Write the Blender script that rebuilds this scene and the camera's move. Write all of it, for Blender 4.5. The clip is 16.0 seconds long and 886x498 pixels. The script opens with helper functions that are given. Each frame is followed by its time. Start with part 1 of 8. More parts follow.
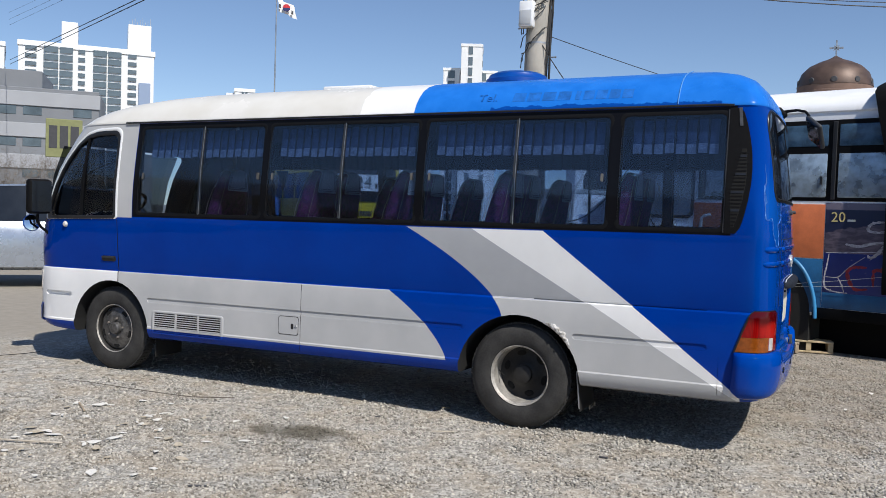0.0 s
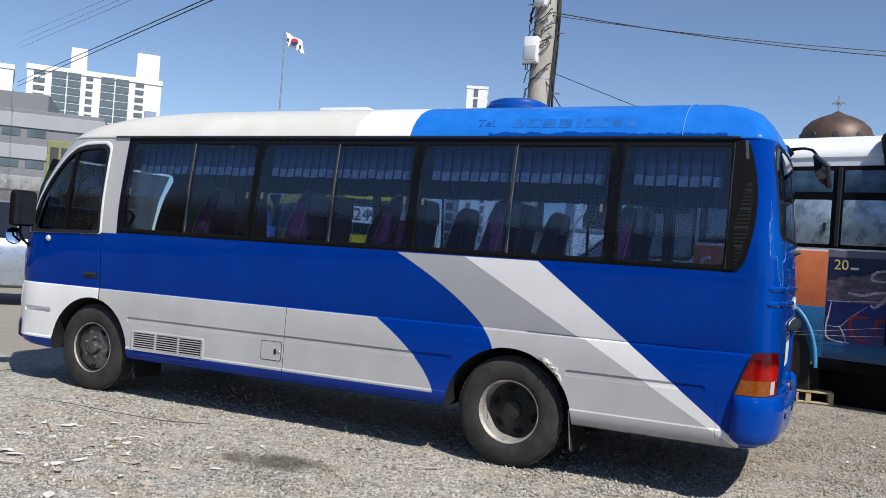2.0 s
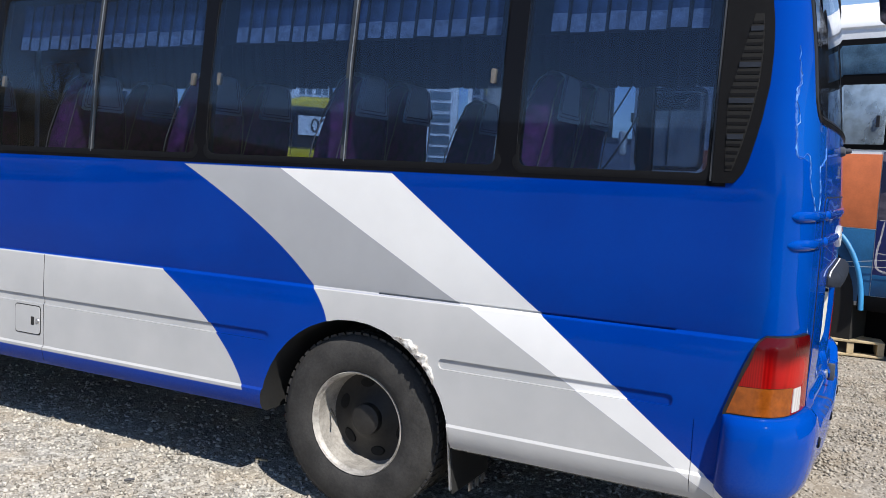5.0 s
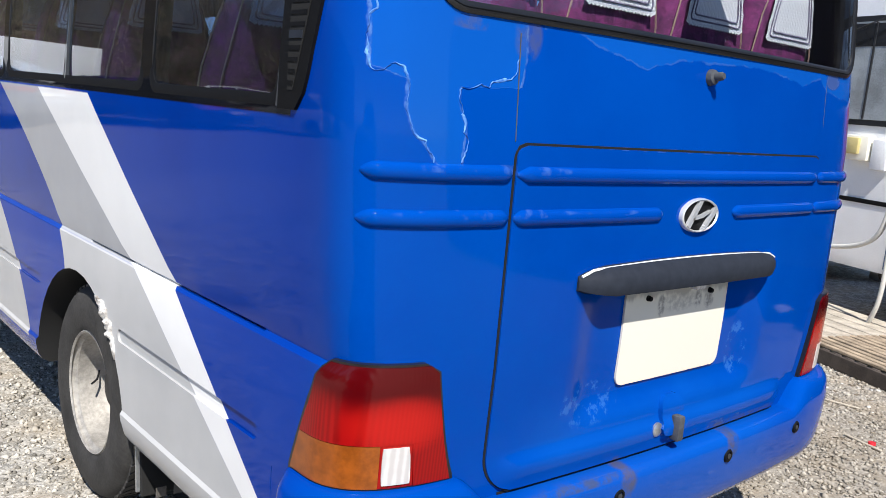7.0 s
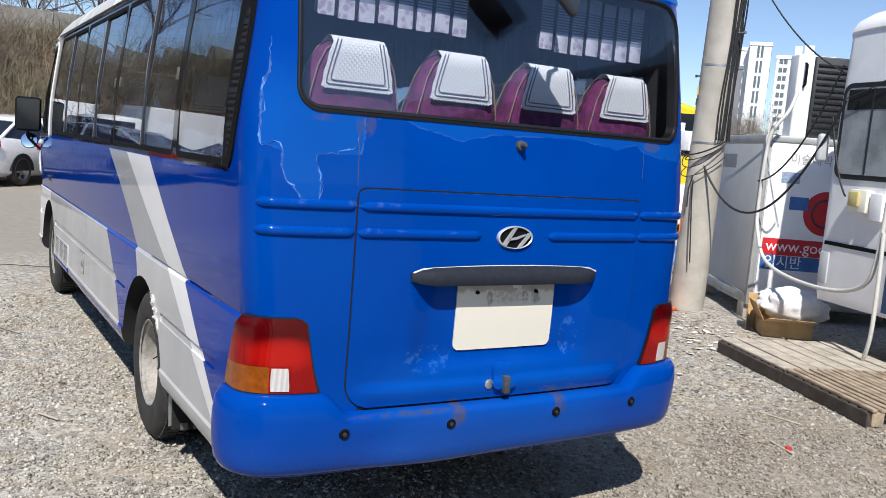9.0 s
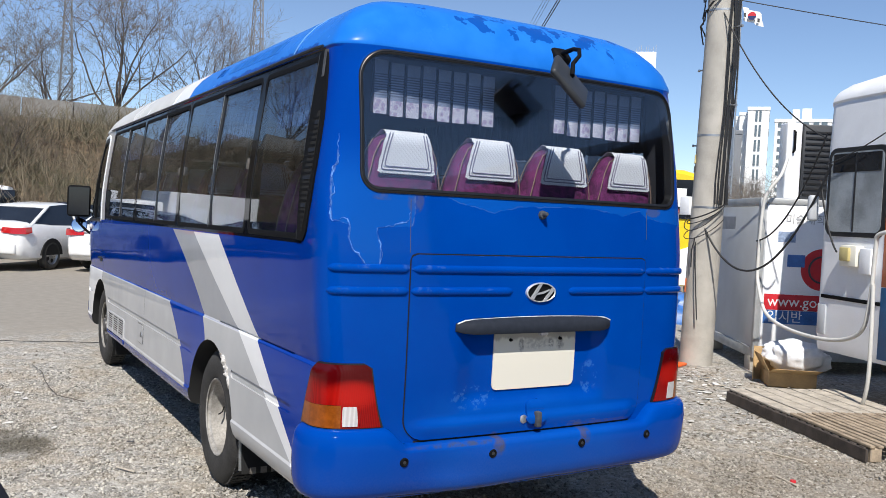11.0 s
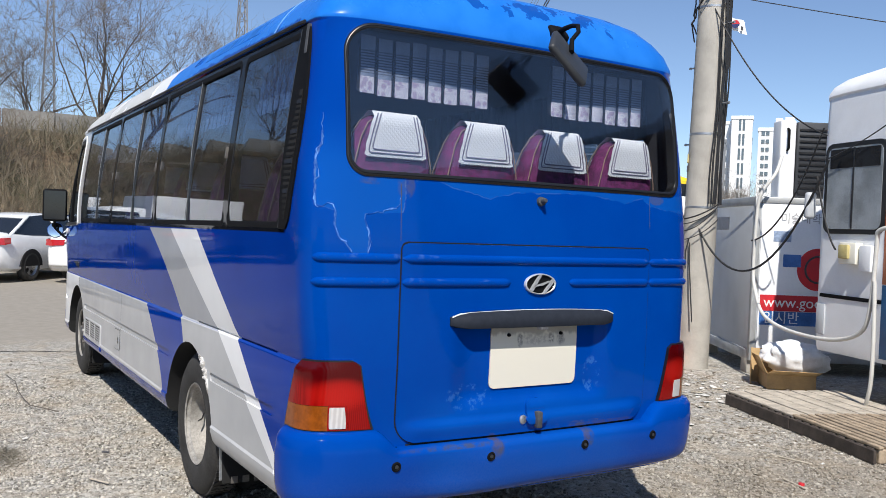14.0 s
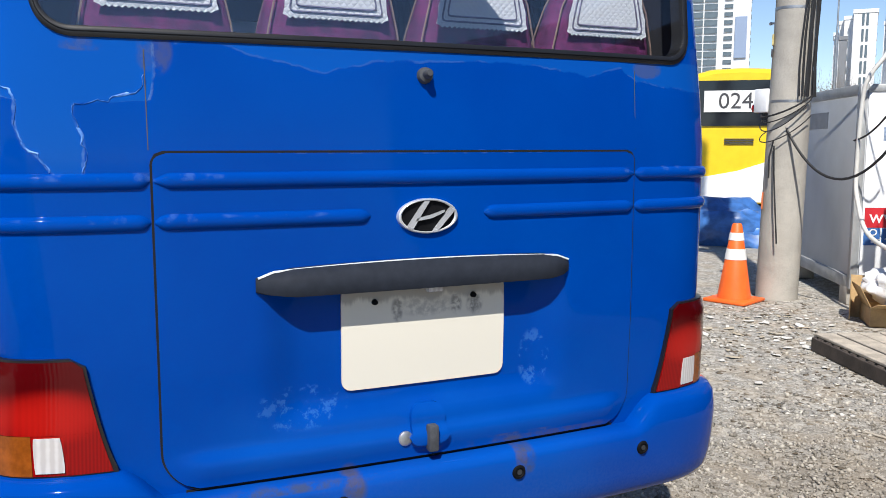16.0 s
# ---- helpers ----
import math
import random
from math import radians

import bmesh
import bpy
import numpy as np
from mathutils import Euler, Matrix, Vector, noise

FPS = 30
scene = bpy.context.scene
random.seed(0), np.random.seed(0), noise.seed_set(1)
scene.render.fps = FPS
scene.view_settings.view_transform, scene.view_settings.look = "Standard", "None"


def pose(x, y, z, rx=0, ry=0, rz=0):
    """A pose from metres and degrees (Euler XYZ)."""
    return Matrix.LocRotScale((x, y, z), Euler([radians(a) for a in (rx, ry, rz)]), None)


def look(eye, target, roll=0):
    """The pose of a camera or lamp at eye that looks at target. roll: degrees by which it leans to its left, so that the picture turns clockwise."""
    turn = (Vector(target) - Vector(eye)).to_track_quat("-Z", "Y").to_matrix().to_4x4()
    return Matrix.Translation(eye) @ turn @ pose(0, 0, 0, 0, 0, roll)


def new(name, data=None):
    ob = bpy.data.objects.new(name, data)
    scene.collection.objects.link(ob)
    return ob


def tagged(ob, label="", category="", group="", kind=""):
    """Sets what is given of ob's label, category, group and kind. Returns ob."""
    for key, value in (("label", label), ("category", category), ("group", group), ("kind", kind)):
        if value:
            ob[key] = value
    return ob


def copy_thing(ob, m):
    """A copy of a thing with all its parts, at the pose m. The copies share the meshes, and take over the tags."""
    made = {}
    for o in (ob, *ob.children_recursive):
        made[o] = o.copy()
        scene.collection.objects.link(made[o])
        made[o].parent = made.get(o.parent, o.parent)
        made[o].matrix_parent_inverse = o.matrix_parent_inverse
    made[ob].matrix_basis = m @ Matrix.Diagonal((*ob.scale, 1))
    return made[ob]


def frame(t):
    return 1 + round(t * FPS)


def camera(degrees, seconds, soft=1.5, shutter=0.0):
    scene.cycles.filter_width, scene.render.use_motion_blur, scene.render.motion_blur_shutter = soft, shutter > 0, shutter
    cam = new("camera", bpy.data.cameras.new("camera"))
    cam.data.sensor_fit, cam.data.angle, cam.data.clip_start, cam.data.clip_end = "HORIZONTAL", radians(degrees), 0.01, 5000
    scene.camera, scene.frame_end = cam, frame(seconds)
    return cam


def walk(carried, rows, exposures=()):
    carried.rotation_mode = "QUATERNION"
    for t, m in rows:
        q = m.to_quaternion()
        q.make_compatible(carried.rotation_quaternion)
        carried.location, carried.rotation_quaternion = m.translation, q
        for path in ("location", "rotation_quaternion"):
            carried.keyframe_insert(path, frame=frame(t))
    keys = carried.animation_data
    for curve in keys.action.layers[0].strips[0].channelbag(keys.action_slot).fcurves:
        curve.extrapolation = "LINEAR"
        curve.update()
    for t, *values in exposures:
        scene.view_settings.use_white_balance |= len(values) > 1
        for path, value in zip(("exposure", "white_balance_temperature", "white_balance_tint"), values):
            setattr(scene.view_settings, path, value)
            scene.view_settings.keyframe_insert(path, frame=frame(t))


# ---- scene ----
cam = camera(54.7, 16.0, soft=0.8)
PATH = [
    (0, (2.083, -5.877, 1.553), (1.233, -4.069, 1.471), 1.9),
    (0.5, (2.107, -5.893, 1.537), (1.279, -4.072, 1.515), 2.6),
    (1, (2.114, -5.874, 1.478), (1.266, -4.063, 1.481), 3.5),
    (1.5, (2.123, -5.838, 1.452), (1.264, -4.032, 1.458), 4.3),
    (2, (2.035, -5.648, 1.458), (1.183, -3.839, 1.469), 4.2),
    (2.5, (1.886, -5.284, 1.479), (1.057, -3.464, 1.466), 3.7),
    (3, (1.629, -4.907, 1.45), (0.952, -3.025, 1.419), 3.2),
    (3.5, (1.523, -4.483, 1.422), (0.952, -2.567, 1.379), 3.0),
    (4, (1.535, -4.0, 1.41), (0.927, -2.098, 1.301), 2.7),
    (4.2, (1.558, -3.783, 1.417), (0.953, -1.881, 1.277), 3.0),
    (6.3, (2.609, -1.655, 1.558), (1.145, -0.328, 1.253), 3.4),
    (6.5, (2.697, -1.408, 1.524), (1.216, -0.107, 1.186), 3.8),
    (7, (2.986, -0.956, 1.538), (1.495, 0.331, 1.19), 4.9),
    (7.5, (3.347, -0.697, 1.53), (1.828, 0.566, 1.216), 5.6),
    (8, (3.701, -0.584, 1.472), (2.069, 0.503, 1.081), 5.0),
    (8.5, (4.127, -0.745, 1.532), (2.431, 0.251, 1.165), 4.4),
    (9, (4.425, -0.947, 1.633), (2.727, 0.082, 1.388), 4.6),
    (9.5, (4.652, -1.08, 1.669), (2.931, -0.077, 1.49), 4.3),
    (9.7, (4.719, -1.13, 1.67), (2.989, -0.138, 1.515), 4.3),
    (11.8, (4.906, -1.452, 1.573), (3.191, -0.425, 1.51), 2.1),
    (12, (4.912, -1.463, 1.561), (3.195, -0.438, 1.493), 2.2),
    (12.5, (4.934, -1.479, 1.545), (3.221, -0.452, 1.445), 2.5),
    (13, (4.938, -1.471, 1.547), (3.231, -0.435, 1.443), 2.6),
    (13.5, (4.916, -1.451, 1.551), (3.206, -0.416, 1.46), 2.4),
    (14, (4.665, -1.269, 1.519), (2.956, -0.232, 1.468), 2.2),
    (14.5, (4.348, -1.022, 1.514), (2.626, -0.007, 1.465), 1.2),
    (15, (4.06, -0.649, 1.506), (2.276, 0.253, 1.435), 0.1),
    (15.5, (3.819, -0.279, 1.455), (2.05, 0.635, 1.27), 0.4),
    (16, (3.74, 0.145, 1.477), (1.933, 0.965, 1.23), 0.1),
]
walk(cam, [(t, look(eye, aim, lean)) for t, eye, aim, lean in PATH],
     exposures=[(0, -0.2), (2.5, -0.10), (4.0, 0.17), (6.4, 0.30), (7.5, 0.40), (8.5, 0.12), (9.5, 0.02), (12.5, -0.02), (14.5, 0.0), (16.0, 0.06)])

# ---- light ----
SUN_TO = Vector((0.70, -0.47, 1.0)).normalized()
sun_data = bpy.data.lights.new("sun", "SUN")
sun_data.energy, sun_data.angle, sun_data.color = 5.8, radians(0.6), (1.0, 0.955, 0.89)
sun = new("sun", sun_data)
sun.matrix_world = look(SUN_TO * 60, (0, 0, 0))

world = bpy.data.worlds.new("daylight")
scene.world = world
world.use_nodes = True
wt = world.node_tree
sky = wt.nodes.new("ShaderNodeTexSky")
sky.sky_type, sky.sun_disc = "NISHITA", False
sky.sun_elevation = math.asin(SUN_TO.z)
sky.sun_rotation = math.atan2(SUN_TO.x, SUN_TO.y)
sky.air_density, sky.dust_density, sky.ozone_density = 1.0, 0.0, 1.0
sky.altitude = 1500
wt.nodes["Background"].inputs["Strength"].default_value = 0.12
tone = wt.nodes.new("ShaderNodeMix")
tone.data_type, tone.blend_type = "RGBA", "MULTIPLY"
tone.inputs[0].default_value = 1.0
tone.inputs[7].default_value = (0.95, 1.0, 1.1, 1)
wt.links.new(sky.outputs[0], tone.inputs[6])
wt.links.new(tone.outputs[2], wt.nodes["Background"].inputs["Color"])


# ---- node helpers ----
class Tree:
    """A small wrapper to write shader maths."""

    def __init__(self, name):
        self.mat = bpy.data.materials.new(name)
        self.mat.use_nodes = True
        self.t = self.mat.node_tree
        self.bsdf = self.t.nodes["Principled BSDF"]
        self.out = self.t.nodes["Material Output"]

    def node(self, kind, **inputs):
        n = self.t.nodes.new(kind)
        for k, v in inputs.items():
            self.put(n.inputs[k.replace("_", " ")], v)
        return n

    def put(self, sock, v):
        if isinstance(v, bpy.types.NodeSocket):
            self.t.links.new(v, sock)
        elif isinstance(v, (tuple, list)) and len(v) == 3 and sock.type == "RGBA":
            sock.default_value = (*v, 1)
        else:
            sock.default_value = v

    def m(self, op, a, b=0.0, c=0.0):
        n = self.t.nodes.new("ShaderNodeMath")
        n.operation = op
        for s, v in zip(n.inputs, (a, b, c)):
            self.put(s, v)
        return n.outputs[0]

    def step(self, a, lo, hi):
        n = self.t.nodes.new("ShaderNodeMapRange")
        n.interpolation_type = "SMOOTHSTEP"
        for k, v in (("Value", a), ("From Min", lo), ("From Max", hi)):
            self.put(n.inputs[k], v)
        return n.outputs[0]

    def mix(self, f, a, b):
        n = self.t.nodes.new("ShaderNodeMix")
        n.data_type = "RGBA"
        self.put(n.inputs[0], f)
        self.put(n.inputs[6], a)
        self.put(n.inputs[7], b)
        return n.outputs[2]

    def coords(self, kind="Object"):
        n = self.t.nodes.new("ShaderNodeTexCoord")
        return n.outputs[kind]

    def split(self, v):
        n = self.t.nodes.new("ShaderNodeSeparateXYZ")
        self.put(n.inputs[0], v)
        return n.outputs

    def noise(self, vec, scale, detail=4.0, rough=0.55, distort=0.0):
        n = self.t.nodes.new("ShaderNodeTexNoise")
        self.put(n.inputs["Vector"], vec)
        n.inputs["Scale"].default_value = scale
        n.inputs["Detail"].default_value = detail
        n.inputs["Roughness"].default_value = rough
        n.inputs["Distortion"].default_value = distort
        return n.outputs[0]

    def bump(self, h, strength, dist=0.01, normal=None):
        n = self.t.nodes.new("ShaderNodeBump")
        n.inputs["Strength"].default_value = strength
        n.inputs["Distance"].default_value = dist
        self.put(n.inputs["Height"], h)
        if normal:
            self.put(n.inputs["Normal"], normal)
        return n.outputs[0]

    def set(self, **kw):
        names = dict(col="Base Color", rough="Roughness", metal="Metallic", normal="Normal", coat="Coat Weight",
                     coat_rough="Coat Roughness", spec="Specular IOR Level", emit="Emission Color",
                     emit_str="Emission Strength", alpha="Alpha", sheen="Sheen Weight", trans="Transmission Weight")
        for k, v in kw.items():
            self.put(self.bsdf.inputs[names[k]], v)
        return self.mat


def surface(name, col, rough=0.5, metal=0.0, var=0.15, scale=6.0, bump=0.15, bscale=90.0, coat=0.0, tint=None, space="Object"):
    """A worn plain surface: broad stains, fine grain, slight relief."""
    t = Tree(name)
    v = t.coords(space)
    broad = t.noise(v, scale, 5)
    fine = t.noise(v, bscale, 3)
    f = t.m("ADD", t.m("MULTIPLY", broad, 0.7), t.m("MULTIPLY", fine, 0.3))
    lo = tint or tuple(c * (1 - var) for c in col)
    hi = tuple(min(1, c * (1 + var)) for c in col)
    r = t.m("ADD", rough - 0.08, t.m("MULTIPLY", broad, 0.16))
    return t.set(col=t.mix(t.step(f, 0.3, 0.7), lo, hi), rough=r, metal=metal, coat=coat, coat_rough=0.08,
                 normal=t.bump(fine, bump, 0.004))


# ---- mesh helpers ----
def mesh_of(name, verts, faces, mats=(), index=None, smooth=None):
    me = bpy.data.meshes.new(name)
    me.from_pydata([tuple(v) for v in verts], [], faces)
    for mt in mats if isinstance(mats, (list, tuple)) else (mats,):
        me.materials.append(mt)
    if index is not None:
        me.polygons.foreach_set("material_index", index)
    if smooth is not None:
        me.polygons.foreach_set("use_smooth", [True] * len(me.polygons))
        me.set_sharp_from_angle(angle=radians(smooth))
    me.update()
    return me


def from_bm(name, bm, mats, smooth=35):
    me = bpy.data.meshes.new(name)
    bmesh.ops.recalc_face_normals(bm, faces=bm.faces)
    bm.to_mesh(me)
    bm.free()
    for mt in mats if isinstance(mats, (list, tuple)) else (mats,):
        me.materials.append(mt)
    if smooth:
        me.polygons.foreach_set("use_smooth", [True] * len(me.polygons))
        me.set_sharp_from_angle(angle=radians(smooth))
    return me


def part(name, me, parent=None, label="", m=None):
    ob = new(name, me)
    if parent is not None:
        ob.parent = parent
    if m is not None:
        ob.matrix_basis = m
    if label:
        ob["label"] = label
    return ob


def thing(name, label, category, m=None, group="", kind=""):
    ob = new(name)
    ob.empty_display_size = 0.2
    if m is not None:
        ob.matrix_basis = m
    return tagged(ob, label, category, group, kind)


def box_bm(lo, hi, bevel=0.0, seg=2, bm=None, m=None):
    """A box from corner to corner, with rounded edges."""
    own = bmesh.new()
    bmesh.ops.create_cube(own, size=1)
    c = [(a + b) / 2 for a, b in zip(lo, hi)]
    d = [b - a for a, b in zip(lo, hi)]
    for v in own.verts:
        v.co = Vector((v.co.x * d[0] + c[0], v.co.y * d[1] + c[1], v.co.z * d[2] + c[2]))
    if bevel:
        bmesh.ops.bevel(own, geom=own.edges[:], offset=bevel, segments=seg, affect="EDGES", profile=0.5)
    if m is not None:
        bmesh.ops.transform(own, matrix=m, verts=own.verts)
    if bm is None:
        return own
    tmp = bpy.data.meshes.new("tmp")
    own.to_mesh(tmp)
    own.free()
    bm.from_mesh(tmp)
    bpy.data.meshes.remove(tmp)
    return bm


def box(name, lo, hi, mat, bevel=0.004, seg=2, m=None):
    return from_bm(name, box_bm(lo, hi, bevel, seg, None, m), mat)


def lathe(name, profile, mat, axis="z", n=48, smooth=35, index=None):
    """A body turned round an axis from (radius, height) pairs."""
    verts, faces, idx = [], [], []
    for r, h in profile:
        for k in range(n):
            a = 2 * math.pi * k / n
            c, s = r * math.cos(a), r * math.sin(a)
            verts.append({"z": (c, s, h), "y": (c, h, s), "x": (h, c, s)}[axis])
    for j in range(len(profile) - 1):
        for k in range(n):
            a, b = j * n + k, j * n + (k + 1) % n
            faces.append((a, b, b + n, a + n))
            idx.append(index[j] if index else 0)
    me = mesh_of(name, verts, faces, mat, idx)
    bm = bmesh.new()
    bm.from_mesh(me)
    bmesh.ops.remove_doubles(bm, verts=bm.verts, dist=1e-5)
    bmesh.ops.recalc_face_normals(bm, faces=bm.faces)
    bm.to_mesh(me)
    bm.free()
    me.polygons.foreach_set("use_smooth", [True] * len(me.polygons))
    me.set_sharp_from_angle(angle=radians(smooth))
    return me


def tube_data(pts, radii, n=6):
    """Vertices and faces of a tapered tube through points."""
    verts, faces = [], []
    pts = [Vector(p) for p in pts]
    side = None
    for i, p in enumerate(pts):
        d = (pts[min(i + 1, len(pts) - 1)] - pts[max(i - 1, 0)]).normalized()
        if side is None:
            side = d.orthogonal().normalized()
        side = (side - d * side.dot(d)).normalized()
        up = d.cross(side)
        r = radii[i] if hasattr(radii, "__len__") else radii
        for k in range(n):
            a = 2 * math.pi * k / n
            verts.append(p + side * (r * math.cos(a)) + up * (r * math.sin(a)))
    for i in range(len(pts) - 1):
        for k in range(n):
            a, b = i * n + k, i * n + (k + 1) % n
            faces.append((a, b, b + n, a + n))
    faces.append(tuple(range(n - 1, -1, -1)))
    faces.append(tuple(range((len(pts) - 1) * n, len(pts) * n)))
    return verts, faces


def tube(name, pts, radii, mat, n=6):
    v, f = tube_data(pts, radii, n)
    return mesh_of(name, v, f, mat, smooth=50)


def joined(name, chunks, mat, smooth=None):
    """One mesh from many (verts, faces)."""
    V, F = [], []
    for v, f in chunks:
        o = len(V)
        V.extend(v)
        F.extend(tuple(i + o for i in q) for q in f)
    return mesh_of(name, V, F, mat, smooth=smooth)


def sag(a, b, drop, n=14):
    a, b = Vector(a), Vector(b)
    return [a.lerp(b, k / n) - Vector((0, 0, drop * 4 * (k / n) * (1 - k / n))) for k in range(n + 1)]


def prism(outline, axis, lo, hi):
    """A closed prism bmesh: outline of pairs in the two other axes, in order."""
    bm = bmesh.new()
    make = {"y": lambda p, h: (p[0], h, p[1]), "x": lambda p, h: (h, p[0], p[1]), "z": lambda p, h: (p[0], p[1], h)}[axis]
    a = [bm.verts.new(make(p, lo)) for p in outline]
    b = [bm.verts.new(make(p, hi)) for p in outline]
    bm.faces.new(a)
    bm.faces.new(b[::-1])
    for i in range(len(a)):
        j = (i + 1) % len(a)
        bm.faces.new((a[i], b[i], b[j], a[j]))
    bmesh.ops.recalc_face_normals(bm, faces=bm.faces)
    return bm


def rounded(x0, z0, x1, z1, r, n=5):
    """A rounded rectangle outline; r is one radius or four (from the lower left, against the clock)."""
    rs = r if hasattr(r, "__len__") else (r,) * 4
    out = []
    for (cx, cz), a0, q in zip(((x0, z0), (x1, z0), (x1, z1), (x0, z1)), (180, 270, 0, 90), rs):
        sx, sz = (1 if cx == x0 else -1), (1 if cz == z0 else -1)
        for k in range(n + 1):
            a = radians(a0 + 90 * k / n)
            out.append((cx + sx * q + q * math.cos(a), cz + sz * q + q * math.sin(a)))
    return out


def carve(ob, cutters):
    """Cuts closed bmeshes out of a mesh object for good."""
    for bm, slot in cutters:
        me = bpy.data.meshes.new("cut")
        for f in bm.faces:
            f.material_index = slot
        bm.to_mesh(me)
        bm.free()
        for mt in ob.data.materials:
            me.materials.append(mt)
        tool = new("cut", me)
        mod = ob.modifiers.new("cut", "BOOLEAN")
        mod.operation, mod.solver, mod.object = "DIFFERENCE", "EXACT", tool
        mod.material_mode = "INDEX"
        dg = bpy.context.evaluated_depsgraph_get()
        dg.update()
        done = bpy.data.meshes.new_from_object(ob.evaluated_get(dg))
        ob.modifiers.clear()
        old = ob.data
        ob.data = done
        bpy.data.meshes.remove(old)
        bpy.data.objects.remove(tool)
        bpy.data.meshes.remove(me)


# ---- materials ----
BLUE, DEEP = (0.0, 0.037, 0.295), (0.0, 0.031, 0.262)


def make_livery():
    """Blue paint with silver and white bands, old and peeling at the rear."""
    t = Tree("bus_paint")
    v = t.coords()
    x, y, z = t.split(v)
    b = t.m("SUBTRACT", z, t.m("MULTIPLY", x, RISE_K))
    e = 0.003

    def less(a, c):
        return t.m("SUBTRACT", 1.0, t.step(a, t.m("SUBTRACT", c, e), t.m("ADD", c, e)))

    def more(a, c):
        return t.step(a, t.m("SUBTRACT", c, e), t.m("ADD", c, e))

    def both(*fs):
        out = fs[0]
        for f in fs[1:]:
            out = t.m("MULTIPLY", out, f)
        return out

    broad, fine = t.noise(v, 2.2, 5), t.noise(v, 120, 2)
    blue = t.mix(t.step(broad, 0.3, 0.7), DEEP, BLUE)
    silver = t.mix(t.step(broad, 0.25, 0.75), (0.41, 0.415, 0.42), (0.48, 0.48, 0.48))
    white = t.mix(t.step(broad, 0.25, 0.75), (0.72, 0.72, 0.72), (0.80, 0.80, 0.795))
    grey = t.mix(t.step(broad, 0.25, 0.75), (0.35, 0.36, 0.38), (0.40, 0.41, 0.43))
    # rear is a lit copy of the flank's blue, sunlight put into the colour
    sunlit_blue = t.mix(t.step(broad, 0.3, 0.7), (0.0, 0.043, 0.288), (0.0, 0.052, 0.32))
    blue = t.mix(t.step(x, 1.42, 1.64), blue, sunlit_blue)
    # edges of the bands
    low_end = t.m("SUBTRACT", -0.60, t.m("MULTIPLY", 0.53, t.m("POWER", t.m("MAXIMUM", t.m("DIVIDE", t.m("SUBTRACT", b, 0.355), 0.6), 0.0), 1.8)))
    g_edge = t.m("SUBTRACT", -0.18, t.m("MULTIPLY", 0.78, t.m("POWER", t.m("MAXIMUM", t.m("DIVIDE", t.m("SUBTRACT", b, 0.80), 0.645), 0.0), 1.6)))
    w_edge = t.m("SUBTRACT", 0.435, t.m("MULTIPLY", 1.74, t.m("SUBTRACT", b, 0.955)))
    w_edge = t.m("ADD", w_edge, t.m("MULTIPLY", 0.035, less(b, 0.955)))
    b_edge = t.m("SUBTRACT", 0.775, t.m("MULTIPLY", 1.31, t.m("SUBTRACT", b, 0.955)))
    flank = less(x, 1.50)
    col = blue
    belt = less(b, 1.455)
    below = less(b, 0.955)
    col = t.mix(both(below, more(b, 0.452), less(x, low_end)), col, silver)
    col = t.mix(both(below, more(b, 0.452), less(x, -3.99)), col, white)
    col = t.mix(both(belt, t.m("SUBTRACT", 1.0, below), more(x, g_edge), less(x, w_edge), flank), col, grey)
    col = t.mix(both(below, more(x, g_edge), more(x, -0.42), less(x, w_edge), flank), col, silver)
    col = t.mix(both(belt, more(x, w_edge), less(x, b_edge), flank), col, white)
    # front pillars and roof
    col = t.mix(both(more(b, 1.455), less(x, -3.80)), col, silver)
    roof = more(b, 2.315)
    chalk = t.mix(t.step(t.noise(v, 6, 5), 0.3, 0.7), (0.010, 0.140, 0.54), (0.017, 0.170, 0.61))
    col = t.mix(roof, col, chalk)
    chipped = t.m("ADD", -1.47, t.m("MULTIPLY", t.m("SUBTRACT", t.noise(v, 9, 4), 0.5), 0.06))
    col = t.mix(both(roof, less(x, -0.985)), col, white)
    col = t.mix(both(roof, less(x, chipped)), col, t.mix(t.step(broad, 0.3, 0.7), (0.60, 0.585, 0.54), (0.66, 0.65, 0.62)))
    # the newer coat has come off along the lower edge of the roof
    bare_edge = t.m("ADD", 2.352, t.m("MULTIPLY", t.m("SUBTRACT", t.noise(v, 5.5, 5, 0.6), 0.5), 0.11))
    col = t.mix(both(roof, more(x, -0.35), less(x, 1.30), less(b, bare_edge)), col, (0.002, 0.055, 0.30))
    # black surround of the side windows
    end = 1.40
    band = both(more(b, 1.462), less(b, 2.312), more(x, -3.795), less(x, end))
    col = t.mix(band, col, (0.0065, 0.007, 0.009))
    # peeling clear coat on the rear
    n1 = t.noise(v, 5.2, 6, 0.62)
    n2 = t.noise(v, 8.5, 5, 0.6)
    rear = more(x, 1.33)

    def blob(cy, cb, ry, rb):
        d1 = t.m("DIVIDE", t.m("SUBTRACT", y, cy), ry)
        d2 = t.m("DIVIDE", t.m("SUBTRACT", b, cb), rb)
        return t.m("SUBTRACT", 1.0, t.m("ADD", t.m("MULTIPLY", d1, d1), t.m("MULTIPLY", d2, d2)))

    def line(f, w):
        return t.m("SUBTRACT", 1.0, t.step(t.m("ABSOLUTE", f), w * 0.4, w))

    f3 = t.m("ADD", blob(1.12, 2.50, 0.70, 0.07), t.m("MULTIPLY", t.m("SUBTRACT", n2, 0.60), 9.0))
    u = t.m("ADD", y, t.m("MULTIPLY", t.m("SUBTRACT", t.noise(v, 30, 6, 0.7), 0.5), 0.016))
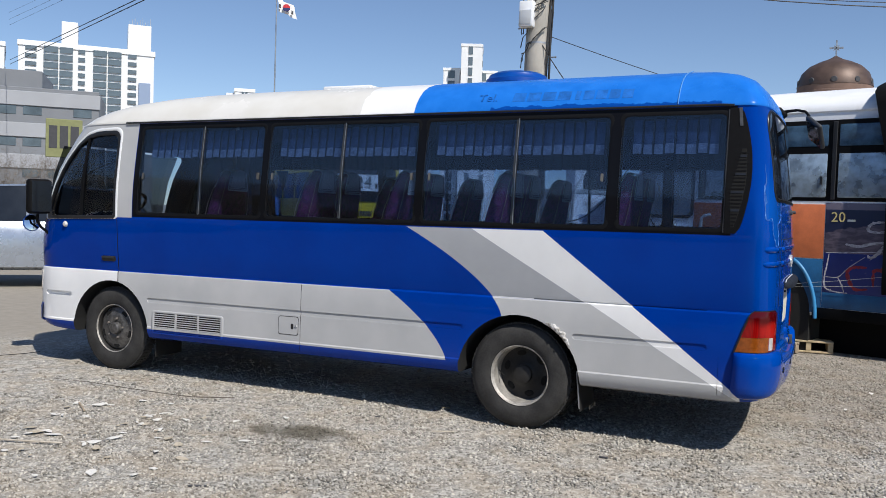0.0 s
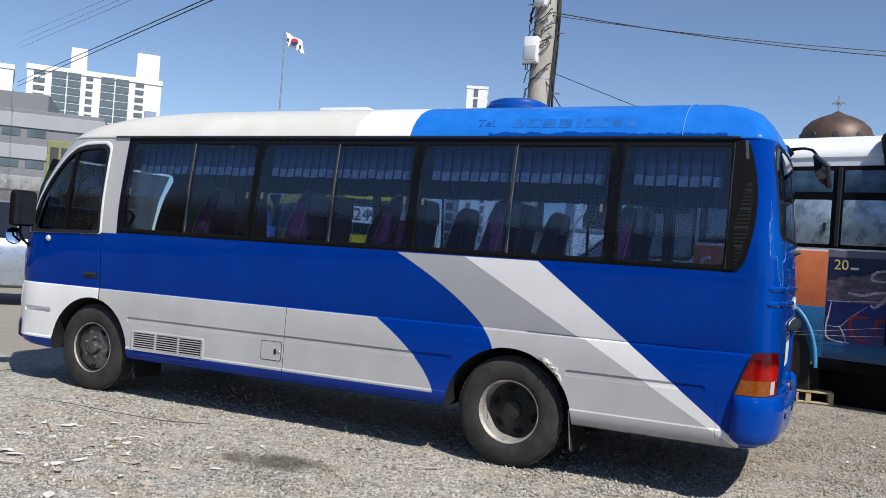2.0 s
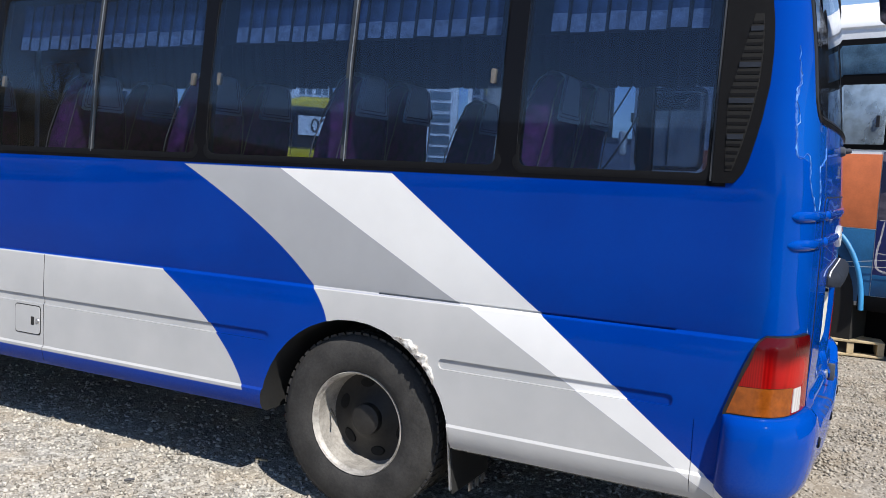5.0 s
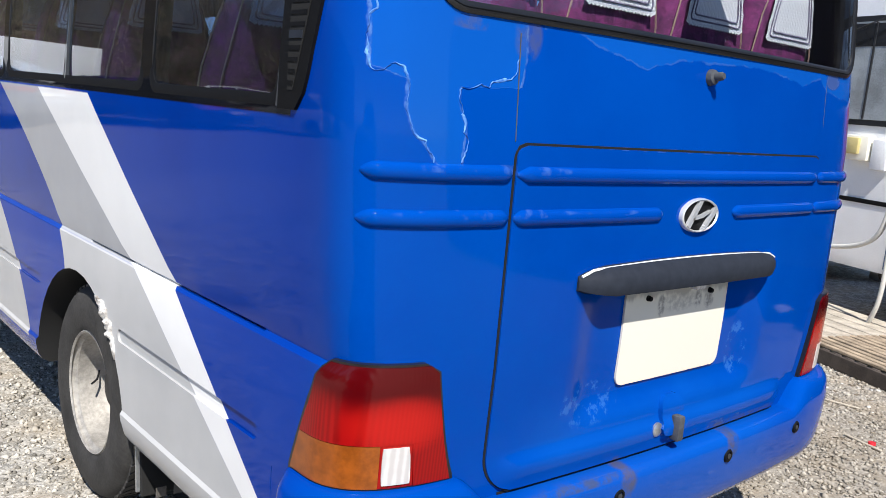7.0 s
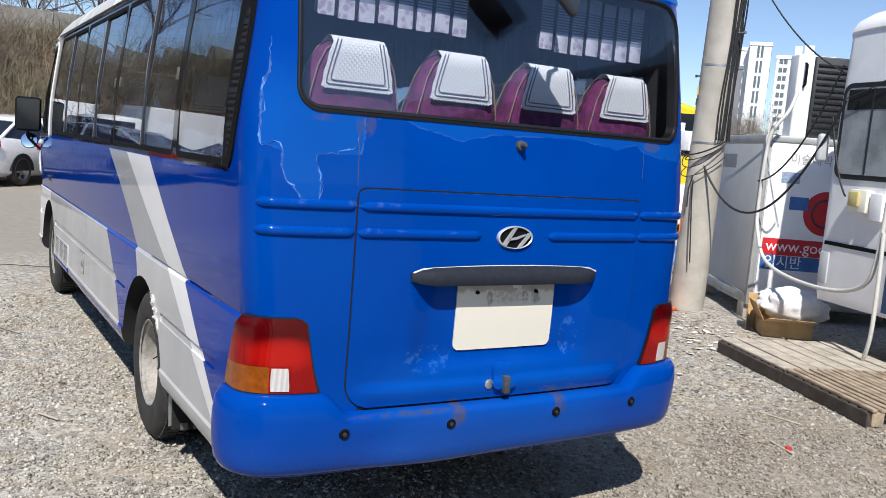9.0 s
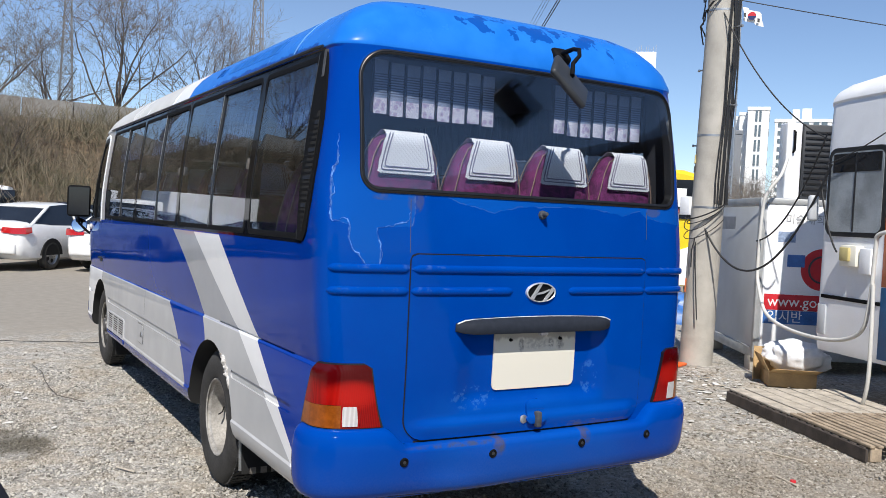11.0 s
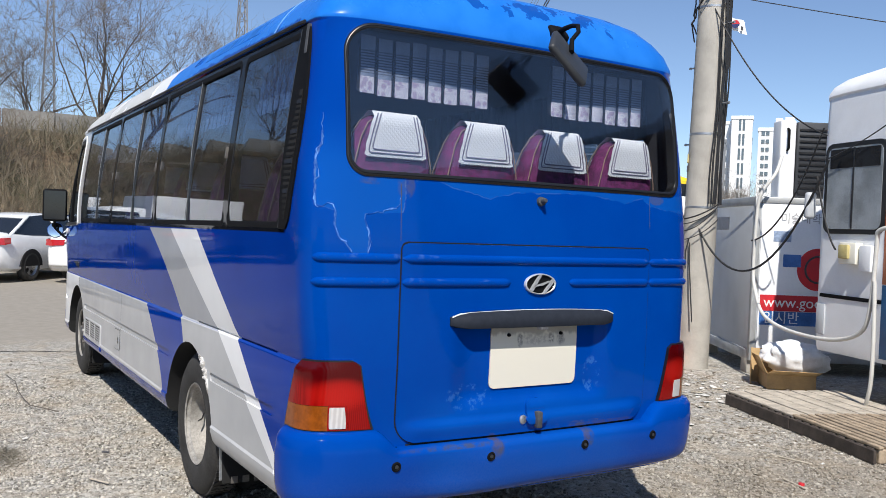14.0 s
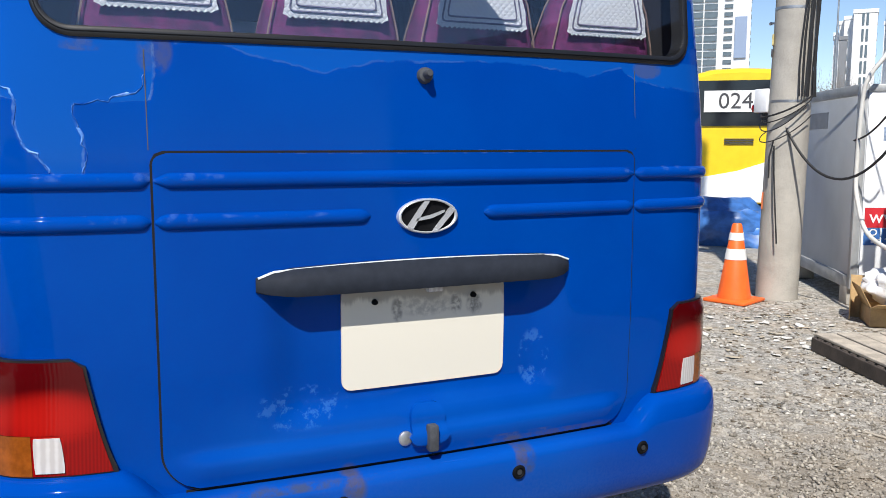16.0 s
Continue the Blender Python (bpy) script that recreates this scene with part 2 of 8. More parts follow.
    h = t.m("ADD", b, t.m("MULTIPLY", t.m("SUBTRACT", t.noise(v, 24, 6, 0.75), 0.5), 0.014))

    def bent(a, pts):
        """A line of straight runs through (where, value) pairs."""
        out = pts[0][1]
        for (a0, v0), (a1, v1) in zip(pts, pts[1:]):
            n = t.node("ShaderNodeMapRange", Value=a)
            for k, q in (("From Min", a0), ("From Max", a1), ("To Min", 0.0), ("To Max", v1 - v0)):
                n.inputs[k].default_value = q
            out = t.m("ADD", out, n.outputs[0])
        return out

    near = bent(h, ((1.39, 0.145), (1.43, 0.115), (1.45, 0.09), (1.50, 0.072), (1.555, 0.075), (1.575, 0.005), (1.66, 0.006), (1.757, 0.008), (1.82, 0.03), (1.90, 0.035)))
    past = bent(h, ((1.393, 0.204), (1.467, 0.21), (1.518, 0.19), (1.548, 0.192), (1.556, 0.352), (1.615, 0.363)))
    f1, f2 = t.m("SUBTRACT", u, near), t.m("SUBTRACT", past, u)
    zone = both(rear, more(b, 1.392))
    peeled = both(zone, t.step(b, 1.95, 1.70), t.step(f1, -0.002, 0.002), t.step(f2, -0.002, 0.002))
    drip = bent(y, ((0.50, 1.690), (0.60, 1.662), (0.758, 1.632), (0.893, 1.664), (1.24, 1.676), (1.39, 1.666), (1.523, 1.648), (1.641, 1.676), (1.70, 1.640), (1.80, 1.626), (1.91, 1.62)))
    under = t.m("SUBTRACT", t.m("SUBTRACT", b, drip), t.m("MULTIPLY", t.m("SUBTRACT", t.noise(v, 16, 6, 0.65), 0.5), 0.030))
    strip = both(rear, less(b, 1.70), more(y, 0.41), t.step(under, -0.003, 0.003))
    col = t.mix(t.m("MAXIMUM", t.m("MULTIPLY", peeled, 0.5), t.m("MULTIPLY", strip, 0.5)), col, (0.005, 0.098, 0.42))
    torn = t.m("MULTIPLY", t.step(n2, 0.38, 0.55), t.step(t.noise(v, 70, 3), 0.25, 0.6))
    edge = t.m("MAXIMUM", both(zone, less(b, 1.86), line(f1, 0.0048), torn), both(zone, less(b, 1.685), line(f2, 0.0042), torn))
    edge = t.m("MAXIMUM", edge, t.m("MULTIPLY", both(rear, less(b, 1.70), more(y, 0.41), line(under, 0.0035), t.step(n2, 0.48, 0.56)), 0.3))
    col = t.mix(t.m("MULTIPLY", edge, 0.3), col, (0.20, 0.33, 0.52))
    top_chip = both(more(x, 1.0), roof, t.step(f3, 0.0, 0.06))
    col = t.mix(t.m("MULTIPLY", top_chip, 0.8), col, (0.002, 0.05, 0.27))
    scuff = t.noise(v, 26, 5, 0.7)
    low = both(rear, t.step(t.m("MAXIMUM", blob(0.68, 0.80, 0.14, 0.06), blob(1.36, 0.86, 0.05, 0.09)), 0.0, 0.4), t.step(scuff, 0.52, 0.60))
    col = t.mix(t.m("MULTIPLY", low, 0.4), col, (0.045, 0.17, 0.48))
    worn = both(rear, t.step(t.m("ADD", b, t.m("MULTIPLY", t.m("SUBTRACT", t.noise(v, 4, 5), 0.5), 0.25)), 0.86, 0.70), t.step(y, 0.36, 0.60), t.step(y, 1.68, 1.40))
    col = t.mix(t.m("MULTIPLY", worn, 0.32), col, (0.004, 0.095, 0.43))
    rust_at = t.m("MAXIMUM", blob(0.365, 1.665, 0.045, 0.06), blob(1.74, 1.675, 0.06, 0.03))
    rust_at = t.m("MAXIMUM", rust_at, blob(0.22, 1.682, 0.09, 0.022))
    rust_at = t.m("MAXIMUM", rust_at, blob(1.28, 0.648, 0.34, 0.014))
    grime_at = t.m("MAXIMUM", blob(1.0, 0.40, 0.95, 0.016), blob(0.60, 0.612, 0.30, 0.012))
    for cy in (0.80, 1.30):
        grime_at = t.m("MAXIMUM", grime_at, blob(cy, 0.59, 0.04, 0.06))
    grime = both(rear, t.step(grime_at, 0.0, 0.9), t.step(t.noise(v, 16, 5, 0.7), 0.36, 0.62))
    col = t.mix(t.m("MULTIPLY", grime, 0.65), col, (0.055, 0.058, 0.045))
    streak = t.m("MAXIMUM", blob(1.285, 0.60, 0.022, 0.055), t.m("MAXIMUM", blob(0.80, 0.60, 0.03, 0.05), blob(1.42, 0.640, 0.24, 0.012)))
    brown = both(rear, t.step(streak, 0.0, 0.7), t.step(t.noise(v, 22, 5, 0.7), 0.36, 0.60))
    col = t.mix(t.m("MULTIPLY", brown, 0.4), col, (0.095, 0.065, 0.035))
    rust = both(rear, t.step(rust_at, 0.0, 0.5), t.step(n2, 0.42, 0.58))
    col = t.mix(t.m("MULTIPLY", rust, 0.42), col, (0.085, 0.078, 0.06))
    ribs = t.m("MAXIMUM", blob(0.30, 1.384, 0.24, 0.012), blob(0.30, 1.290, 0.26, 0.012))
    ribs = t.m("MAXIMUM", ribs, t.m("MAXIMUM", blob(0.66, 1.290, 0.10, 0.010), blob(1.78, 1.386, 0.20, 0.012)))
    ribs = t.m("MAXIMUM", ribs, blob(1.0, 1.440, 0.62, 0.006))
    rubbed = both(rear, t.step(ribs, 0.0, 0.4), t.step(t.noise(v, 24, 5, 0.6), 0.50, 0.66))
    col = t.mix(t.m("MULTIPLY", rubbed, 0.12), col, (0.20, 0.34, 0.54))
    # dust on the lower parts
    dust = t.m("MULTIPLY", t.step(t.m("ADD", b, t.m("MULTIPLY", broad, 0.25)), 0.80, 0.45), t.m("MULTIPLY", t.step(fine, 0.0, 1.0), 0.09))
    col = t.mix(dust, col, (0.33, 0.30, 0.26))
    rough = t.m("ADD", 0.025, t.m("MULTIPLY", broad, 0.05))
    rough = t.m("ADD", rough, t.m("MULTIPLY", t.m("MAXIMUM", rust, edge), 0.35))
    rough = t.m("ADD", rough, t.m("MULTIPLY", t.m("MULTIPLY", roof, 0.22), 1.0))
    h = t.m("ADD", t.m("MULTIPLY", t.noise(v, 3.0, 2), 1.0), t.m("MULTIPLY", peeled, -0.06))
    return t.set(col=col, rough=rough, normal=t.bump(h, 0.05, 0.03), coat=0.0, spec=0.095)


RISE_K = 0.008
livery = make_livery()


def make_dull(name, col):
    """Dull dark rubber that hardly shines."""
    t = Tree(name)
    n = t.noise(t.coords(), 40, 3)
    return t.set(col=t.mix(n, tuple(c * 0.7 for c in col), tuple(c * 1.4 for c in col)), rough=0.7, spec=0.12)


m_seal = surface("window_seal_rubber", (0.010, 0.010, 0.011), 0.35, bump=0.05)
m_lampbar = make_dull("dark_lamp_bar_plastic", (0.019, 0.023, 0.032))
m_windowframe = make_dull("dark_window_frame", (0.0055, 0.006, 0.0075))
m_cabin = surface("cabin_lining", (0.05, 0.05, 0.06), 0.8)
m_rubber = surface("black_rubber", (0.012, 0.012, 0.013), 0.45, bump=0.05)
m_under = surface("underbody", (0.008, 0.008, 0.008), 0.85)
m_black = make_dull("black_plastic", (0.0045, 0.0047, 0.0055))
m_greyplastic = surface("grey_plastic", (0.030, 0.033, 0.038), 0.5, var=0.25)
m_tyre = surface("tyre_rubber", (0.026, 0.025, 0.024), 0.8, var=0.55, scale=9, bump=0.3)
m_rim = surface("worn_steel_rim", (0.36, 0.34, 0.31), 0.55, 0.3, var=0.35, scale=14)
m_rimdark = surface("dark_steel_wheel", (0.020, 0.019, 0.018), 0.6, 0.2, var=0.4, scale=16)
m_hub = surface("dusty_hub", (0.135, 0.125, 0.115), 0.55, 0.3, var=0.3, scale=20)
m_disc = surface("scuffed_steel_disc", (0.105, 0.102, 0.10), 0.35, 0.5, var=0.5, scale=22)
m_chrome = surface("chrome", (0.74, 0.75, 0.76), 0.30, 0.55, var=0.08)
m_seamgrime = surface("seam_grime", (0.05, 0.055, 0.065), 0.8, var=0.3, scale=40)
m_brightchrome = surface("bright_chrome", (0.62, 0.64, 0.67), 0.25, 0.5, var=0.1)
m_seamblue = surface("pale_blue_sealer", (0.08, 0.24, 0.52), 0.6, var=0.2)
# near-black for openings without real depth, their shade kept in the colour
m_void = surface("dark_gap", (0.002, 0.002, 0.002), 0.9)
m_alu = surface("aluminium", (0.42, 0.43, 0.44), 0.4, 0.8, var=0.2)
m_red = surface("red_lens", (0.42, 0.008, 0.006), 0.10, var=0.2, scale=30, coat=0.6)
m_amber = surface("amber_lens", (0.24, 0.060, 0.006), 0.2, var=0.25, scale=30)
m_headlens = surface("head_lamp_lens", (0.16, 0.17, 0.18), 0.12, var=0.3, scale=20, coat=0.5)
# side curtains are dimmer than the rear ones, with shade in their colour
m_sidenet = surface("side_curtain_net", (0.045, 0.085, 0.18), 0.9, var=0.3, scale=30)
m_curtainshadow = surface("curtain_shadow", (0.018, 0.02, 0.028), 0.95, var=0.2)
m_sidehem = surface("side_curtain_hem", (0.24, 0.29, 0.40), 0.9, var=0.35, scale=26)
m_rust = surface("rust", (0.17, 0.09, 0.045), 0.8, var=0.5, scale=30)
m_plum = surface("plum_plush", (0.15, 0.022, 0.10), 0.85, var=0.6, scale=24, bump=0.4, tint=(0.055, 0.012, 0.05))


def make_lace():
    """White quilted cloth with a stitched diamond pattern."""
    t = Tree("white_lace")
    v = t.coords()
    x, y, z = t.split(v)
    p = t.m("ABSOLUTE", t.m("SINE", t.m("MULTIPLY", t.m("ADD", y, z), 165.0)))
    q = t.m("ABSOLUTE", t.m("SINE", t.m("MULTIPLY", t.m("SUBTRACT", y, z), 165.0)))
    h = t.m("MINIMUM", p, q)
    n = t.noise(v, 140, 3)
    c = t.mix(t.step(h, 0.0, 0.28), (0.74, 0.74, 0.76), (0.88, 0.88, 0.88))
    c = t.mix(t.m("MULTIPLY", n, 0.25), c, (0.66, 0.66, 0.67))
    return t.set(col=c, rough=0.85, normal=t.bump(t.m("POWER", h, 0.5), 0.45, 0.005))


m_lace = make_lace()
m_lacetrim = surface("lace_trim", (0.20, 0.18, 0.25), 0.85, var=0.6, scale=120)
m_seatshell = surface("seat_shell", (0.028, 0.026, 0.032), 0.6)
m_concrete = surface("pole_concrete", (0.40, 0.375, 0.33), 0.85, var=0.22, scale=3, bump=0.4)
m_white = surface("white_paint", (0.82, 0.83, 0.84), 0.4, var=0.08, scale=2)
m_whitecar = surface("white_car_paint", (0.78, 0.78, 0.77), 0.25, var=0.04, coat=0.6)
m_panel = surface("grey_white_panel", (0.50, 0.52, 0.54), 0.5, var=0.10, scale=1.6)
m_orange = surface("orange_paint", (0.52, 0.14, 0.05), 0.5, var=0.15)
m_bus2blue = surface("dull_blue_paint", (0.010, 0.085, 0.21), 0.45, var=0.3, scale=3)
m_lipblue = surface("light_blue_lip", (0.03, 0.20, 0.42), 0.45, var=0.25, scale=6)
m_cable = surface("cable", (0.018, 0.018, 0.019), 0.6)
m_hose = surface("white_hose", (0.62, 0.61, 0.57), 0.5, var=0.1)
m_wood = surface("weathered_wood", (0.33, 0.26, 0.185), 0.85, var=0.4, scale=9, bump=0.5)
m_card = surface("cardboard", (0.46, 0.31, 0.15), 0.85, var=0.2)
m_yellow = surface("yellow_paint", (0.80, 0.55, 0.02), 0.35, var=0.06)
m_tarp_underbus = make_dull("black_tarp_and_underbus", (0.0035, 0.0035, 0.004))
m_bluetarp = surface("blue_tarpaulin", (0.045, 0.14, 0.38), 0.4, var=0.4, scale=5)
m_cone = surface("orange_plastic", (0.85, 0.14, 0.02), 0.45, var=0.12)
m_silver = surface("silver_car_paint", (0.40, 0.44, 0.50), 0.28, 0.6, var=0.06, coat=0.5)
m_darkcar = surface("dark_blue_car_paint", (0.003, 0.006, 0.024), 0.2, var=0.2, coat=0.15)
m_cream = surface("cream_plate", (0.80, 0.77, 0.66), 0.5, var=0.05, scale=8)
m_bark = surface("bark", (0.10, 0.083, 0.07), 0.9, var=0.35, scale=5)
m_twig = surface("twigs", (0.17, 0.145, 0.12), 0.9, var=0.3, scale=3)
m_grey = surface("grey_cladding", (0.19, 0.20, 0.215), 0.6, var=0.1, scale=0.3)
m_facade = surface("white_facade", (0.76, 0.77, 0.77), 0.7, var=0.05, scale=0.15, bump=0.0)
m_farglass = surface("far_window_glass", (0.10, 0.13, 0.15), 0.2, var=0.4, scale=0.4, bump=0.0)
m_redpaint = surface("red_print", (0.55, 0.02, 0.03), 0.5)
m_oldred = surface("faded_red_print", (0.24, 0.018, 0.03), 0.6, var=0.4, scale=12)
m_wornwhite = surface("worn_white_print", (0.40, 0.39, 0.42), 0.6, var=0.5, scale=18)
m_ink = surface("dark_print", (0.05, 0.05, 0.055), 0.6)
m_greensign = surface("yellow_green_sign", (0.22, 0.23, 0.10), 0.6, var=0.1)


def make_glass(name, tint, ior=0.03):
    t = Tree(name)
    see = t.node("ShaderNodeBsdfTransparent", Color=tint)
    gloss = t.node("ShaderNodeBsdfGlossy", Color=(0.95, 0.97, 1.0), Roughness=0.015)
    lw = t.node("ShaderNodeLayerWeight", Blend=0.5)
    f = t.m("ADD", ior, t.m("MULTIPLY", 0.9, t.m("POWER", lw.outputs["Facing"], 4.5)))
    mx = t.t.nodes.new("ShaderNodeMixShader")
    t.put(mx.inputs[0], f)
    t.t.links.new(see.outputs[0], mx.inputs[1])
    t.t.links.new(gloss.outputs[0], mx.inputs[2])
    t.t.links.new(mx.outputs[0], t.out.inputs[0])
    return t.mat


m_glass = make_glass("tinted_glass", (0.57, 0.65, 0.76), 0.055)
m_rearglass = make_glass("rear_glass", (0.80, 0.83, 0.87), 0.075)
# tint made up to darken the cab seen through the near windows
m_cabdimglass = make_glass("cab_dimming_glass", (0.10, 0.115, 0.13), 0.04)
m_blue = surface("plain_blue_paint", (0.0, 0.055, 0.29), 0.3, var=0.15, scale=4)
m_mirror = surface("mirror_glass", (0.8, 0.8, 0.8), 0.03, 1.0, var=0.02, bump=0.0)
m_frame = surface("white_frame_paint", (0.72, 0.73, 0.73), 0.4, var=0.08, scale=4)
m_bumperblue = surface("blue_bumper_paint", (0.002, 0.05, 0.27), 0.35, var=0.2, scale=4)
m_faded = surface("faded_lettering", (0.006, 0.115, 0.43), 0.5, var=0.3, scale=14)
m_torn = surface("torn_filler", (0.50, 0.49, 0.47), 0.8, var=0.4, scale=22, bump=0.6, tint=(0.10, 0.08, 0.06))


def make_net():
    """Sheer curtain net with dark level stripes across its upper part."""
    t = Tree("curtain_net")
    v = t.coords()
    z = t.split(v)[2]
    bars = t.m("MULTIPLY", t.step(t.m("SINE", t.m("MULTIPLY", z, 560.0)), -0.1, 0.4), t.m("MULTIPLY", t.step(z, 2.125, 2.14), t.step(z, 2.235, 2.22)))
    c = t.mix(t.noise(v, 30, 4), (0.16, 0.20, 0.29), (0.28, 0.32, 0.42))
    return t.set(col=t.mix(t.m("MULTIPLY", bars, 0.8), c, (0.025, 0.028, 0.04)), rough=0.9)


m_curtain = make_net()


def make_hem():
    """Pale lilac hem with small plum flowers."""
    t = Tree("flowered_hem")
    v = t.coords()
    cell = t.t.nodes.new("ShaderNodeTexVoronoi")
    t.put(cell.inputs["Vector"], v)
    cell.inputs["Scale"].default_value = 34
    f = t.step(cell.outputs["Distance"], 0.50, 0.30)
    c = t.mix(t.noise(v, 26, 4), (0.46, 0.44, 0.54), (0.72, 0.71, 0.76))
    return t.set(col=t.mix(t.m("MULTIPLY", f, 0.55), c, (0.26, 0.15, 0.32)), rough=0.9)


m_tassel = make_hem()


def make_red_lens():
    """Red lens with moulded ribs; the bowls' shine and a dimmer top are painted in."""
    t = Tree("ribbed_red_lens")
    v = t.coords()
    x, y, z = t.split(v)
    w = t.m("SINE", t.m("MULTIPLY", t.m("SUBTRACT", y, x), 900.0))
    n = t.noise(v, 5, 2)
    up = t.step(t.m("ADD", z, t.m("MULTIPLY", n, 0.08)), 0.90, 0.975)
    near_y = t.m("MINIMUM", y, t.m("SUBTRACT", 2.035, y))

    def bowl_shine(cy, cz, ry, rz):
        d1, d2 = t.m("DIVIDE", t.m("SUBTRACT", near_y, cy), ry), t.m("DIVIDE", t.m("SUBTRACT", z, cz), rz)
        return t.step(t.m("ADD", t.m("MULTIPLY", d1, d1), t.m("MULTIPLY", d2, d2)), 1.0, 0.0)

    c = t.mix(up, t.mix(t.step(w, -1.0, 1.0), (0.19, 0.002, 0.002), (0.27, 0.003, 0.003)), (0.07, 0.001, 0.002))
    # reflector's bright spot is mixed into the red as a soft ellipse
    c = t.mix(t.m("MULTIPLY", bowl_shine(0.11, 0.858, 0.13, 0.075), 0.7), c, (0.46, 0.010, 0.006))
    return t.set(col=c, rough=0.16, spec=0.3, normal=t.bump(w, 0.05, 0.002))


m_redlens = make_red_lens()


def make_clear_lens():
    """Clear lens with moulded upright flutes over a dull reflector."""
    t = Tree("fluted_clear_lens")
    v = t.coords()
    x, y, z = t.split(v)
    w = t.m("SINE", t.m("MULTIPLY", t.m("SUBTRACT", y, x), 480.0))
    f = t.step(t.m("ADD", t.m("MULTIPLY", w, 0.5), t.noise(v, 40, 2)), 0.1, 1.1)
    return t.set(col=t.mix(f, (0.50, 0.47, 0.45), (0.62, 0.60, 0.58)), rough=0.2, coat=0.2, coat_rough=0.05, normal=t.bump(w, 0.06, 0.002))


m_clear = make_clear_lens()


def make_plate():
    """Cream plate, grimy along its upper edge."""
    t = Tree("grimy_plate")
    v = t.coords()
    x, y, z = t.split(v)
    st = t.node("ShaderNodeMapping", Vector=v, Scale=(1, 7, 1.2))
    run = t.noise(st.outputs[0], 3.2, 5, 0.6)
    def spot(cy, cz, ry, rz):
        d1, d2 = t.m("DIVIDE", t.m("SUBTRACT", y, cy), ry), t.m("DIVIDE", t.m("SUBTRACT", z, cz), rz)
        return t.step(t.m("ADD", t.m("MULTIPLY", d1, d1), t.m("MULTIPLY", d2, d2)), 1.0, 0.2)

    blots = t.m("MAXIMUM", t.m("MAXIMUM", spot(0.945, 1.045, 0.020, 0.040), spot(1.115, 1.05, 0.022, 0.036)), t.m("MAXIMUM", spot(1.17, 1.045, 0.030, 0.036), t.m("MULTIPLY", spot(1.03, 1.05, 0.10, 0.035), 0.55)))
    g = t.m("MAXIMUM", t.m("MULTIPLY", blots, t.step(t.noise(v, 55, 5, 0.7), 0.35, 0.62)), t.m("MULTIPLY", t.step(t.m("ADD", z, t.m("MULTIPLY", t.m("SUBTRACT", run, 0.5), 0.08)), 1.062, 1.08), 0.7))
    return t.set(col=t.mix(t.m("MULTIPLY", g, 0.85), (0.70, 0.665, 0.57), (0.21, 0.195, 0.175)), rough=0.5, normal=t.bump(t.noise(v, 60, 3), 0.1, 0.002))


m_plate = make_plate()
m_foil = surface("crumpled_foil", (0.34, 0.42, 0.48), 0.28, 0.5, var=0.5, scale=5, bump=1.0, bscale=11)
m_foilgrey = surface("grey_lined_glass", (0.30, 0.33, 0.35), 0.2, 0.2, var=0.35, scale=3)
m_transom = surface("transom_glass", (0.05, 0.10, 0.16), 0.15, var=0.5, scale=6)
m_darkglass2 = surface("dark_window", (0.014, 0.017, 0.022), 0.08, var=0.3, scale=2, bump=0.0)
m_whiteprint = surface("white_print", (0.78, 0.78, 0.76), 0.6, var=0.06)
m_greyprint = surface("grey_print", (0.40, 0.40, 0.40), 0.6)
m_bluegrey = surface("blue_grey_print", (0.25, 0.32, 0.45), 0.6, var=0.3, scale=40)
m_yellowed = surface("yellowed_plastic", (0.55, 0.46, 0.20), 0.5, var=0.15)
m_greywood = surface("grey_wood", (0.44, 0.39, 0.32), 0.85, var=0.3, scale=9, bump=0.5)
m_darkwood = surface("dark_wood", (0.060, 0.048, 0.040), 0.9, var=0.4, scale=10, bump=0.5)
m_paleboard = surface("pale_board", (0.42, 0.33, 0.20), 0.85, var=0.3, scale=9)
m_concrete2 = surface("galvanised_frame", (0.40, 0.41, 0.41), 0.5, 0.3, var=0.2, scale=5)
m_sack = surface("white_sack", (0.72, 0.73, 0.75), 0.5, var=0.15, scale=12)


def make_print():
    """Worn printed film: dark blue with plum and pale streaks."""
    t = Tree("worn_print")
    v = t.coords()
    mp = t.node("ShaderNodeMapping", Vector=v, Scale=(1.0, 1.0, 2.6), Rotation=(0, 0.25, 0))
    n2 = t.noise(mp.outputs[0], 6.0, 5, 0.6)
    x, y, z = t.split(v)
    ragged = t.m("ADD", t.m("SUBTRACT", z, t.m("MULTIPLY", x, 0.18)), t.m("MULTIPLY", t.m("SUBTRACT", t.noise(v, 4, 5, 0.65), 0.5), 0.16))
    c = t.mix(t.step(z, 1.235, 1.245), (0.006, 0.022, 0.17), t.mix(t.step(n2, 0.40, 0.62), (0.075, 0.06, 0.085), (0.15, 0.12, 0.15)))
    c = t.mix(t.step(ragged, 1.515, 1.53), c, (0.012, 0.016, 0.05))
    c = t.mix(t.step(z, 1.755, 1.765), c, (0.16, 0.14, 0.18))
    c = t.mix(t.m("MULTIPLY", t.step(n2, 0.64, 0.68), 0.5), c, (0.26, 0.24, 0.29))
    return t.set(col=c, rough=0.4)


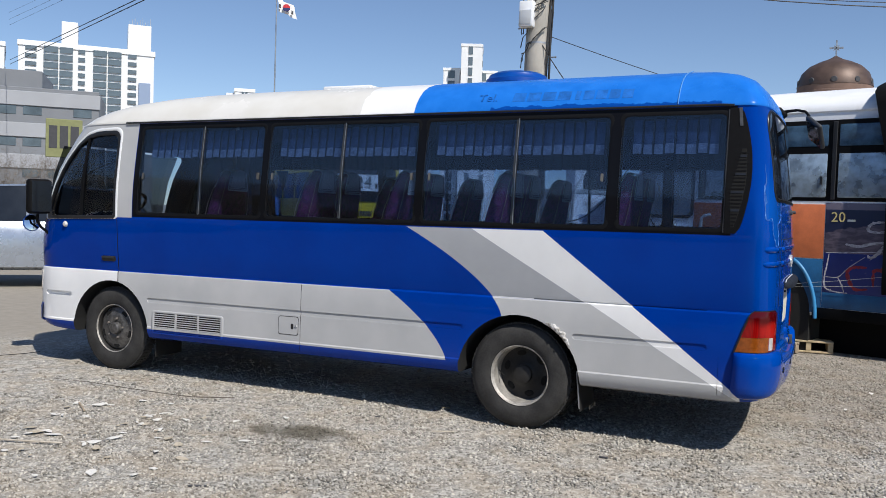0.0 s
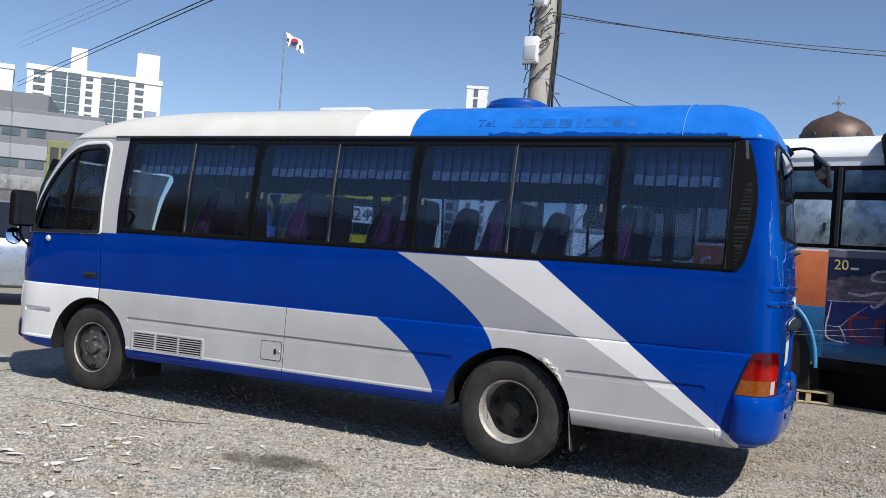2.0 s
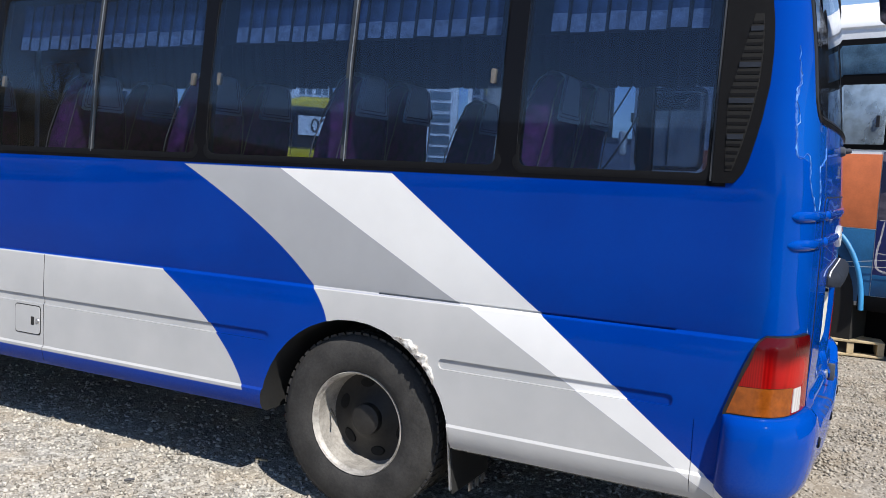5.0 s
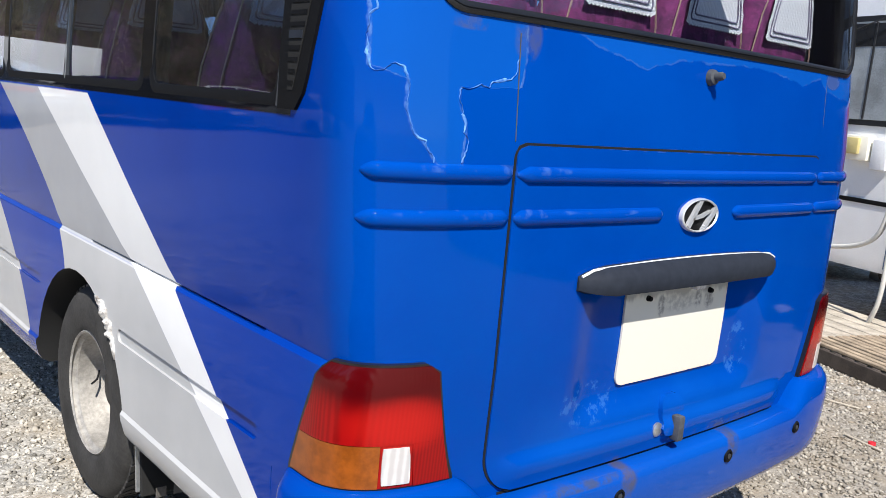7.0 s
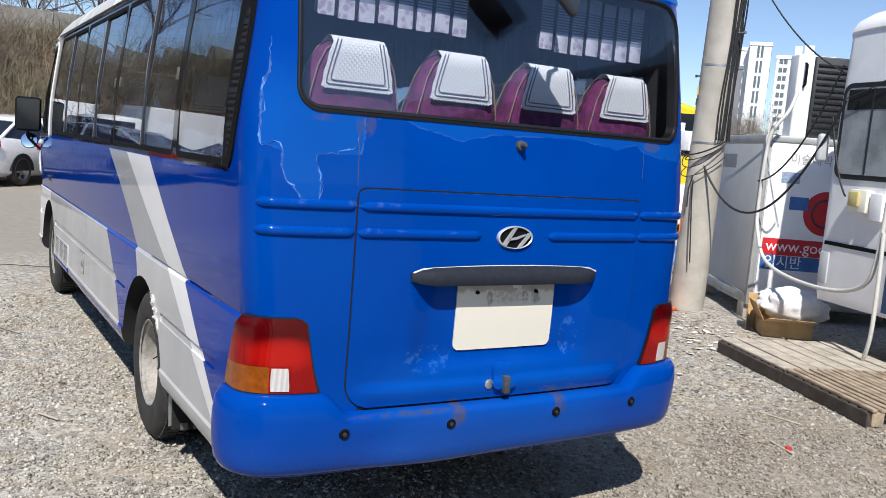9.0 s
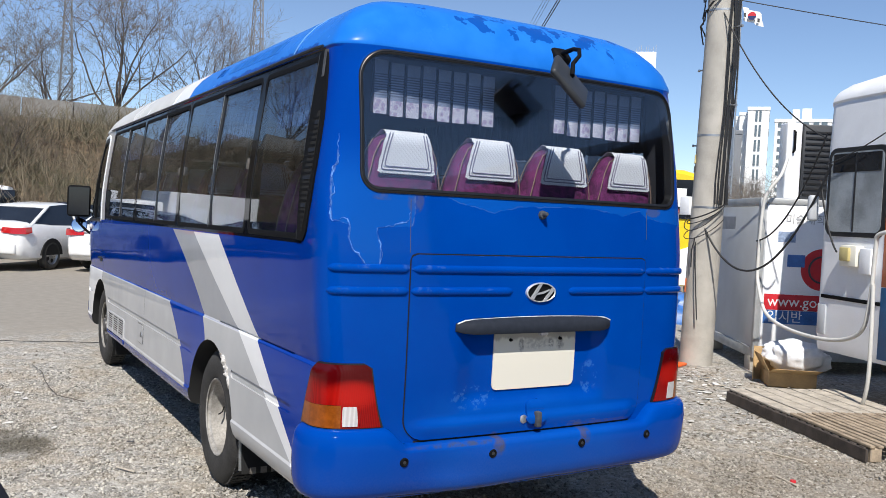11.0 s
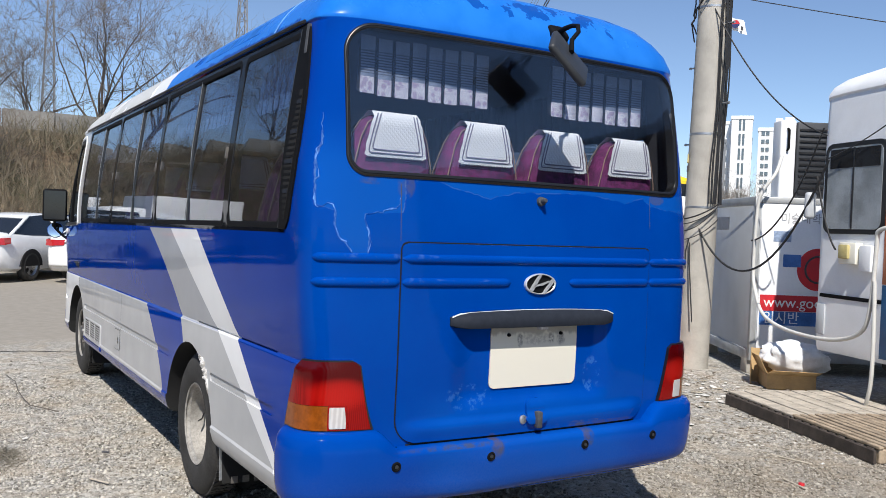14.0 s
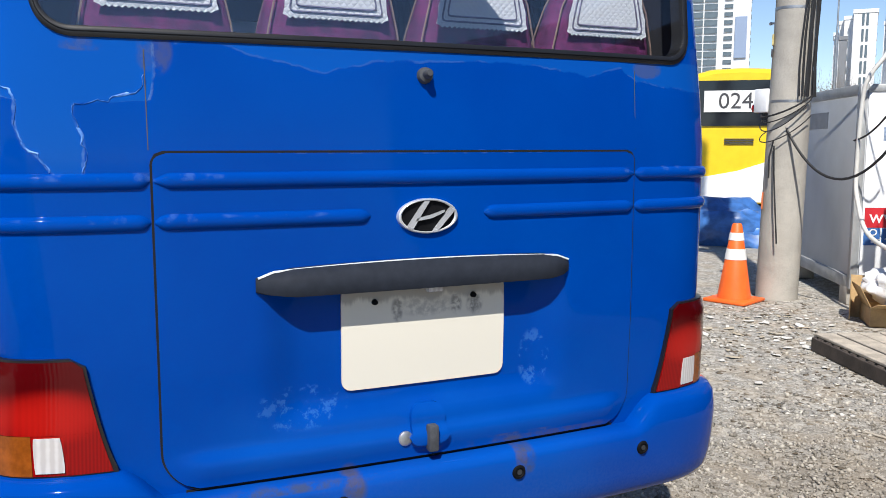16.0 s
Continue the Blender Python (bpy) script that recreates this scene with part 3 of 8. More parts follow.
m_print = make_print()
m_blackcover = surface("matt_black_cover", (0.010, 0.010, 0.011), 0.75, var=0.3, scale=6, bump=0.4, bscale=40)
m_oldwall = surface("old_concrete", (0.25, 0.24, 0.22), 0.9, var=0.3, scale=0.8, bump=0.3, bscale=9)
m_drygrass = surface("dry_scrub", (0.20, 0.155, 0.11), 0.95, var=0.4, scale=0.35, space="Object", tint=(0.055, 0.062, 0.034))
m_lightgrey = surface("light_grey_band", (0.34, 0.35, 0.37), 0.6, var=0.06, scale=0.3, bump=0.0)
m_brick = surface("brown_brick", (0.20, 0.13, 0.10), 0.85, var=0.2, scale=1.2)
m_dome = surface("copper_dome", (0.10, 0.065, 0.05), 0.5, 0.3, var=0.25, scale=1.5)
m_chip = surface("pale_chip", (0.66, 0.64, 0.60), 0.8, var=0.12)
m_chip2 = surface("tan_chip", (0.46, 0.40, 0.31), 0.85, var=0.2)


def make_slope():
    """Dry grass, bare soil and patches of dull green."""
    t = Tree("slope_soil")
    v = t.coords()
    a, b = t.noise(v, 0.35, 6), t.noise(v, 2.5, 6, 0.65)
    c = t.mix(t.step(b, 0.3, 0.7), (0.07, 0.05, 0.033), (0.20, 0.145, 0.09))
    c = t.mix(t.m("MULTIPLY", t.step(a, 0.52, 0.62), 0.7), c, (0.085, 0.095, 0.045))
    return t.set(col=c, rough=0.95, normal=t.bump(b, 0.9, 0.2))


m_slope = make_slope()


def make_stone():
    t = Tree("gravel_stone")
    g = t.t.nodes.new("ShaderNodeNewGeometry")
    r = g.outputs["Random Per Island"]
    n = t.noise(t.coords(), 160, 3)
    c = t.mix(r, (0.085, 0.078, 0.066), (0.62, 0.58, 0.51))
    c = t.mix(t.m("MULTIPLY", t.step(r, 0.95, 0.96), 0.5), c, (0.60, 0.57, 0.51))
    x, y, z = t.split(t.coords())
    d1 = t.m("DIVIDE", t.m("SUBTRACT", x, -1.30), 0.42)
    d2 = t.m("DIVIDE", t.m("SUBTRACT", y, -0.93), 0.26)
    spot = t.m("SUBTRACT", 1.0, t.m("ADD", t.m("MULTIPLY", d1, d1), t.m("MULTIPLY", d2, d2)))
    spot = t.step(t.m("ADD", spot, t.m("MULTIPLY", t.m("SUBTRACT", t.noise(t.coords(), 3.2, 5), 0.5), 2.2)), 0.0, 0.9)
    c = t.mix(t.m("MULTIPLY", n, 0.3), c, (0.36, 0.34, 0.30))
    c = t.mix(t.m("MULTIPLY", t.step(t.noise(t.coords(), 3.2, 5), 0.42, 0.68), 0.32), c, (0.36, 0.295, 0.215))
    dirt = t.m("MULTIPLY", t.step(t.m("ADD", y, t.noise(t.coords(), 3.2, 5)), 0.8, 2.1), t.step(x, 0.2, 1.2))
    c = t.mix(t.m("MULTIPLY", dirt, 0.33), c, (0.20, 0.16, 0.115))
    return t.set(col=t.mix(t.m("MULTIPLY", spot, 0.8), c, (0.08, 0.07, 0.05)), rough=0.9)


m_stone = make_stone()


def make_litter():
    t = Tree("broken_litter")
    g = t.t.nodes.new("ShaderNodeNewGeometry")
    r = g.outputs["Random Per Island"]
    c = t.mix(t.step(r, 0.2, 0.7), (0.10, 0.075, 0.05), (0.34, 0.29, 0.22))
    c = t.mix(t.step(r, 0.72, 0.74), c, (0.68, 0.66, 0.62))
    return t.set(col=t.mix(t.m("MULTIPLY", t.noise(t.coords(), 90, 3), 0.35), c, (0.20, 0.17, 0.13)), rough=0.9)


m_litter = make_litter()

# ---- ground ----
def make_ground():
    t = Tree("gravel")
    v = t.coords()
    x, y, z = t.split(v)
    vor = t.t.nodes.new("ShaderNodeTexVoronoi")
    vor.feature = "F1"
    t.put(vor.inputs["Vector"], v)
    vor.inputs["Scale"].default_value = 60
    vor2 = t.t.nodes.new("ShaderNodeTexVoronoi")
    t.put(vor2.inputs["Vector"], v)
    vor2.inputs["Scale"].default_value = 120
    shade = t.split(vor.outputs["Color"])[0]
    shade2 = t.split(vor2.outputs["Color"])[1]
    broad = t.noise(v, 0.55, 6)
    mid = t.noise(v, 3.2, 5)
    c = t.mix(shade, (0.150, 0.143, 0.129), (0.53, 0.507, 0.46))
    c = t.mix(0.45, c, t.mix(shade2, (0.105, 0.100, 0.089), (0.62, 0.595, 0.54)))
    c = t.mix(t.m("MULTIPLY", t.step(mid, 0.40, 0.66), 0.55), c, (0.40, 0.335, 0.25))
    vor3 = t.t.nodes.new("ShaderNodeTexVoronoi")
    t.put(vor3.inputs["Vector"], v)
    vor3.inputs["Scale"].default_value = 24
    grit = t.step(t.split(vor3.outputs["Color"])[2], 0.0, 1.0)
    c = t.mix(t.m("MULTIPLY", t.m("POWER", grit, 2.5), 0.32), c, (0.10, 0.092, 0.078))
    c = t.mix(t.m("MULTIPLY", t.step(grit, 0.18, 0.10), 0.22), c, (0.70, 0.66, 0.59))
    earth = t.mix(t.noise(v, 7, 5), (0.22, 0.20, 0.17), (0.34, 0.31, 0.265))
    bare = t.step(t.m("ADD", t.m("MULTIPLY", x, -1.0), t.m("MULTIPLY", t.m("SUBTRACT", broad, 0.5), 6.0)), 4.9, 7.4)
    c = t.mix(bare, c, earth)
    dirt = t.m("MULTIPLY", t.step(t.m("ADD", y, t.m("MULTIPLY", t.m("SUBTRACT", mid, 0.5), 2.0)), 0.3, 1.6), t.step(x, 0.2, 1.2))
    c = t.mix(t.m("MULTIPLY", dirt, 0.40), c, (0.20, 0.16, 0.115))
    d1 = t.m("DIVIDE", t.m("SUBTRACT", x, -1.30), 0.42)
    d2 = t.m("DIVIDE", t.m("SUBTRACT", y, -0.93), 0.26)
    spot = t.m("SUBTRACT", 1.0, t.m("ADD", t.m("MULTIPLY", d1, d1), t.m("MULTIPLY", d2, d2)))
    spot = t.step(t.m("ADD", spot, t.m("MULTIPLY", t.m("SUBTRACT", mid, 0.5), 2.2)), 0.0, 0.9)
    c = t.mix(t.m("MULTIPLY", spot, 0.85), c, (0.08, 0.07, 0.05))
    h = t.m("ADD", t.m("MULTIPLY", vor.outputs["Distance"], -1.0), t.m("MULTIPLY", vor2.outputs["Distance"], -0.6))
    h = t.m("MULTIPLY", h, t.m("SUBTRACT", 1.0, t.m("MULTIPLY", bare, 0.75)))
    return t.set(col=c, rough=0.9, normal=t.bump(h, 0.4, 0.010), spec=0.2)


m_ground = make_ground()


def make_ground_mesh():
    xs = np.r_[[-3000, -900, -300, -120, -60, -40, -28], np.linspace(-20, 12, 65), [20, 40, 120, 400, 3000]]
    ys = np.r_[[-3000, -900, -300, -120, -60, -30, -18], np.linspace(-12, 16, 57), [24, 50, 120, 400, 3000]]
    V, Fc = [], []
    for yy in ys:
        for xx in xs:
            zz = 0.012 * noise.noise((xx * 0.8, yy * 0.8, 0)) + 0.006 * noise.noise((xx * 2.7, yy * 2.7, 3)) - 0.006
            V.append((xx, yy, zz if abs(xx) < 25 and abs(yy) < 20 else -0.006))
    w = len(xs)
    for j in range(len(ys) - 1):
        for i in range(w - 1):
            a = j * w + i
            Fc.append((a, a + 1, a + w + 1, a + w))
    return mesh_of("ground", V, Fc, m_ground, smooth=60)


tagged(new("ground", make_ground_mesh()), "pale grey gravel and bare earth yard", "ground", kind="structure")

# ---- minibus: form ----
MID = 1.0175  # half of the bus's width
RISE = 0.008  # the body stands a little higher at its rear
# height, side inset, rear end, front end
LEVELS = [
    (0.36, 0.038, 1.56, -5.05), (0.375, 0.008, 1.61, -5.14), (0.40, -0.008, 1.63, -5.20), (0.445, -0.019, 1.64, -5.24),
    (0.466, -0.020, 1.642, -5.24), (0.476, -0.012, 1.644, -5.25), (0.60, -0.013, 1.65, -5.26),
    (0.80, -0.013, 1.655, -5.27), (0.945, -0.010, 1.66, -5.27), (0.950, -0.009, 1.66, -5.27), (0.962, 0.004, 1.66, -5.27),
    (1.00, -0.004, 1.66, -5.27), (1.20, -0.022, 1.66, -5.26), (1.40, -0.035, 1.66, -5.22), (1.455, -0.037, 1.66, -5.20),
    (1.60, -0.036, 1.65, -5.18), (1.75, -0.028, 1.64, -5.15), (1.90, -0.012, 1.627, -5.11), (2.05, 0.007, 1.61, -5.04),
    (2.20, 0.028, 1.59, -4.95), (2.305, 0.042, 1.572, -4.87), (2.318, 0.036, 1.572, -4.86), (2.330, 0.037, 1.570, -4.85),
    (2.345, 0.046, 1.566, -4.82), (2.40, 0.074, 1.546, -4.74), (2.46, 0.124, 1.505, -4.60), (2.52, 0.195, 1.45, -4.38),
    (2.565, 0.285, 1.37, -4.10), (2.60, 0.40, 1.26, -3.80), (2.63, 0.55, 1.09, -3.45), (2.65, 0.73, 0.88, -3.10), (2.662, 0.90, 0.62, -2.75),
]


def level(b):
    """Side inset, rear and front end of the body at a height."""
    hs = [q[0] for q in LEVELS]
    return [float(np.interp(b, hs, [q[k] for q in LEVELS])) for k in (1, 2, 3)]


def skew(b):
    """How much narrower the right side is than the left at a height: the body leans a little."""
    return float(np.interp(b, (0.95, 1.2, 1.455, 1.75, 2.05, 2.3, 2.6), (0.0, 0.018, 0.034, 0.046, 0.038, 0.030, 0.0)))


def front_depth(b):
    return float(np.interp(b, (0.3, 1.45, 2.2), (0.50, 0.55, 0.80)))


AR, BR, POW = 0.145, 0.27, 2.8  # depth, breadth and squareness of the rear corners


def rear_x(xr, y):
    return xr + 0.046 * (1 - ((y - MID) / MID) ** 2)


def plan_loop(b, skin=0.0):
    """Points of the body's outline at a height, from the front left to the rear and round."""
    yin, xr, xf = level(b)
    yin, xr, xf = yin + skin, xr - skin, xf + skin
    half = MID - yin
    ar, br, af, bf = AR, min(BR, half * 0.85), front_depth(b), min(0.65, half * 0.85)
    pw = 2 / 2.5
    left = []
    for k in range(12):  # front corner, from the middle of the front to the side
        a = (1 - k / 12) * math.pi / 2
        left.append((xf + af - af * math.sin(a) ** pw, yin + bf * (1 - math.cos(a) ** pw)))
    n = 26
    for k in range(n):
        left.append((xf + af + (xr - ar - xf - af) * k / n, yin))
    for k in range(15):
        a = k / 14 * math.pi / 2
        y = yin + br * (1 - math.cos(a) ** (2 / POW))
        left.append((rear_x(xr, y) - ar + ar * math.sin(a) ** (2 / POW), y))
    sk = skew(b)
    rear = [(rear_x(xr, y), y) for y in np.linspace(yin + br, 2 * MID - yin - br - sk, 14)[1:-1]]
    right = [(x, 2 * MID - y - sk) for x, y in left[::-1]]
    front = [(xf, y) for y in np.linspace(2 * MID - yin - bf - sk, yin + bf, 10)[1:-1]]
    return left + rear + right + front


def corner_point(q, b, off=0.0):
    """A point of the rear: q runs from 0 at the end of the side over 1 at the end of the corner to 2 at the middle."""
    yin, xr, xf = level(b)
    br, ar, pw = BR, AR, 2 / POW
    if q < 0:
        y, nx, ny = yin, 0.0, -1.0
        x = rear_x(xr, y) - ar + 0.5 * q
    elif q <= 1:
        a = max(q, 1e-4) * math.pi / 2
        y = yin + br * (1 - math.cos(a) ** pw)
        x = rear_x(xr, y) - ar + ar * math.sin(a) ** pw
        # outward normal of the superellipse
        nx, ny = (max(math.sin(a), 1e-6) ** (2 - pw)) / ar, -(max(math.cos(a), 1e-6) ** (2 - pw)) / br
    else:
        y = yin + br + (q - 1) * (MID - yin - br)
        x, nx, ny = rear_x(xr, y), 1.0, 0.089 * (y - MID)
    s = off / math.hypot(nx, ny)
    return Vector((x + nx * s, y + ny * s, b + RISE * x))


def at_y(y, b, off=0.0):
    """The point of the rear at a breadth and height; the far half mirrors the near one."""
    far = y > MID
    yy = 2 * MID - y - skew(b) if far else y
    lo, hi = 0.0, 2.0
    for _ in range(30):
        q = (lo + hi) / 2
        if corner_point(q, b).y < yy:
            lo = q
        else:
            hi = q
    p = corner_point(lo, b, off)
    if far:
        p.y = 2 * MID - p.y - skew(b)
    return p


def side_point(x, b, off=0.0):
    yin, xr, xf = level(b)
    return Vector((x, yin - off, b + RISE * x))


def side_y(x, b):
    """The breadth of the left side at x, round the front corner too."""
    yin, xr, xf = level(b)
    af = front_depth(b)
    if x < xf + af:
        u = min(1.0, (xf + af - x) / af)
        return yin + 0.65 * (1 - (1 - u ** 2.5) ** 0.4)
    if x > xr - AR:
        u = min(1.0, (x - xr + AR) / AR)
        return yin + BR * (1 - (1 - u ** POW) ** (1 / POW))
    return yin


def hull(heights, skin, slot, cap_slot):
    bm = bmesh.new()
    rows = []
    for b in heights:
        rows.append([bm.verts.new((x, y, b + RISE * x)) for x, y in plan_loop(b, skin)])
    n = len(rows[0])
    for r0, r1 in zip(rows, rows[1:]):
        for k in range(n):
            f = bm.faces.new((r0[k], r0[(k + 1) % n], r1[(k + 1) % n], r1[k]))
            f.material_index = slot
    f = bm.faces.new(rows[0])
    f.material_index = cap_slot
    f = bm.faces.new(rows[-1])
    f.material_index = slot
    bmesh.ops.recalc_face_normals(bm, faces=bm.faces)
    return bm


SIDE_WINDOWS = [(-3.74, -2.375), (-2.315, -0.92), (-0.855, 0.572), (0.648, 1.345)]
SILL, HEAD = 1.495, 2.27
DRIVER = [(-4.02, 1.46), (-4.90, 1.44), (-4.93, 1.50), (-4.84, 1.75), (-4.72, 1.96), (-4.58, 2.12), (-4.46, 2.195), (-4.32, 2.225),
          (-4.08, 2.232), (-4.03, 2.19)]
REAR_PANE = (0.121, 1.708, 1.902, 2.288)


def arch(cx, rx, rz, z0=0.36, n=20):
    return [(cx - rx, 0.0)] + [(cx - rx * math.cos(math.pi * k / n), z0 + rz * math.sin(math.pi * k / n)) for k in range(n + 1)] + [(cx + rx, 0.0)]


def sheared(bm):
    for v in bm.verts:
        v.co.z += RISE * v.co.x
    return bm


bus = thing("minibus", "blue, silver and white minibus with worn paint, parked on gravel", "minibus")
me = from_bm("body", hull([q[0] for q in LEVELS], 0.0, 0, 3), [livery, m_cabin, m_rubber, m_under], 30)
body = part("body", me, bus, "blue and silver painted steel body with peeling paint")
cuts = [(hull([0.92, 1.2, 1.5, 1.8, 2.1, 2.3, 2.42, 2.50, 2.55, 2.60, 2.62], 0.045, 1, 1), 1)]
for x0, x1 in SIDE_WINDOWS:
    cuts.append((sheared(prism(rounded(x0, SILL, x1, HEAD, 0.035), "y", -0.4, 2.5)), 2))
cuts.append((sheared(prism(DRIVER, "y", -0.4, 0.55)), 2))
cuts.append((sheared(prism(DRIVER, "y", 2 * MID - 0.55, 2.5)), 2))
# pressed grooves along the lower panels
for x0, x1, y1 in ((-4.93, -4.57, 0.018), (-3.62, -0.49, -0.005), (0.36, 1.28, -0.005)):
    cuts.append((sheared(prism(rounded(x0, 0.692, x1, 0.734, 0.018), "y", -0.4, y1)), 0))
cuts.append((sheared(prism(rounded(0.06, 0.958, 1.27, 0.966, 0.002), "y", -0.4, 0.014)), 0))
cuts.append((sheared(prism(rounded(-1.952, 0.37, -1.948, 0.952, 0.001), "y", -0.4, -0.003)), 2))
cuts.append((sheared(prism(rounded(-3.985, 0.80, -3.977, 1.46, 0.001), "y", -0.4, 0.004)), 2))
cuts.append((sheared(prism(rounded(1.355, 0.37, 1.358, 0.66, 0.001), "y", -0.4, -0.007)), 0))
cuts.append((sheared(prism(rounded(*[REAR_PANE[k] for k in (0, 1, 2, 3)], (0.07, 0.07, 0.12, 0.12)), "x", 1.2, 2.2)), 2))
cuts.append((prism(rounded(0.25, 1.38, 1.785, 2.12, 0.1), "x", -5.6, -4.3), 2))
cuts.append((sheared(prism(rounded(0.56, 0.74, 1.48, 1.14, 0.02), "x", 1.60, 2.2)), 3))
for cx, rx, rz in ((-0.05, 0.475, 0.475), (-4.07, 0.465, 0.475)):
    cuts.append((prism(arch(cx, rx, rz), "y", -0.4, 0.50), 3))
    cuts.append((prism(arch(cx, rx, rz), "y", 2 * MID - 0.50, 2.5), 3))
carve(body, cuts)
body.data.polygons.foreach_set("use_smooth", [True] * len(body.data.polygons))
body.data.set_sharp_from_angle(angle=radians(28))


# ---- minibus: parts ----
def slab(name, fn, rows, n, off, depth, mats, smooth=40, index=None, back=True):
    """A curved plate on the body: rows of (height, from, to), with edges turned in."""
    V, F = [], []
    for b, u0, u1 in rows:
        for k in range(n + 1):
            V.append(fn(u0 + (u1 - u0) * k / n, b, off))
    w, m = n + 1, len(rows)
    for j in range(m - 1):
        for k in range(n):
            a = j * w + k
            F.append((a, a + 1, a + w + 1, a + w))
    ring = list(range(w)) + [j * w + n for j in range(1, m)] + [(m - 1) * w + k for k in range(n - 1, -1, -1)] + [j * w for j in range(m - 2, 0, -1)]
    base = len(V)
    for i in ring:
        j, k = divmod(i, w)
        b, u0, u1 = rows[j]
        V.append(fn(u0 + (u1 - u0) * k / n, b, off - depth))
    for q in range(len(ring)):
        r = (q + 1) % len(ring)
        F.append((ring[r], ring[q], base + q, base + r))
    if back:
        F.append(tuple(base + q for q in range(len(ring))))
    return mesh_of(name, V, F, mats, index, smooth)


def ring_mesh(name, fn, outer, inner, off, depth, mat, bulge=0.004):
    """A frame on the body between two outlines of pairs (along, height)."""
    V, F = [], []
    n = len(outer)
    for (u0, b0), (u1, b1) in zip(outer, inner):
        for f, o in ((0, off - depth), (0, off - bulge), (0.25, off), (0.75, off), (1, off - bulge), (1, off - depth)):
            V.append(fn(u0 + (u1 - u0) * f, b0 + (b1 - b0) * f, o))
    for i in range(n):
        j = (i + 1) % n
        for k in range(5):
            F.append((i * 6 + k, j * 6 + k, j * 6 + k + 1, i * 6 + k + 1))
    me = mesh_of(name, V, F, mat, smooth=50)
    return me


def fill_rows(x0, x1, b0, b1, r, n=4, m=6):
    """Rows of a plate with rounded corners."""
    rows = []
    for k in range(n + 1):
        a = math.pi / 2 * k / n
        d = r * (1 - math.sin(a))
        rows.append((b0 + r * (1 - math.cos(a)), x0 + d, x1 - d))
    rows += [(b0 + r + (b1 - b0 - 2 * r) * k / m, x0, x1) for k in range(1, m)]
    for k in range(n + 1):
        a = math.pi / 2 * (1 - k / n)
        d = r * (1 - math.sin(a))
        rows.append((b1 - r * (1 - math.cos(a)), x0 + d, x1 - d))
    return rows


def flank(x, b, off=0.0):
    return Vector((x, side_y(x, b) - off, b + RISE * x))


def far_flank(x, b, off=0.0):
    p = flank(x, b, off)
    return Vector((p.x, 2 * MID - p.y - skew(b), p.z))


def bead(name, fn, u0, u1, b, r, mat, n=40):
    """A half-round rib with tapered ends."""
    V, F = [], []
    for i in range(n + 1):
        u = u0 + (u1 - u0) * i / n
        d = min(i, n - i) / n * abs(u1 - u0)
        k = min(1.0, 0.06 + d / 0.022) ** 0.5
        for q in range(7):
            a = math.pi * q / 6
            V.append(fn(u, b + r * k * math.cos(a) * 1.1, r * 0.8 * k * math.sin(a) - 0.001))
    for i in range(n):
        for q in range(6):
            a = i * 7 + q
            F.append((a, a + 1, a + 8, a + 7))
    return mesh_of(name, V, F, mat, smooth=60)


# side windows
def side_window(fn, x0, x1, slides):
    fr = part("side_window", ring_mesh("side_window", fn, rounded(x0 - 0.016, SILL - 0.016, x1 + 0.016, HEAD + 0.016, 0.045),
                                       rounded(x0 + 0.010, SILL + 0.010, x1 - 0.010, HEAD - 0.010, 0.03), 0.0015, 0.03, m_windowframe, 0.0012), bus, "black framed tinted side window")
    if not slides:
        part("pane", slab("pane", fn, fill_rows(x0, x1, SILL, HEAD, 0.03), 6, -0.003, 0.004, m_glass), fr)
        return
    mid = (x0 + x1) / 2 + 0.02
    part("pane", slab("pane", fn, fill_rows(x0, mid + 0.01, SILL, HEAD, 0.03), 6, -0.003, 0.004, m_glass), fr)
    part("pane", slab("pane", fn, fill_rows(mid - 0.01, x1, SILL, HEAD, 0.03), 6, -0.011, 0.004, m_glass), fr)
    part("slider_bar", slab("slider_bar", fn, [(SILL, mid - 0.011, mid + 0.011), (1.9, mid - 0.011, mid + 0.011), (HEAD, mid - 0.011, mid + 0.011)], 1, 0.0, 0.012, m_greyplastic), fr)
    part("slider_edge", slab("slider_edge", fn, [(SILL, mid + 0.006, mid + 0.010), (1.9, mid + 0.006, mid + 0.010), (HEAD, mid + 0.006, mid + 0.010)], 1, 0.002, 0.012, m_alu), fr)
    for xc in (x0 + 0.045, x1 - 0.045):
        part("window_catch", slab("window_catch", fn, fill_rows(xc - 0.008, xc + 0.008, 1.81, 1.865, 0.005, 2, 2), 2, 0.0, 0.02, m_hub), fr, "small metal window catch")


for fn in (flank, far_flank):
    for i, (x0, x1) in enumerate(SIDE_WINDOWS):
        side_window(fn, x0, x1, i < 3)


def driver_rows(grow=0.0):
    rows = []
    for b in np.linspace(1.45, 2.225, 16):
        lo = float(np.interp(b, [p[1] for p in DRIVER[2:8]], [p[0] for p in DRIVER[2:8]]))
        rows.append((float(b), lo - grow, -4.03 + grow))
    return rows


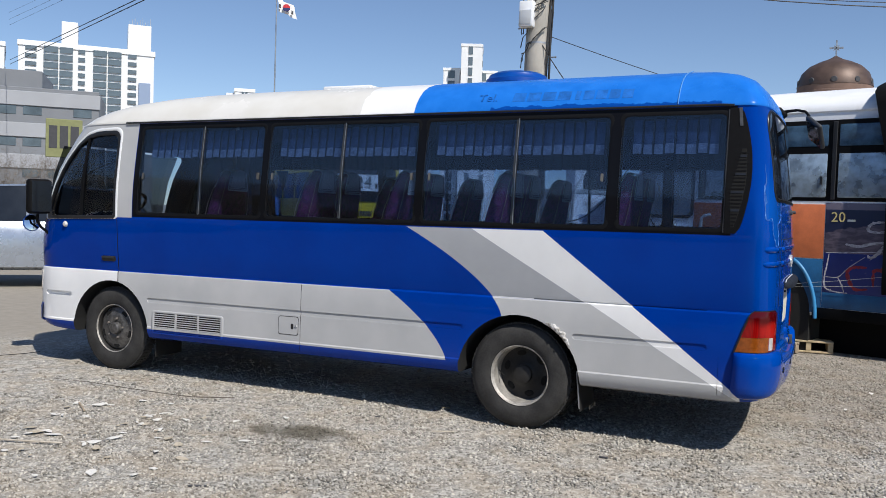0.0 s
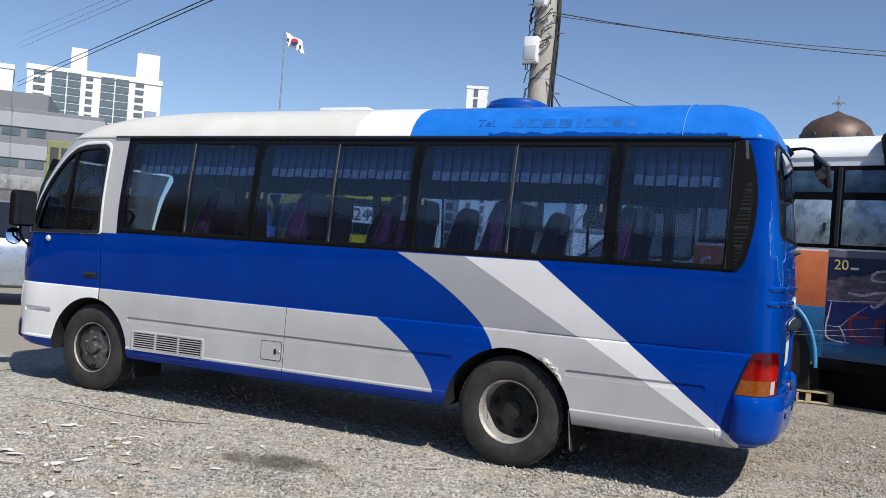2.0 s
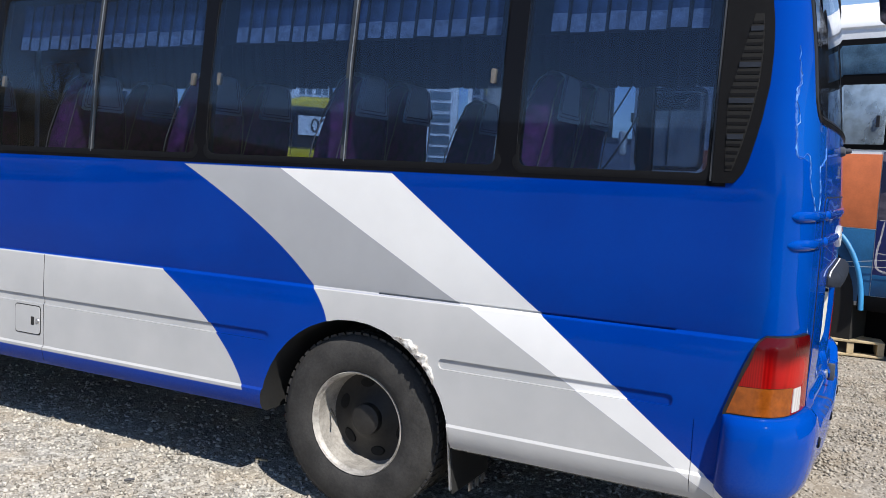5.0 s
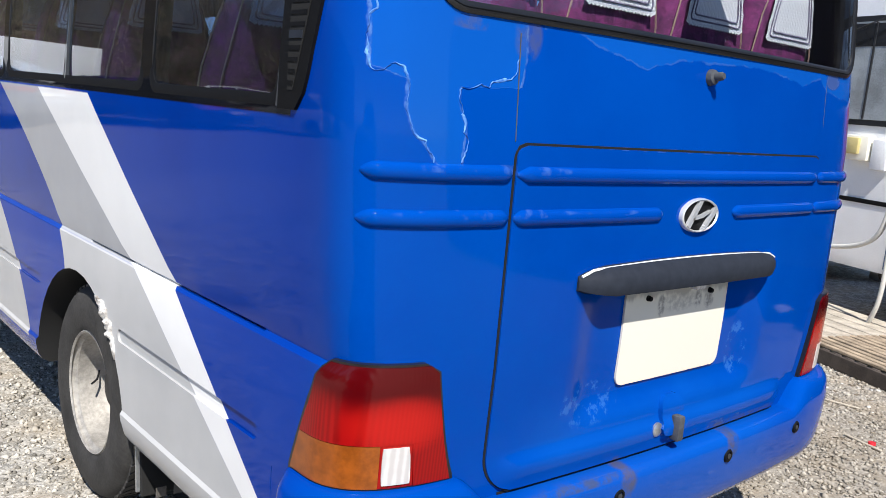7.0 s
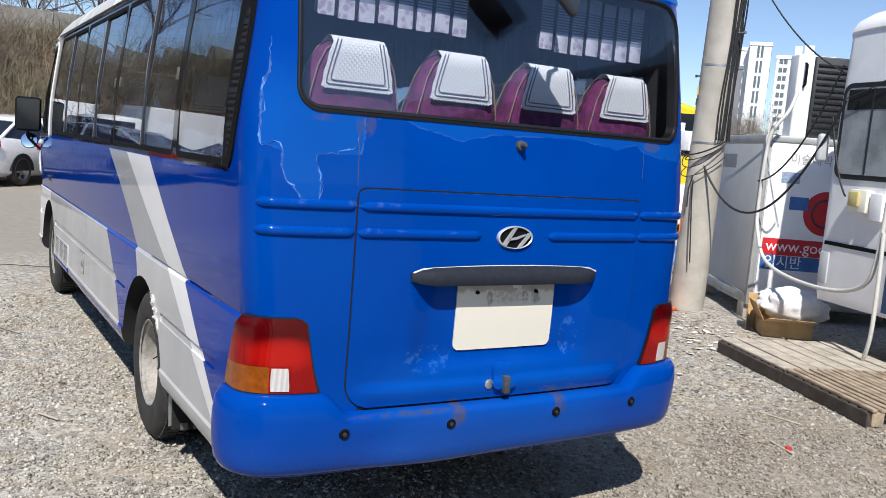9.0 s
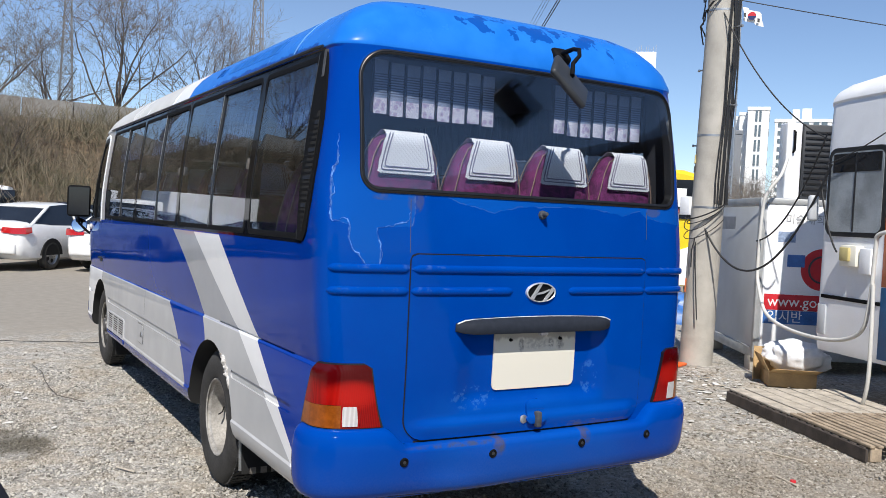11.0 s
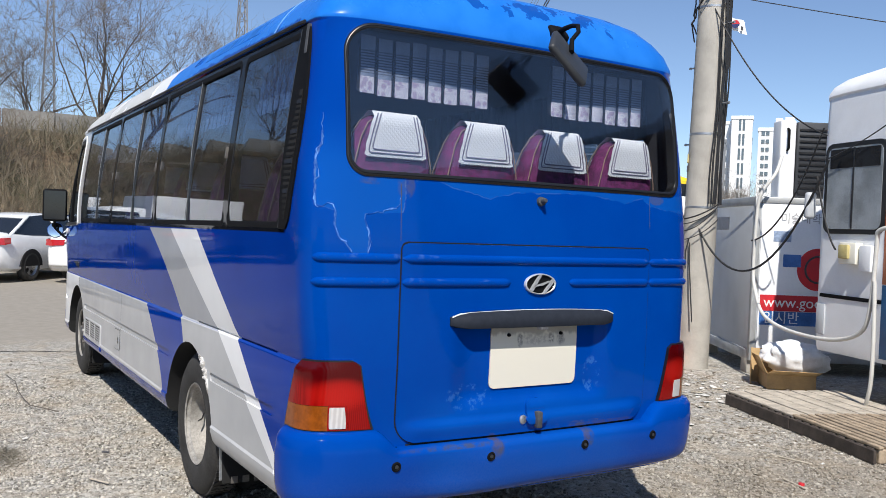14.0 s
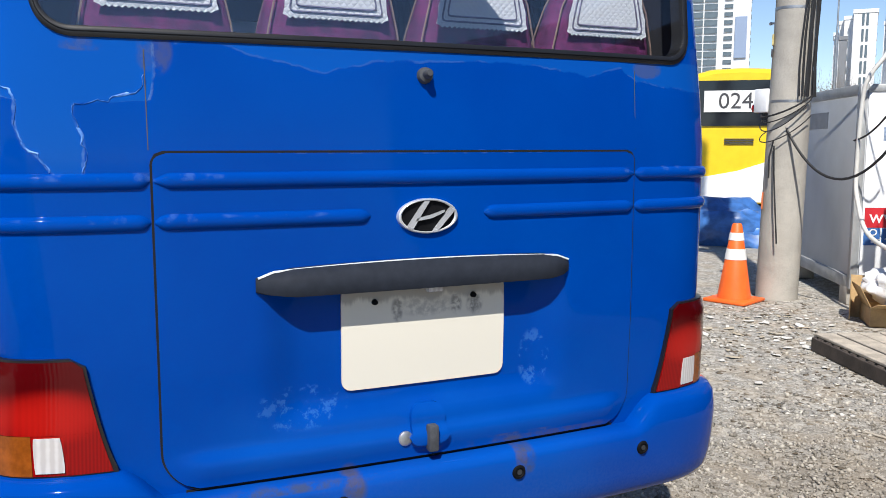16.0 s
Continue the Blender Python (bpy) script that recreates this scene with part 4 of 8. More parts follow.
for fn in (flank, far_flank):
    win = part("driver_window", slab("driver_window", fn, driver_rows(0.01), 8, -0.016, 0.004, m_glass if fn is flank else m_cabdimglass), bus, "tinted driver window")
    out = []
    for p, q in zip(DRIVER, DRIVER[1:] + DRIVER[:1]):
        n = max(1, round(math.dist(p, q) / 0.07))
        out += [(p[0] + (q[0] - p[0]) * k / n, p[1] + (q[1] - p[1]) * k / n) for k in range(n)]
    for _ in range(2):
        out = [(p[0] * f + q[0] * (1 - f), p[1] * f + q[1] * (1 - f)) for p, q in zip(out, out[1:] + out[:1]) for f in (0.75, 0.25)]
    cx, cb = -4.4, 1.8
    seal = [(cx + (x - cx) * 1.05, cb + (b - cb) * 1.06) for x, b in out]
    part("window_seal", ring_mesh("window_seal", fn, seal, [(cx + (x - cx) * 0.97, cb + (b - cb) * 0.965) for x, b in out], 0.004, 0.03, m_rubber), win)
    part("window_post", slab("window_post", fn, [(1.45, -4.46, -4.43), (1.8, -4.455, -4.425), (2.215, -4.45, -4.42)], 1, 0.0, 0.02, m_black), win)
    if fn is flank:
        # the pressed frame ends at the belt
        bd = [(cx + (x - cx) * 1.115, cb + (b - cb) * 1.13 if b > 1.5 else sb) for (x, b), (sx, sb) in zip(out, seal)]
        part("door_frame", ring_mesh("door_frame", fn, bd, seal, 0.007, 0.012, m_frame), bus, "white pressed door frame")

part("windscreen", mesh_of("windscreen", [(level(b)[2] + 0.02, y, b - 0.04) for b in (1.36, 1.6, 1.85, 2.14) for y in (0.22, 1.02, 1.81)],
                           [(j * 3 + k, j * 3 + k + 1, j * 3 + k + 4, j * 3 + k + 3) for j in range(3) for k in range(2)], m_cabdimglass, smooth=40), bus)

# rear quarter: black panel with louvres
def panel_end(b):
    return float(np.interp(b, (1.475, 1.49, 1.53, 1.60, 1.69, 1.80, 1.90, 2.0, 2.10, 2.20, 2.27, 2.30), (1.425, 1.445, 1.462, 1.480, 1.498, 1.512, 1.514, 1.508, 1.492, 1.468, 1.445, 1.425)))


quarter = part("quarter_panel", slab("quarter_panel", flank, [(b, 1.356, panel_end(b)) for b in np.linspace(1.475, 2.30, 24)], 4, 0.008, 0.02, m_black), bus, "black louvred quarter panel")
part("panel_edge", slab("panel_edge", flank, [(1.48, 1.348, 1.354), (1.9, 1.348, 1.354), (2.29, 1.348, 1.354)], 1, 0.008, 0.02, m_greyplastic), quarter)


def louvre_span(b):
    left = float(np.interp(b, (1.50, 1.75, 2.03), (1.396, 1.386, 1.446)))
    return left, max(left + 0.008, panel_end(b) - float(np.interp(b, (1.50, 1.75, 2.03), (0.040, 0.034, 0.030))))


# flat black slab stands for the shaded depth behind the louvres
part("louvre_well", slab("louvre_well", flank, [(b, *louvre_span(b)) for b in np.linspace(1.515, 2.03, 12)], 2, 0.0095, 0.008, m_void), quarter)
for k in range(21):
    b = 1.525 + 0.0236 * k
    x0, x1 = louvre_span(b)
    wide = k % 5 == 4
    x0, x1 = x0 + 0.003, x1 - 0.003
    part("louvre", slab("louvre", flank, [(b, x0, x1), (b + 0.005, x0, x1), (b + (0.016 if wide else 0.009), x0, x1)], 1, 0.0125 if wide else 0.011, 0.006, m_lampbar if wide else m_black), quarter)

# rear window
def fine_outline(pts, step=0.07):
    """The same closed outline with more points along its straight runs."""
    out = []
    for p, q in zip(pts, pts[1:] + pts[:1]):
        n = 25 if math.dist(p, q) > 1 else (8 if math.dist(p, q) > 0.2 else 1)
        out += [(p[0] + (q[0] - p[0]) * k / n, p[1] + (q[1] - p[1]) * k / n) for k in range(n)]
    return out


REAR_OUT = fine_outline(rounded(0.114, 1.693, 1.912, 2.303, (0.085, 0.085, 0.130, 0.130), 8))
REAR_IN = fine_outline(rounded(0.131, 1.717, 1.891, 2.283, (0.066, 0.066, 0.112, 0.112), 8))


def rear_fn(y, b, off=0.0):
    return at_y(y, b, off)


rw = part("rear_window", ring_mesh("rear_window", rear_fn, REAR_OUT, REAR_IN, 0.008, 0.05, m_seal, 0.004), bus, "wide rear window in a black rubber seal")
part("seal_insert", ring_mesh("seal_insert", rear_fn, [(a + (c - a) * 0.44, b + (d - b) * 0.44) for (a, b), (c, d) in zip(REAR_OUT, REAR_IN)],
                              [(a + (c - a) * 0.56, b + (d - b) * 0.56) for (a, b), (c, d) in zip(REAR_OUT, REAR_IN)], 0.0095, 0.01, m_windowframe, 0.001), rw)
rear_pane = part("pane", slab("pane", rear_fn, fill_rows(0.122, 1.90, 1.71, 2.286, 0.07), 30, 0.002, 0.005, m_rearglass), rw)
rear_pane.visible_shadow = False

# engine lid, its gap and seams; the lid is pressed in round the number plate
def ease(a, lo, hi):
    f = min(1.0, max(0.0, (a - lo) / (hi - lo)))
    return f * f * (3 - 2 * f)


def lid_fn(y, b, off=0.0):
    dent = ease(y, 0.575, 0.70) * ease(-y, -1.465, -1.34) * ease(b, 0.735, 0.815) * (1 - ease(b, 1.115, 1.135))
    lip = ease(-b, -0.728, -0.690) * (1 - 0.5 * ease(-b, -0.68, -0.632)) * ease(y, 0.36, 0.45) * ease(-y, -1.675, -1.59)
    return at_y(y, b, off - 0.030 * dent + 0.016 * lip)


def lid_rows(grow=0.0):
    rows = []
    for b in np.r_[np.linspace(0.632, 0.73, 9), np.linspace(0.745, 0.90, 9), np.linspace(0.94, 1.105, 4), np.linspace(1.115, 1.14, 5), np.linspace(1.18, 1.40, 5), np.linspace(1.412, 1.44, 5)]:
        d = 0.0
        if b < 0.73:
            d = 0.10 - math.sqrt(max(0, 0.10 ** 2 - (0.73 - b) ** 2))
        if b > 1.41:
            d = 0.03 - math.sqrt(max(0, 0.03 ** 2 - (b - 1.41) ** 2))
        bb = b + (grow if b > 1.43 else (-grow if b < 0.64 else 0))
        rows.append((float(bb), 0.348 + d - grow, 2 * MID - 0.348 - d + grow))
    return rows


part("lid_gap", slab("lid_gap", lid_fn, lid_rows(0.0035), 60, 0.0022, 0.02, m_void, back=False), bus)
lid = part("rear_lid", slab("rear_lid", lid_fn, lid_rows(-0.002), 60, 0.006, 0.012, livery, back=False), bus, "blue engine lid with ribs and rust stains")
# black strip laid on the body in place of the shade under the lid
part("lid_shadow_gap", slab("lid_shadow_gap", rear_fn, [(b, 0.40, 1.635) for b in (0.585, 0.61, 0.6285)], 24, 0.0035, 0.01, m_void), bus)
for y in (0.343, 2 * MID - 0.343):
    part("panel_seam", slab("panel_seam", rear_fn, [(1.445, y - 0.0012, y + 0.0012), (1.55, y - 0.0012, y + 0.0012), (1.67, y - 0.0012, y + 0.0012)], 1, 0.0012, 0.02, m_seamgrime), bus)
for b, pieces in ((1.375, ((0.0, 0.343, None), (0.352, 1.683, lid), (1.692, 2.035, None))),
                  (1.280, ((0.0, 0.343, None), (0.352, 0.865, lid), (1.185, 1.683, lid), (1.692, 2.035, None)))):
    for y0, y1, host in pieces:
        part("rib", bead("rib", (lambda u, h, o, k=(0.006 if host else 0.0): at_y(u, h, o + k)), y0, y1, b, 0.017, livery), host or bus)

# curled edges of the peeling lacquer
def flake_edge(pts, w, seed):
    run = []
    for p, q in zip(pts, pts[1:]):
        n = max(2, round(math.dist(p, q) / 0.006))
        run += [(p[0] + (q[0] - p[0]) * k / n, p[1] + (q[1] - p[1]) * k / n) for k in range(n)]
    run.append(pts[-1])
    V, F = [], []
    for i, (y, b) in enumerate(run):
        a, c = run[max(i - 2, 0)], run[min(i + 2, len(run) - 1)]
        d = Vector((c[0] - a[0], c[1] - a[1])).normalized()
        y += 0.010 * noise.noise((i * 0.23, seed, 0)) + 0.005 * noise.noise((i * 0.71, seed, 1))
        b += 0.008 * noise.noise((i * 0.23, seed, 5)) + 0.004 * noise.noise((i * 0.71, seed, 6))
        k = w * max(0.12, 0.5 + 1.5 * noise.noise((i * 0.13, seed, 2)))
        for f, o in ((-1, 0.0004), (-0.2, 0.0022), (1, 0.0004)):
            V.append(at_y(y - d.y * k * f, b + d.x * k * f, o))
    for i in range(len(run) - 1):
        for k in range(2):
            a = i * 3 + k
            F.append((a, a + 1, a + 4, a + 3))
    return mesh_of("peeled_edge", V, F, m_flake, smooth=60)


m_flake = surface("curled_lacquer", (0.10, 0.23, 0.50), 0.5, var=0.6, scale=45, tint=(0.01, 0.09, 0.40))
part("peeled_edge", flake_edge([(0.036, 1.93), (0.03, 1.82), (0.007, 1.757), (0.018, 1.70), (0.006, 1.65), (0.0, 1.61), (0.006, 1.572), (0.03, 1.568), (0.05, 1.583), (0.067, 1.575), (0.078, 1.545), (0.072, 1.50), (0.09, 1.45), (0.115, 1.43), (0.14, 1.40)], 0.0024, 3), bus, "pale curled edge of peeling lacquer")
part("peeled_edge", flake_edge([(0.341, 1.615), (0.338, 1.59), (0.318, 1.572), (0.285, 1.566), (0.262, 1.552), (0.235, 1.556), (0.212, 1.545), (0.195, 1.549), (0.189, 1.52), (0.21, 1.467), (0.214, 1.427), (0.204, 1.398)], 0.0024, 8), bus, "pale curled edge of peeling lacquer")

# tail lamps
def lamp(mirror):
    def fn(q, b, off=0.0):
        p = corner_point(q, b, off)
        if mirror:
            p.y = 2 * MID - p.y
        return p

    def span(b):
        f = max(0.0, (b - 0.708) / (0.972 - 0.708))
        return -0.09 + 0.165 * f, 0.985 - 0.10 * f

    def rows(b0, b1, a0, a1, n=8):
        out = []
        for k in range(n + 1):
            b = b0 + (b1 - b0) * k / n
            s, e = span(b)
            c = 0.06 * max(0, (b - 0.932) / 0.040) ** 3
            out.append((b, s + (e - s) * a0 + c, s + (e - s) * a1 - c))
        return out

    lp = part("tail_lamp", slab("tail_lamp", fn, [(b, s - 0.024, e + 0.012) for b, s, e in rows(0.694, 0.9775, 0, 1, 14)], 14, 0.013, 0.02, m_seal), bus, "red, amber and clear tail lamp")
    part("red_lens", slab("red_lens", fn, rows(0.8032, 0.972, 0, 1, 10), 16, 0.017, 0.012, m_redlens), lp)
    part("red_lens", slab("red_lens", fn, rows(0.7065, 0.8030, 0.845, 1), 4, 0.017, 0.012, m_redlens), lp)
    part("amber_lens", slab("amber_lens", fn, rows(0.7065, 0.8015, 0.0, 0.645), 12, 0.016, 0.012, m_amber), lp)
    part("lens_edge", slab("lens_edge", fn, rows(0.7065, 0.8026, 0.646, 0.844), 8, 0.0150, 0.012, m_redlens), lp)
    lens = [(b, s + 0.010 * max(0, abs(b - 0.755) / 0.038 - 0.6), e - 0.010 * max(0, abs(b - 0.755) / 0.038 - 0.6)) for b, s, e in rows(0.714, 0.797, 0.662, 0.828)]
    part("clear_lens", slab("clear_lens", fn, lens, 8, 0.018, 0.012, m_clear), lp)


lamp(False)
lamp(True)

# bumper
def bumper_mesh():
    prof = [(-0.03, 0.696), (0.012, 0.702), (0.040, 0.695), (0.058, 0.672), (0.066, 0.615), (0.065, 0.54), (0.061, 0.48), (0.052, 0.438), (0.036, 0.412), (0.012, 0.398), (-0.05, 0.394)]
    V, F = [], []
    qs = [-0.11, -0.09, -0.06, -0.03] + list(np.linspace(0.0, 1.0, 22)) + list(np.linspace(1.03, 1.15, 5)) + list(np.linspace(1.22, 2.0, 9))
    side = [(q, False) for q in qs] + [(q, True) for q in qs[::-1][1:]]
    for q, mir in side:
        end = max(0.0, (-0.01 - q) / 0.10)
        for o, b in prof:
            dip = 0.010 * math.exp(-((q - 1.6) / 0.3) ** 2) if (not mir and b < 0.5) else 0
            p = corner_point(q, max(b, 0.48), o * (1 - 0.55 * end ** 2) if o > 0 else o)
            p.z += min(0, b - 0.48) - dip
            if not mir:
                p.x -= 0.014 * math.exp(-((p.y - 0.53) / 0.09) ** 2 - ((b - 0.52) / 0.06) ** 2)
                p.x += 0.004 * math.sin(p.y * 9.0) * math.exp(-((b - 0.56) / 0.1) ** 2)
            # lower in the middle where it runs under the lid
            p.z -= 0.080 * min(1, max(0, (q - 1.0) / 0.114)) ** 1.5 * max(0, (b - 0.58) / 0.125)
            if mir:
                p.y = 2 * MID - p.y
            V.append(p)
    m = len(prof)
    for i in range(len(side) - 1):
        for k in range(m - 1):
            a = i * m + k
            F.append((a, a + 1, a + m + 1, a + m))
    F.append(tuple(range(m)))
    F.append(tuple((len(side) - 1) * m + k for k in range(m - 1, -1, -1)))
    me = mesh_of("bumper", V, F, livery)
    bm = bmesh.new()
    bm.from_mesh(me)
    bmesh.ops.recalc_face_normals(bm, faces=bm.faces)
    bm.to_mesh(me)
    bm.free()
    me.polygons.foreach_set("use_smooth", [True] * len(me.polygons))
    me.set_sharp_from_angle(angle=radians(60))
    return me


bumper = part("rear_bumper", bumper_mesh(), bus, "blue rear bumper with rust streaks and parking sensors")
for y in (0.335, 0.77, 1.275, 1.705):
    p = at_y(y, 0.56, 0.062)
    n = (at_y(y, 0.56, 0.10) - p).normalized()
    turn = n.to_track_quat("Z", "Y").to_matrix().to_4x4()
    s = part("parking_sensor", lathe("parking_sensor", [(0, 0.008), (0.008, 0.008), (0.010, 0.006), (0.013, 0.010), (0.018, 0.009), (0.021, 0.004), (0.021, -0.02)], m_black, n=20), bumper, "round black parking sensor", Matrix.Translation(p) @ turn)
    part("sensor_face", lathe("sensor_face", [(0, 0.0095), (0.0075, 0.0095), (0.0085, 0.004)], m_greyplastic, n=16), s)

# badge, plate, handle
p = at_y(1.02, 1.275, 0.006)
face = Matrix.Translation(p) @ pose(0, 0, 0, 90, 0, 90)
badge = part("badge", lathe("badge", [(0, 0.002), (0.083, 0.002), (0.084, 0.008), (0.089, 0.012), (0.094, 0.010), (0.097, 0.002), (0.097, -0.006)], [m_black, m_chrome], n=40, index=[0, 0, 1, 1, 1, 1]), bus, "oval chrome badge with a slanted bar", face @ Matrix.Diagonal((0.88, 0.475, 1, 1)))
for pts in ([(-0.066, -0.056), (-0.050, -0.070), (0.004, 0.084), (-0.012, 0.083)], [(0.014, -0.084), (0.030, -0.081), (0.084, 0.026), (0.070, 0.044)], [(-0.042, -0.026), (0.010, -0.012), (0.050, 0.018), (0.052, 0.030), (0.006, 0.004), (-0.036, -0.010)]):
    part("badge_bar", from_bm("badge_bar", prism(pts, "z", 0.0, 0.012), m_brightchrome), badge)
plate = part("number_plate", slab("number_plate", lid_fn, fill_rows(0.793, 1.262, 0.826, 1.10, 0.026), 6, 0.013, 0.006, m_plate), lid, "blank cream number plate with grime")
for y in (0.882, 1.165):
    part("plate_bolt", lathe("plate_bolt", [(0, 0.010), (0.006, 0.009), (0.008, 0.0), (0.008, -0.004)], m_black, n=12), plate, "", Matrix.Translation(lid_fn(y, 1.055, 0.016)) @ pose(0, 0, 0, 0, 90, 0))


def handle_bar():
    V, F = [], []
    n = 30
    for i in range(n + 1):
        f = i / n
        y = 0.575 + 0.88 * f
        k = min(1.0, (min(f, 1 - f) / 0.10 + 0.02)) ** 0.5
        arc = 0.012 * (1 - (2 * f - 1) ** 2)
        for o, b in ((0.0, 1.155 + arc), (0.030, 1.150 + arc), (0.048, 1.135), (0.052, 1.112), (0.046, 1.094), (0.0, 1.088)):
            V.append(at_y(y, 1.12 + (b - 1.12) * (0.45 + 0.55 * k), 0.006 + o * k))
    for i in range(n):
        for q in range(5):
            a = i * 6 + q
            F.append((a, a + 1, a + 7, a + 6))
    F += [tuple(range(6)), tuple(n * 6 + q for q in range(5, -1, -1))]
    return mesh_of("plate_lamp_bar", V, F, m_lampbar, smooth=50)


hb = part("plate_lamp_bar", handle_bar(), lid, "dark grey plastic plate lamp bar")
part("bar_edge", tube("bar_edge", [at_y(0.575 + 0.88 * f, 1.137 + 0.014 * (1 - (2 * f - 1) ** 2) + 0.013 * min(1, min(f, 1 - f) / 0.05), 0.016) for f in np.linspace(0.005, 0.995, 24)], 0.0035, m_frame, 5), hb)
part("plate_lamp", box("plate_lamp", (-0.015, -0.022, -0.012), (0.012, 0.022, 0.010), m_clear, 0.004, 2, Matrix.Translation(at_y(1.03, 1.092, 0.03))), hb)
# knob under the window, lid latch
k0 = at_y(1.02, 1.632, 0.0)
knob = part("wiper_spindle", lathe("wiper_spindle", [(0, 0.040), (0.008, 0.040), (0.011, 0.034), (0.012, 0.018), (0.019, 0.014), (0.021, 0.004), (0.021, -0.005)], m_seamgrime, n=20), bus, "bare wiper spindle", Matrix.Translation(k0) @ pose(0, 0, 0, 0, 82, 0))
latch = part("lid_latch", slab("lid_latch", lid_fn, [(b, y0 - 0.010 * (b < 0.70), y1 + 0.010 * (b < 0.70)) for b, y0, y1 in fill_rows(0.972, 1.070, 0.668, 0.776, 0.034, 6)], 8, 0.020, 0.016, livery, 60, back=False), lid, "blue pressed boss round the key latch")
part("latch_pull", box("latch_pull", (0.0, -0.014, -0.060), (0.030, 0.014, 0.012), m_seamgrime, 0.006, 2, Matrix.Translation(lid_fn(1.025, 0.712, 0.016))), lid, "dull metal latch pull")
part("key_plate", lathe("key_plate", [(0, 0.006), (0.014, 0.006), (0.020, 0.002), (0.020, -0.004)], m_alu, n=18), lid, "", Matrix.Translation(lid_fn(0.955, 0.690, 0.006)) @ pose(0, 0, 0, 0, 90, 0))

# roof mirror on its arm
foot = at_y(1.155, 2.395, 0.0)
arm_pts = [foot + Vector(q) for q in ((0.0, 0.0, 0.0), (0.05, -0.01, 0.010), (0.11, -0.01, 0.016), (0.165, -0.02, 0.004), (0.195, -0.04, -0.03), (0.195, -0.075, -0.07))] + [Vector((1.85, 1.03, 2.27))]
rm = part("rear_mirror", tube("rear_mirror", arm_pts, [0.016, 0.012, 0.010, 0.010, 0.010, 0.010, 0.011], m_black, 10), bus, "black rear view mirror on a bracket over the rear window")
part("mirror_foot", box("mirror_foot", (-0.045, -0.045, -0.03), (0.045, 0.045, 0.022), m_black, 0.018, 3, Matrix.Translation(foot) @ pose(0, 0, 0, 0, 45, 0)), rm)
along = Vector((0.10, 0.74, -0.66)).normalized()
across = Vector((-0.94, 0.28, 0.17))
across = (across - along * across.dot(along)).normalized()
back = along.cross(across).normalized()
face_to = -(back * math.cos(radians(34)) - across * math.sin(radians(34)))
across = face_to.cross(along).normalized()
mm = Matrix.Translation((1.837, 1.024, 2.242)) @ Matrix((face_to, along, across)).transposed().to_4x4()
part("mirror_head", box("mirror_head", (-0.020, -0.115, -0.085), (0.014, 0.115, 0.085), m_greyplastic, 0.016, 3, mm), rm)
# face is dark glass, not mirror: the dark reflection is put into its colour
part("mirror_face", box("mirror_face", (0.0135, -0.100, -0.070), (0.0165, 0.100, 0.070), m_darkglass2, 0.001, 1, mm), rm)

# wheels
def tyre_profile(w):
    return [(0.222, -w * 0.80), (0.240, -w * 0.95), (0.29, -w), (0.34, -w * 0.96), (0.368, -w * 0.80), (0.381, -w * 0.62), (0.385, -w * 0.3), (0.385, w * 0.3),
            (0.381, w * 0.62), (0.368, w * 0.80), (0.34, w * 0.96), (0.29, w), (0.240, w * 0.95), (0.222, w * 0.80)]


def tyre_mesh(w):
    me = lathe("tyre", tyre_profile(w), m_tyre, "y", 60, 50)
    return me


def tread(w):
    chunks = []
    for k in range(58):
        a = 2 * math.pi * k / 58
        m = Matrix.Rotation(-a, 4, "Y")
        for lo, hi, tilt in ((-w * 0.62, -w * 0.22, 0.010), (-w * 0.18, w * 0.18, 0.0), (w * 0.22, w * 0.62, -0.010)):
            vs = [m @ Vector((r, y, s * 0.0155 + (tilt if y > (lo + hi) / 2 else -tilt))) for r in (0.380, 0.391) for y in (lo, hi) for s in (-1, 1)]
            chunks.append((vs, [(0, 1, 3, 2), (4, 6, 7, 5), (0, 4, 5, 1), (2, 3, 7, 6), (0, 2, 6, 4), (1, 5, 7, 3)]))
    return joined("tread", chunks, m_tyre)


TYRE, TREAD = tyre_mesh(0.095), tread(0.095)
DISH_REAR = [(0.215, -0.078), (0.222, -0.084), (0.226, -0.078), (0.220, -0.066), (0.208, -0.056), (0.204, 0.02), (0.198, 0.06)]
DISC_REAR = [(0.202, 0.058), (0.185, 0.064), (0.120, 0.056), (0.095, 0.036), (0.085, 0.030), (0.070, 0.024), (0.066, -0.004), (0.050, -0.010), (0.0, -0.012)]
DISC_FRONT = [(0.206, -0.020), (0.196, -0.040), (0.180, -0.048), (0.150, -0.052), (0.125, -0.060), (0.110, -0.064), (0.080, -0.064), (0.062, -0.056), (0.056, -0.085), (0.046, -0.094), (0.0, -0.095)]
OUT_DISH = lathe("rim", DISH_REAR, m_rim, "y", 48)
# front barrel given dark steel: the shadow inside the rim is painted
FRONT_DISH = lathe("rim", DISH_REAR, [m_rim, m_rimdark], "y", 48, index=[0, 0, 0, 1, 1, 1])
REAR_DISC, FRONT_DISC = lathe("wheel_disc", DISC_REAR, m_rimdark, "y", 48), lathe("wheel_disc", DISC_FRONT, m_disc, "y", 48)
# black discs on the wheel stand for the shade inside open holes
HOLE = lathe("hand_hole", [(0, -0.002), (0.026, -0.002), (0.030, 0.003), (0.030, 0.012)], m_void, "y", 16)
NUT = lathe("wheel_nut", [(0, -0.020), (0.009, -0.020), (0.012, -0.016), (0.012, 0.004)], m_hub, "y", 8)


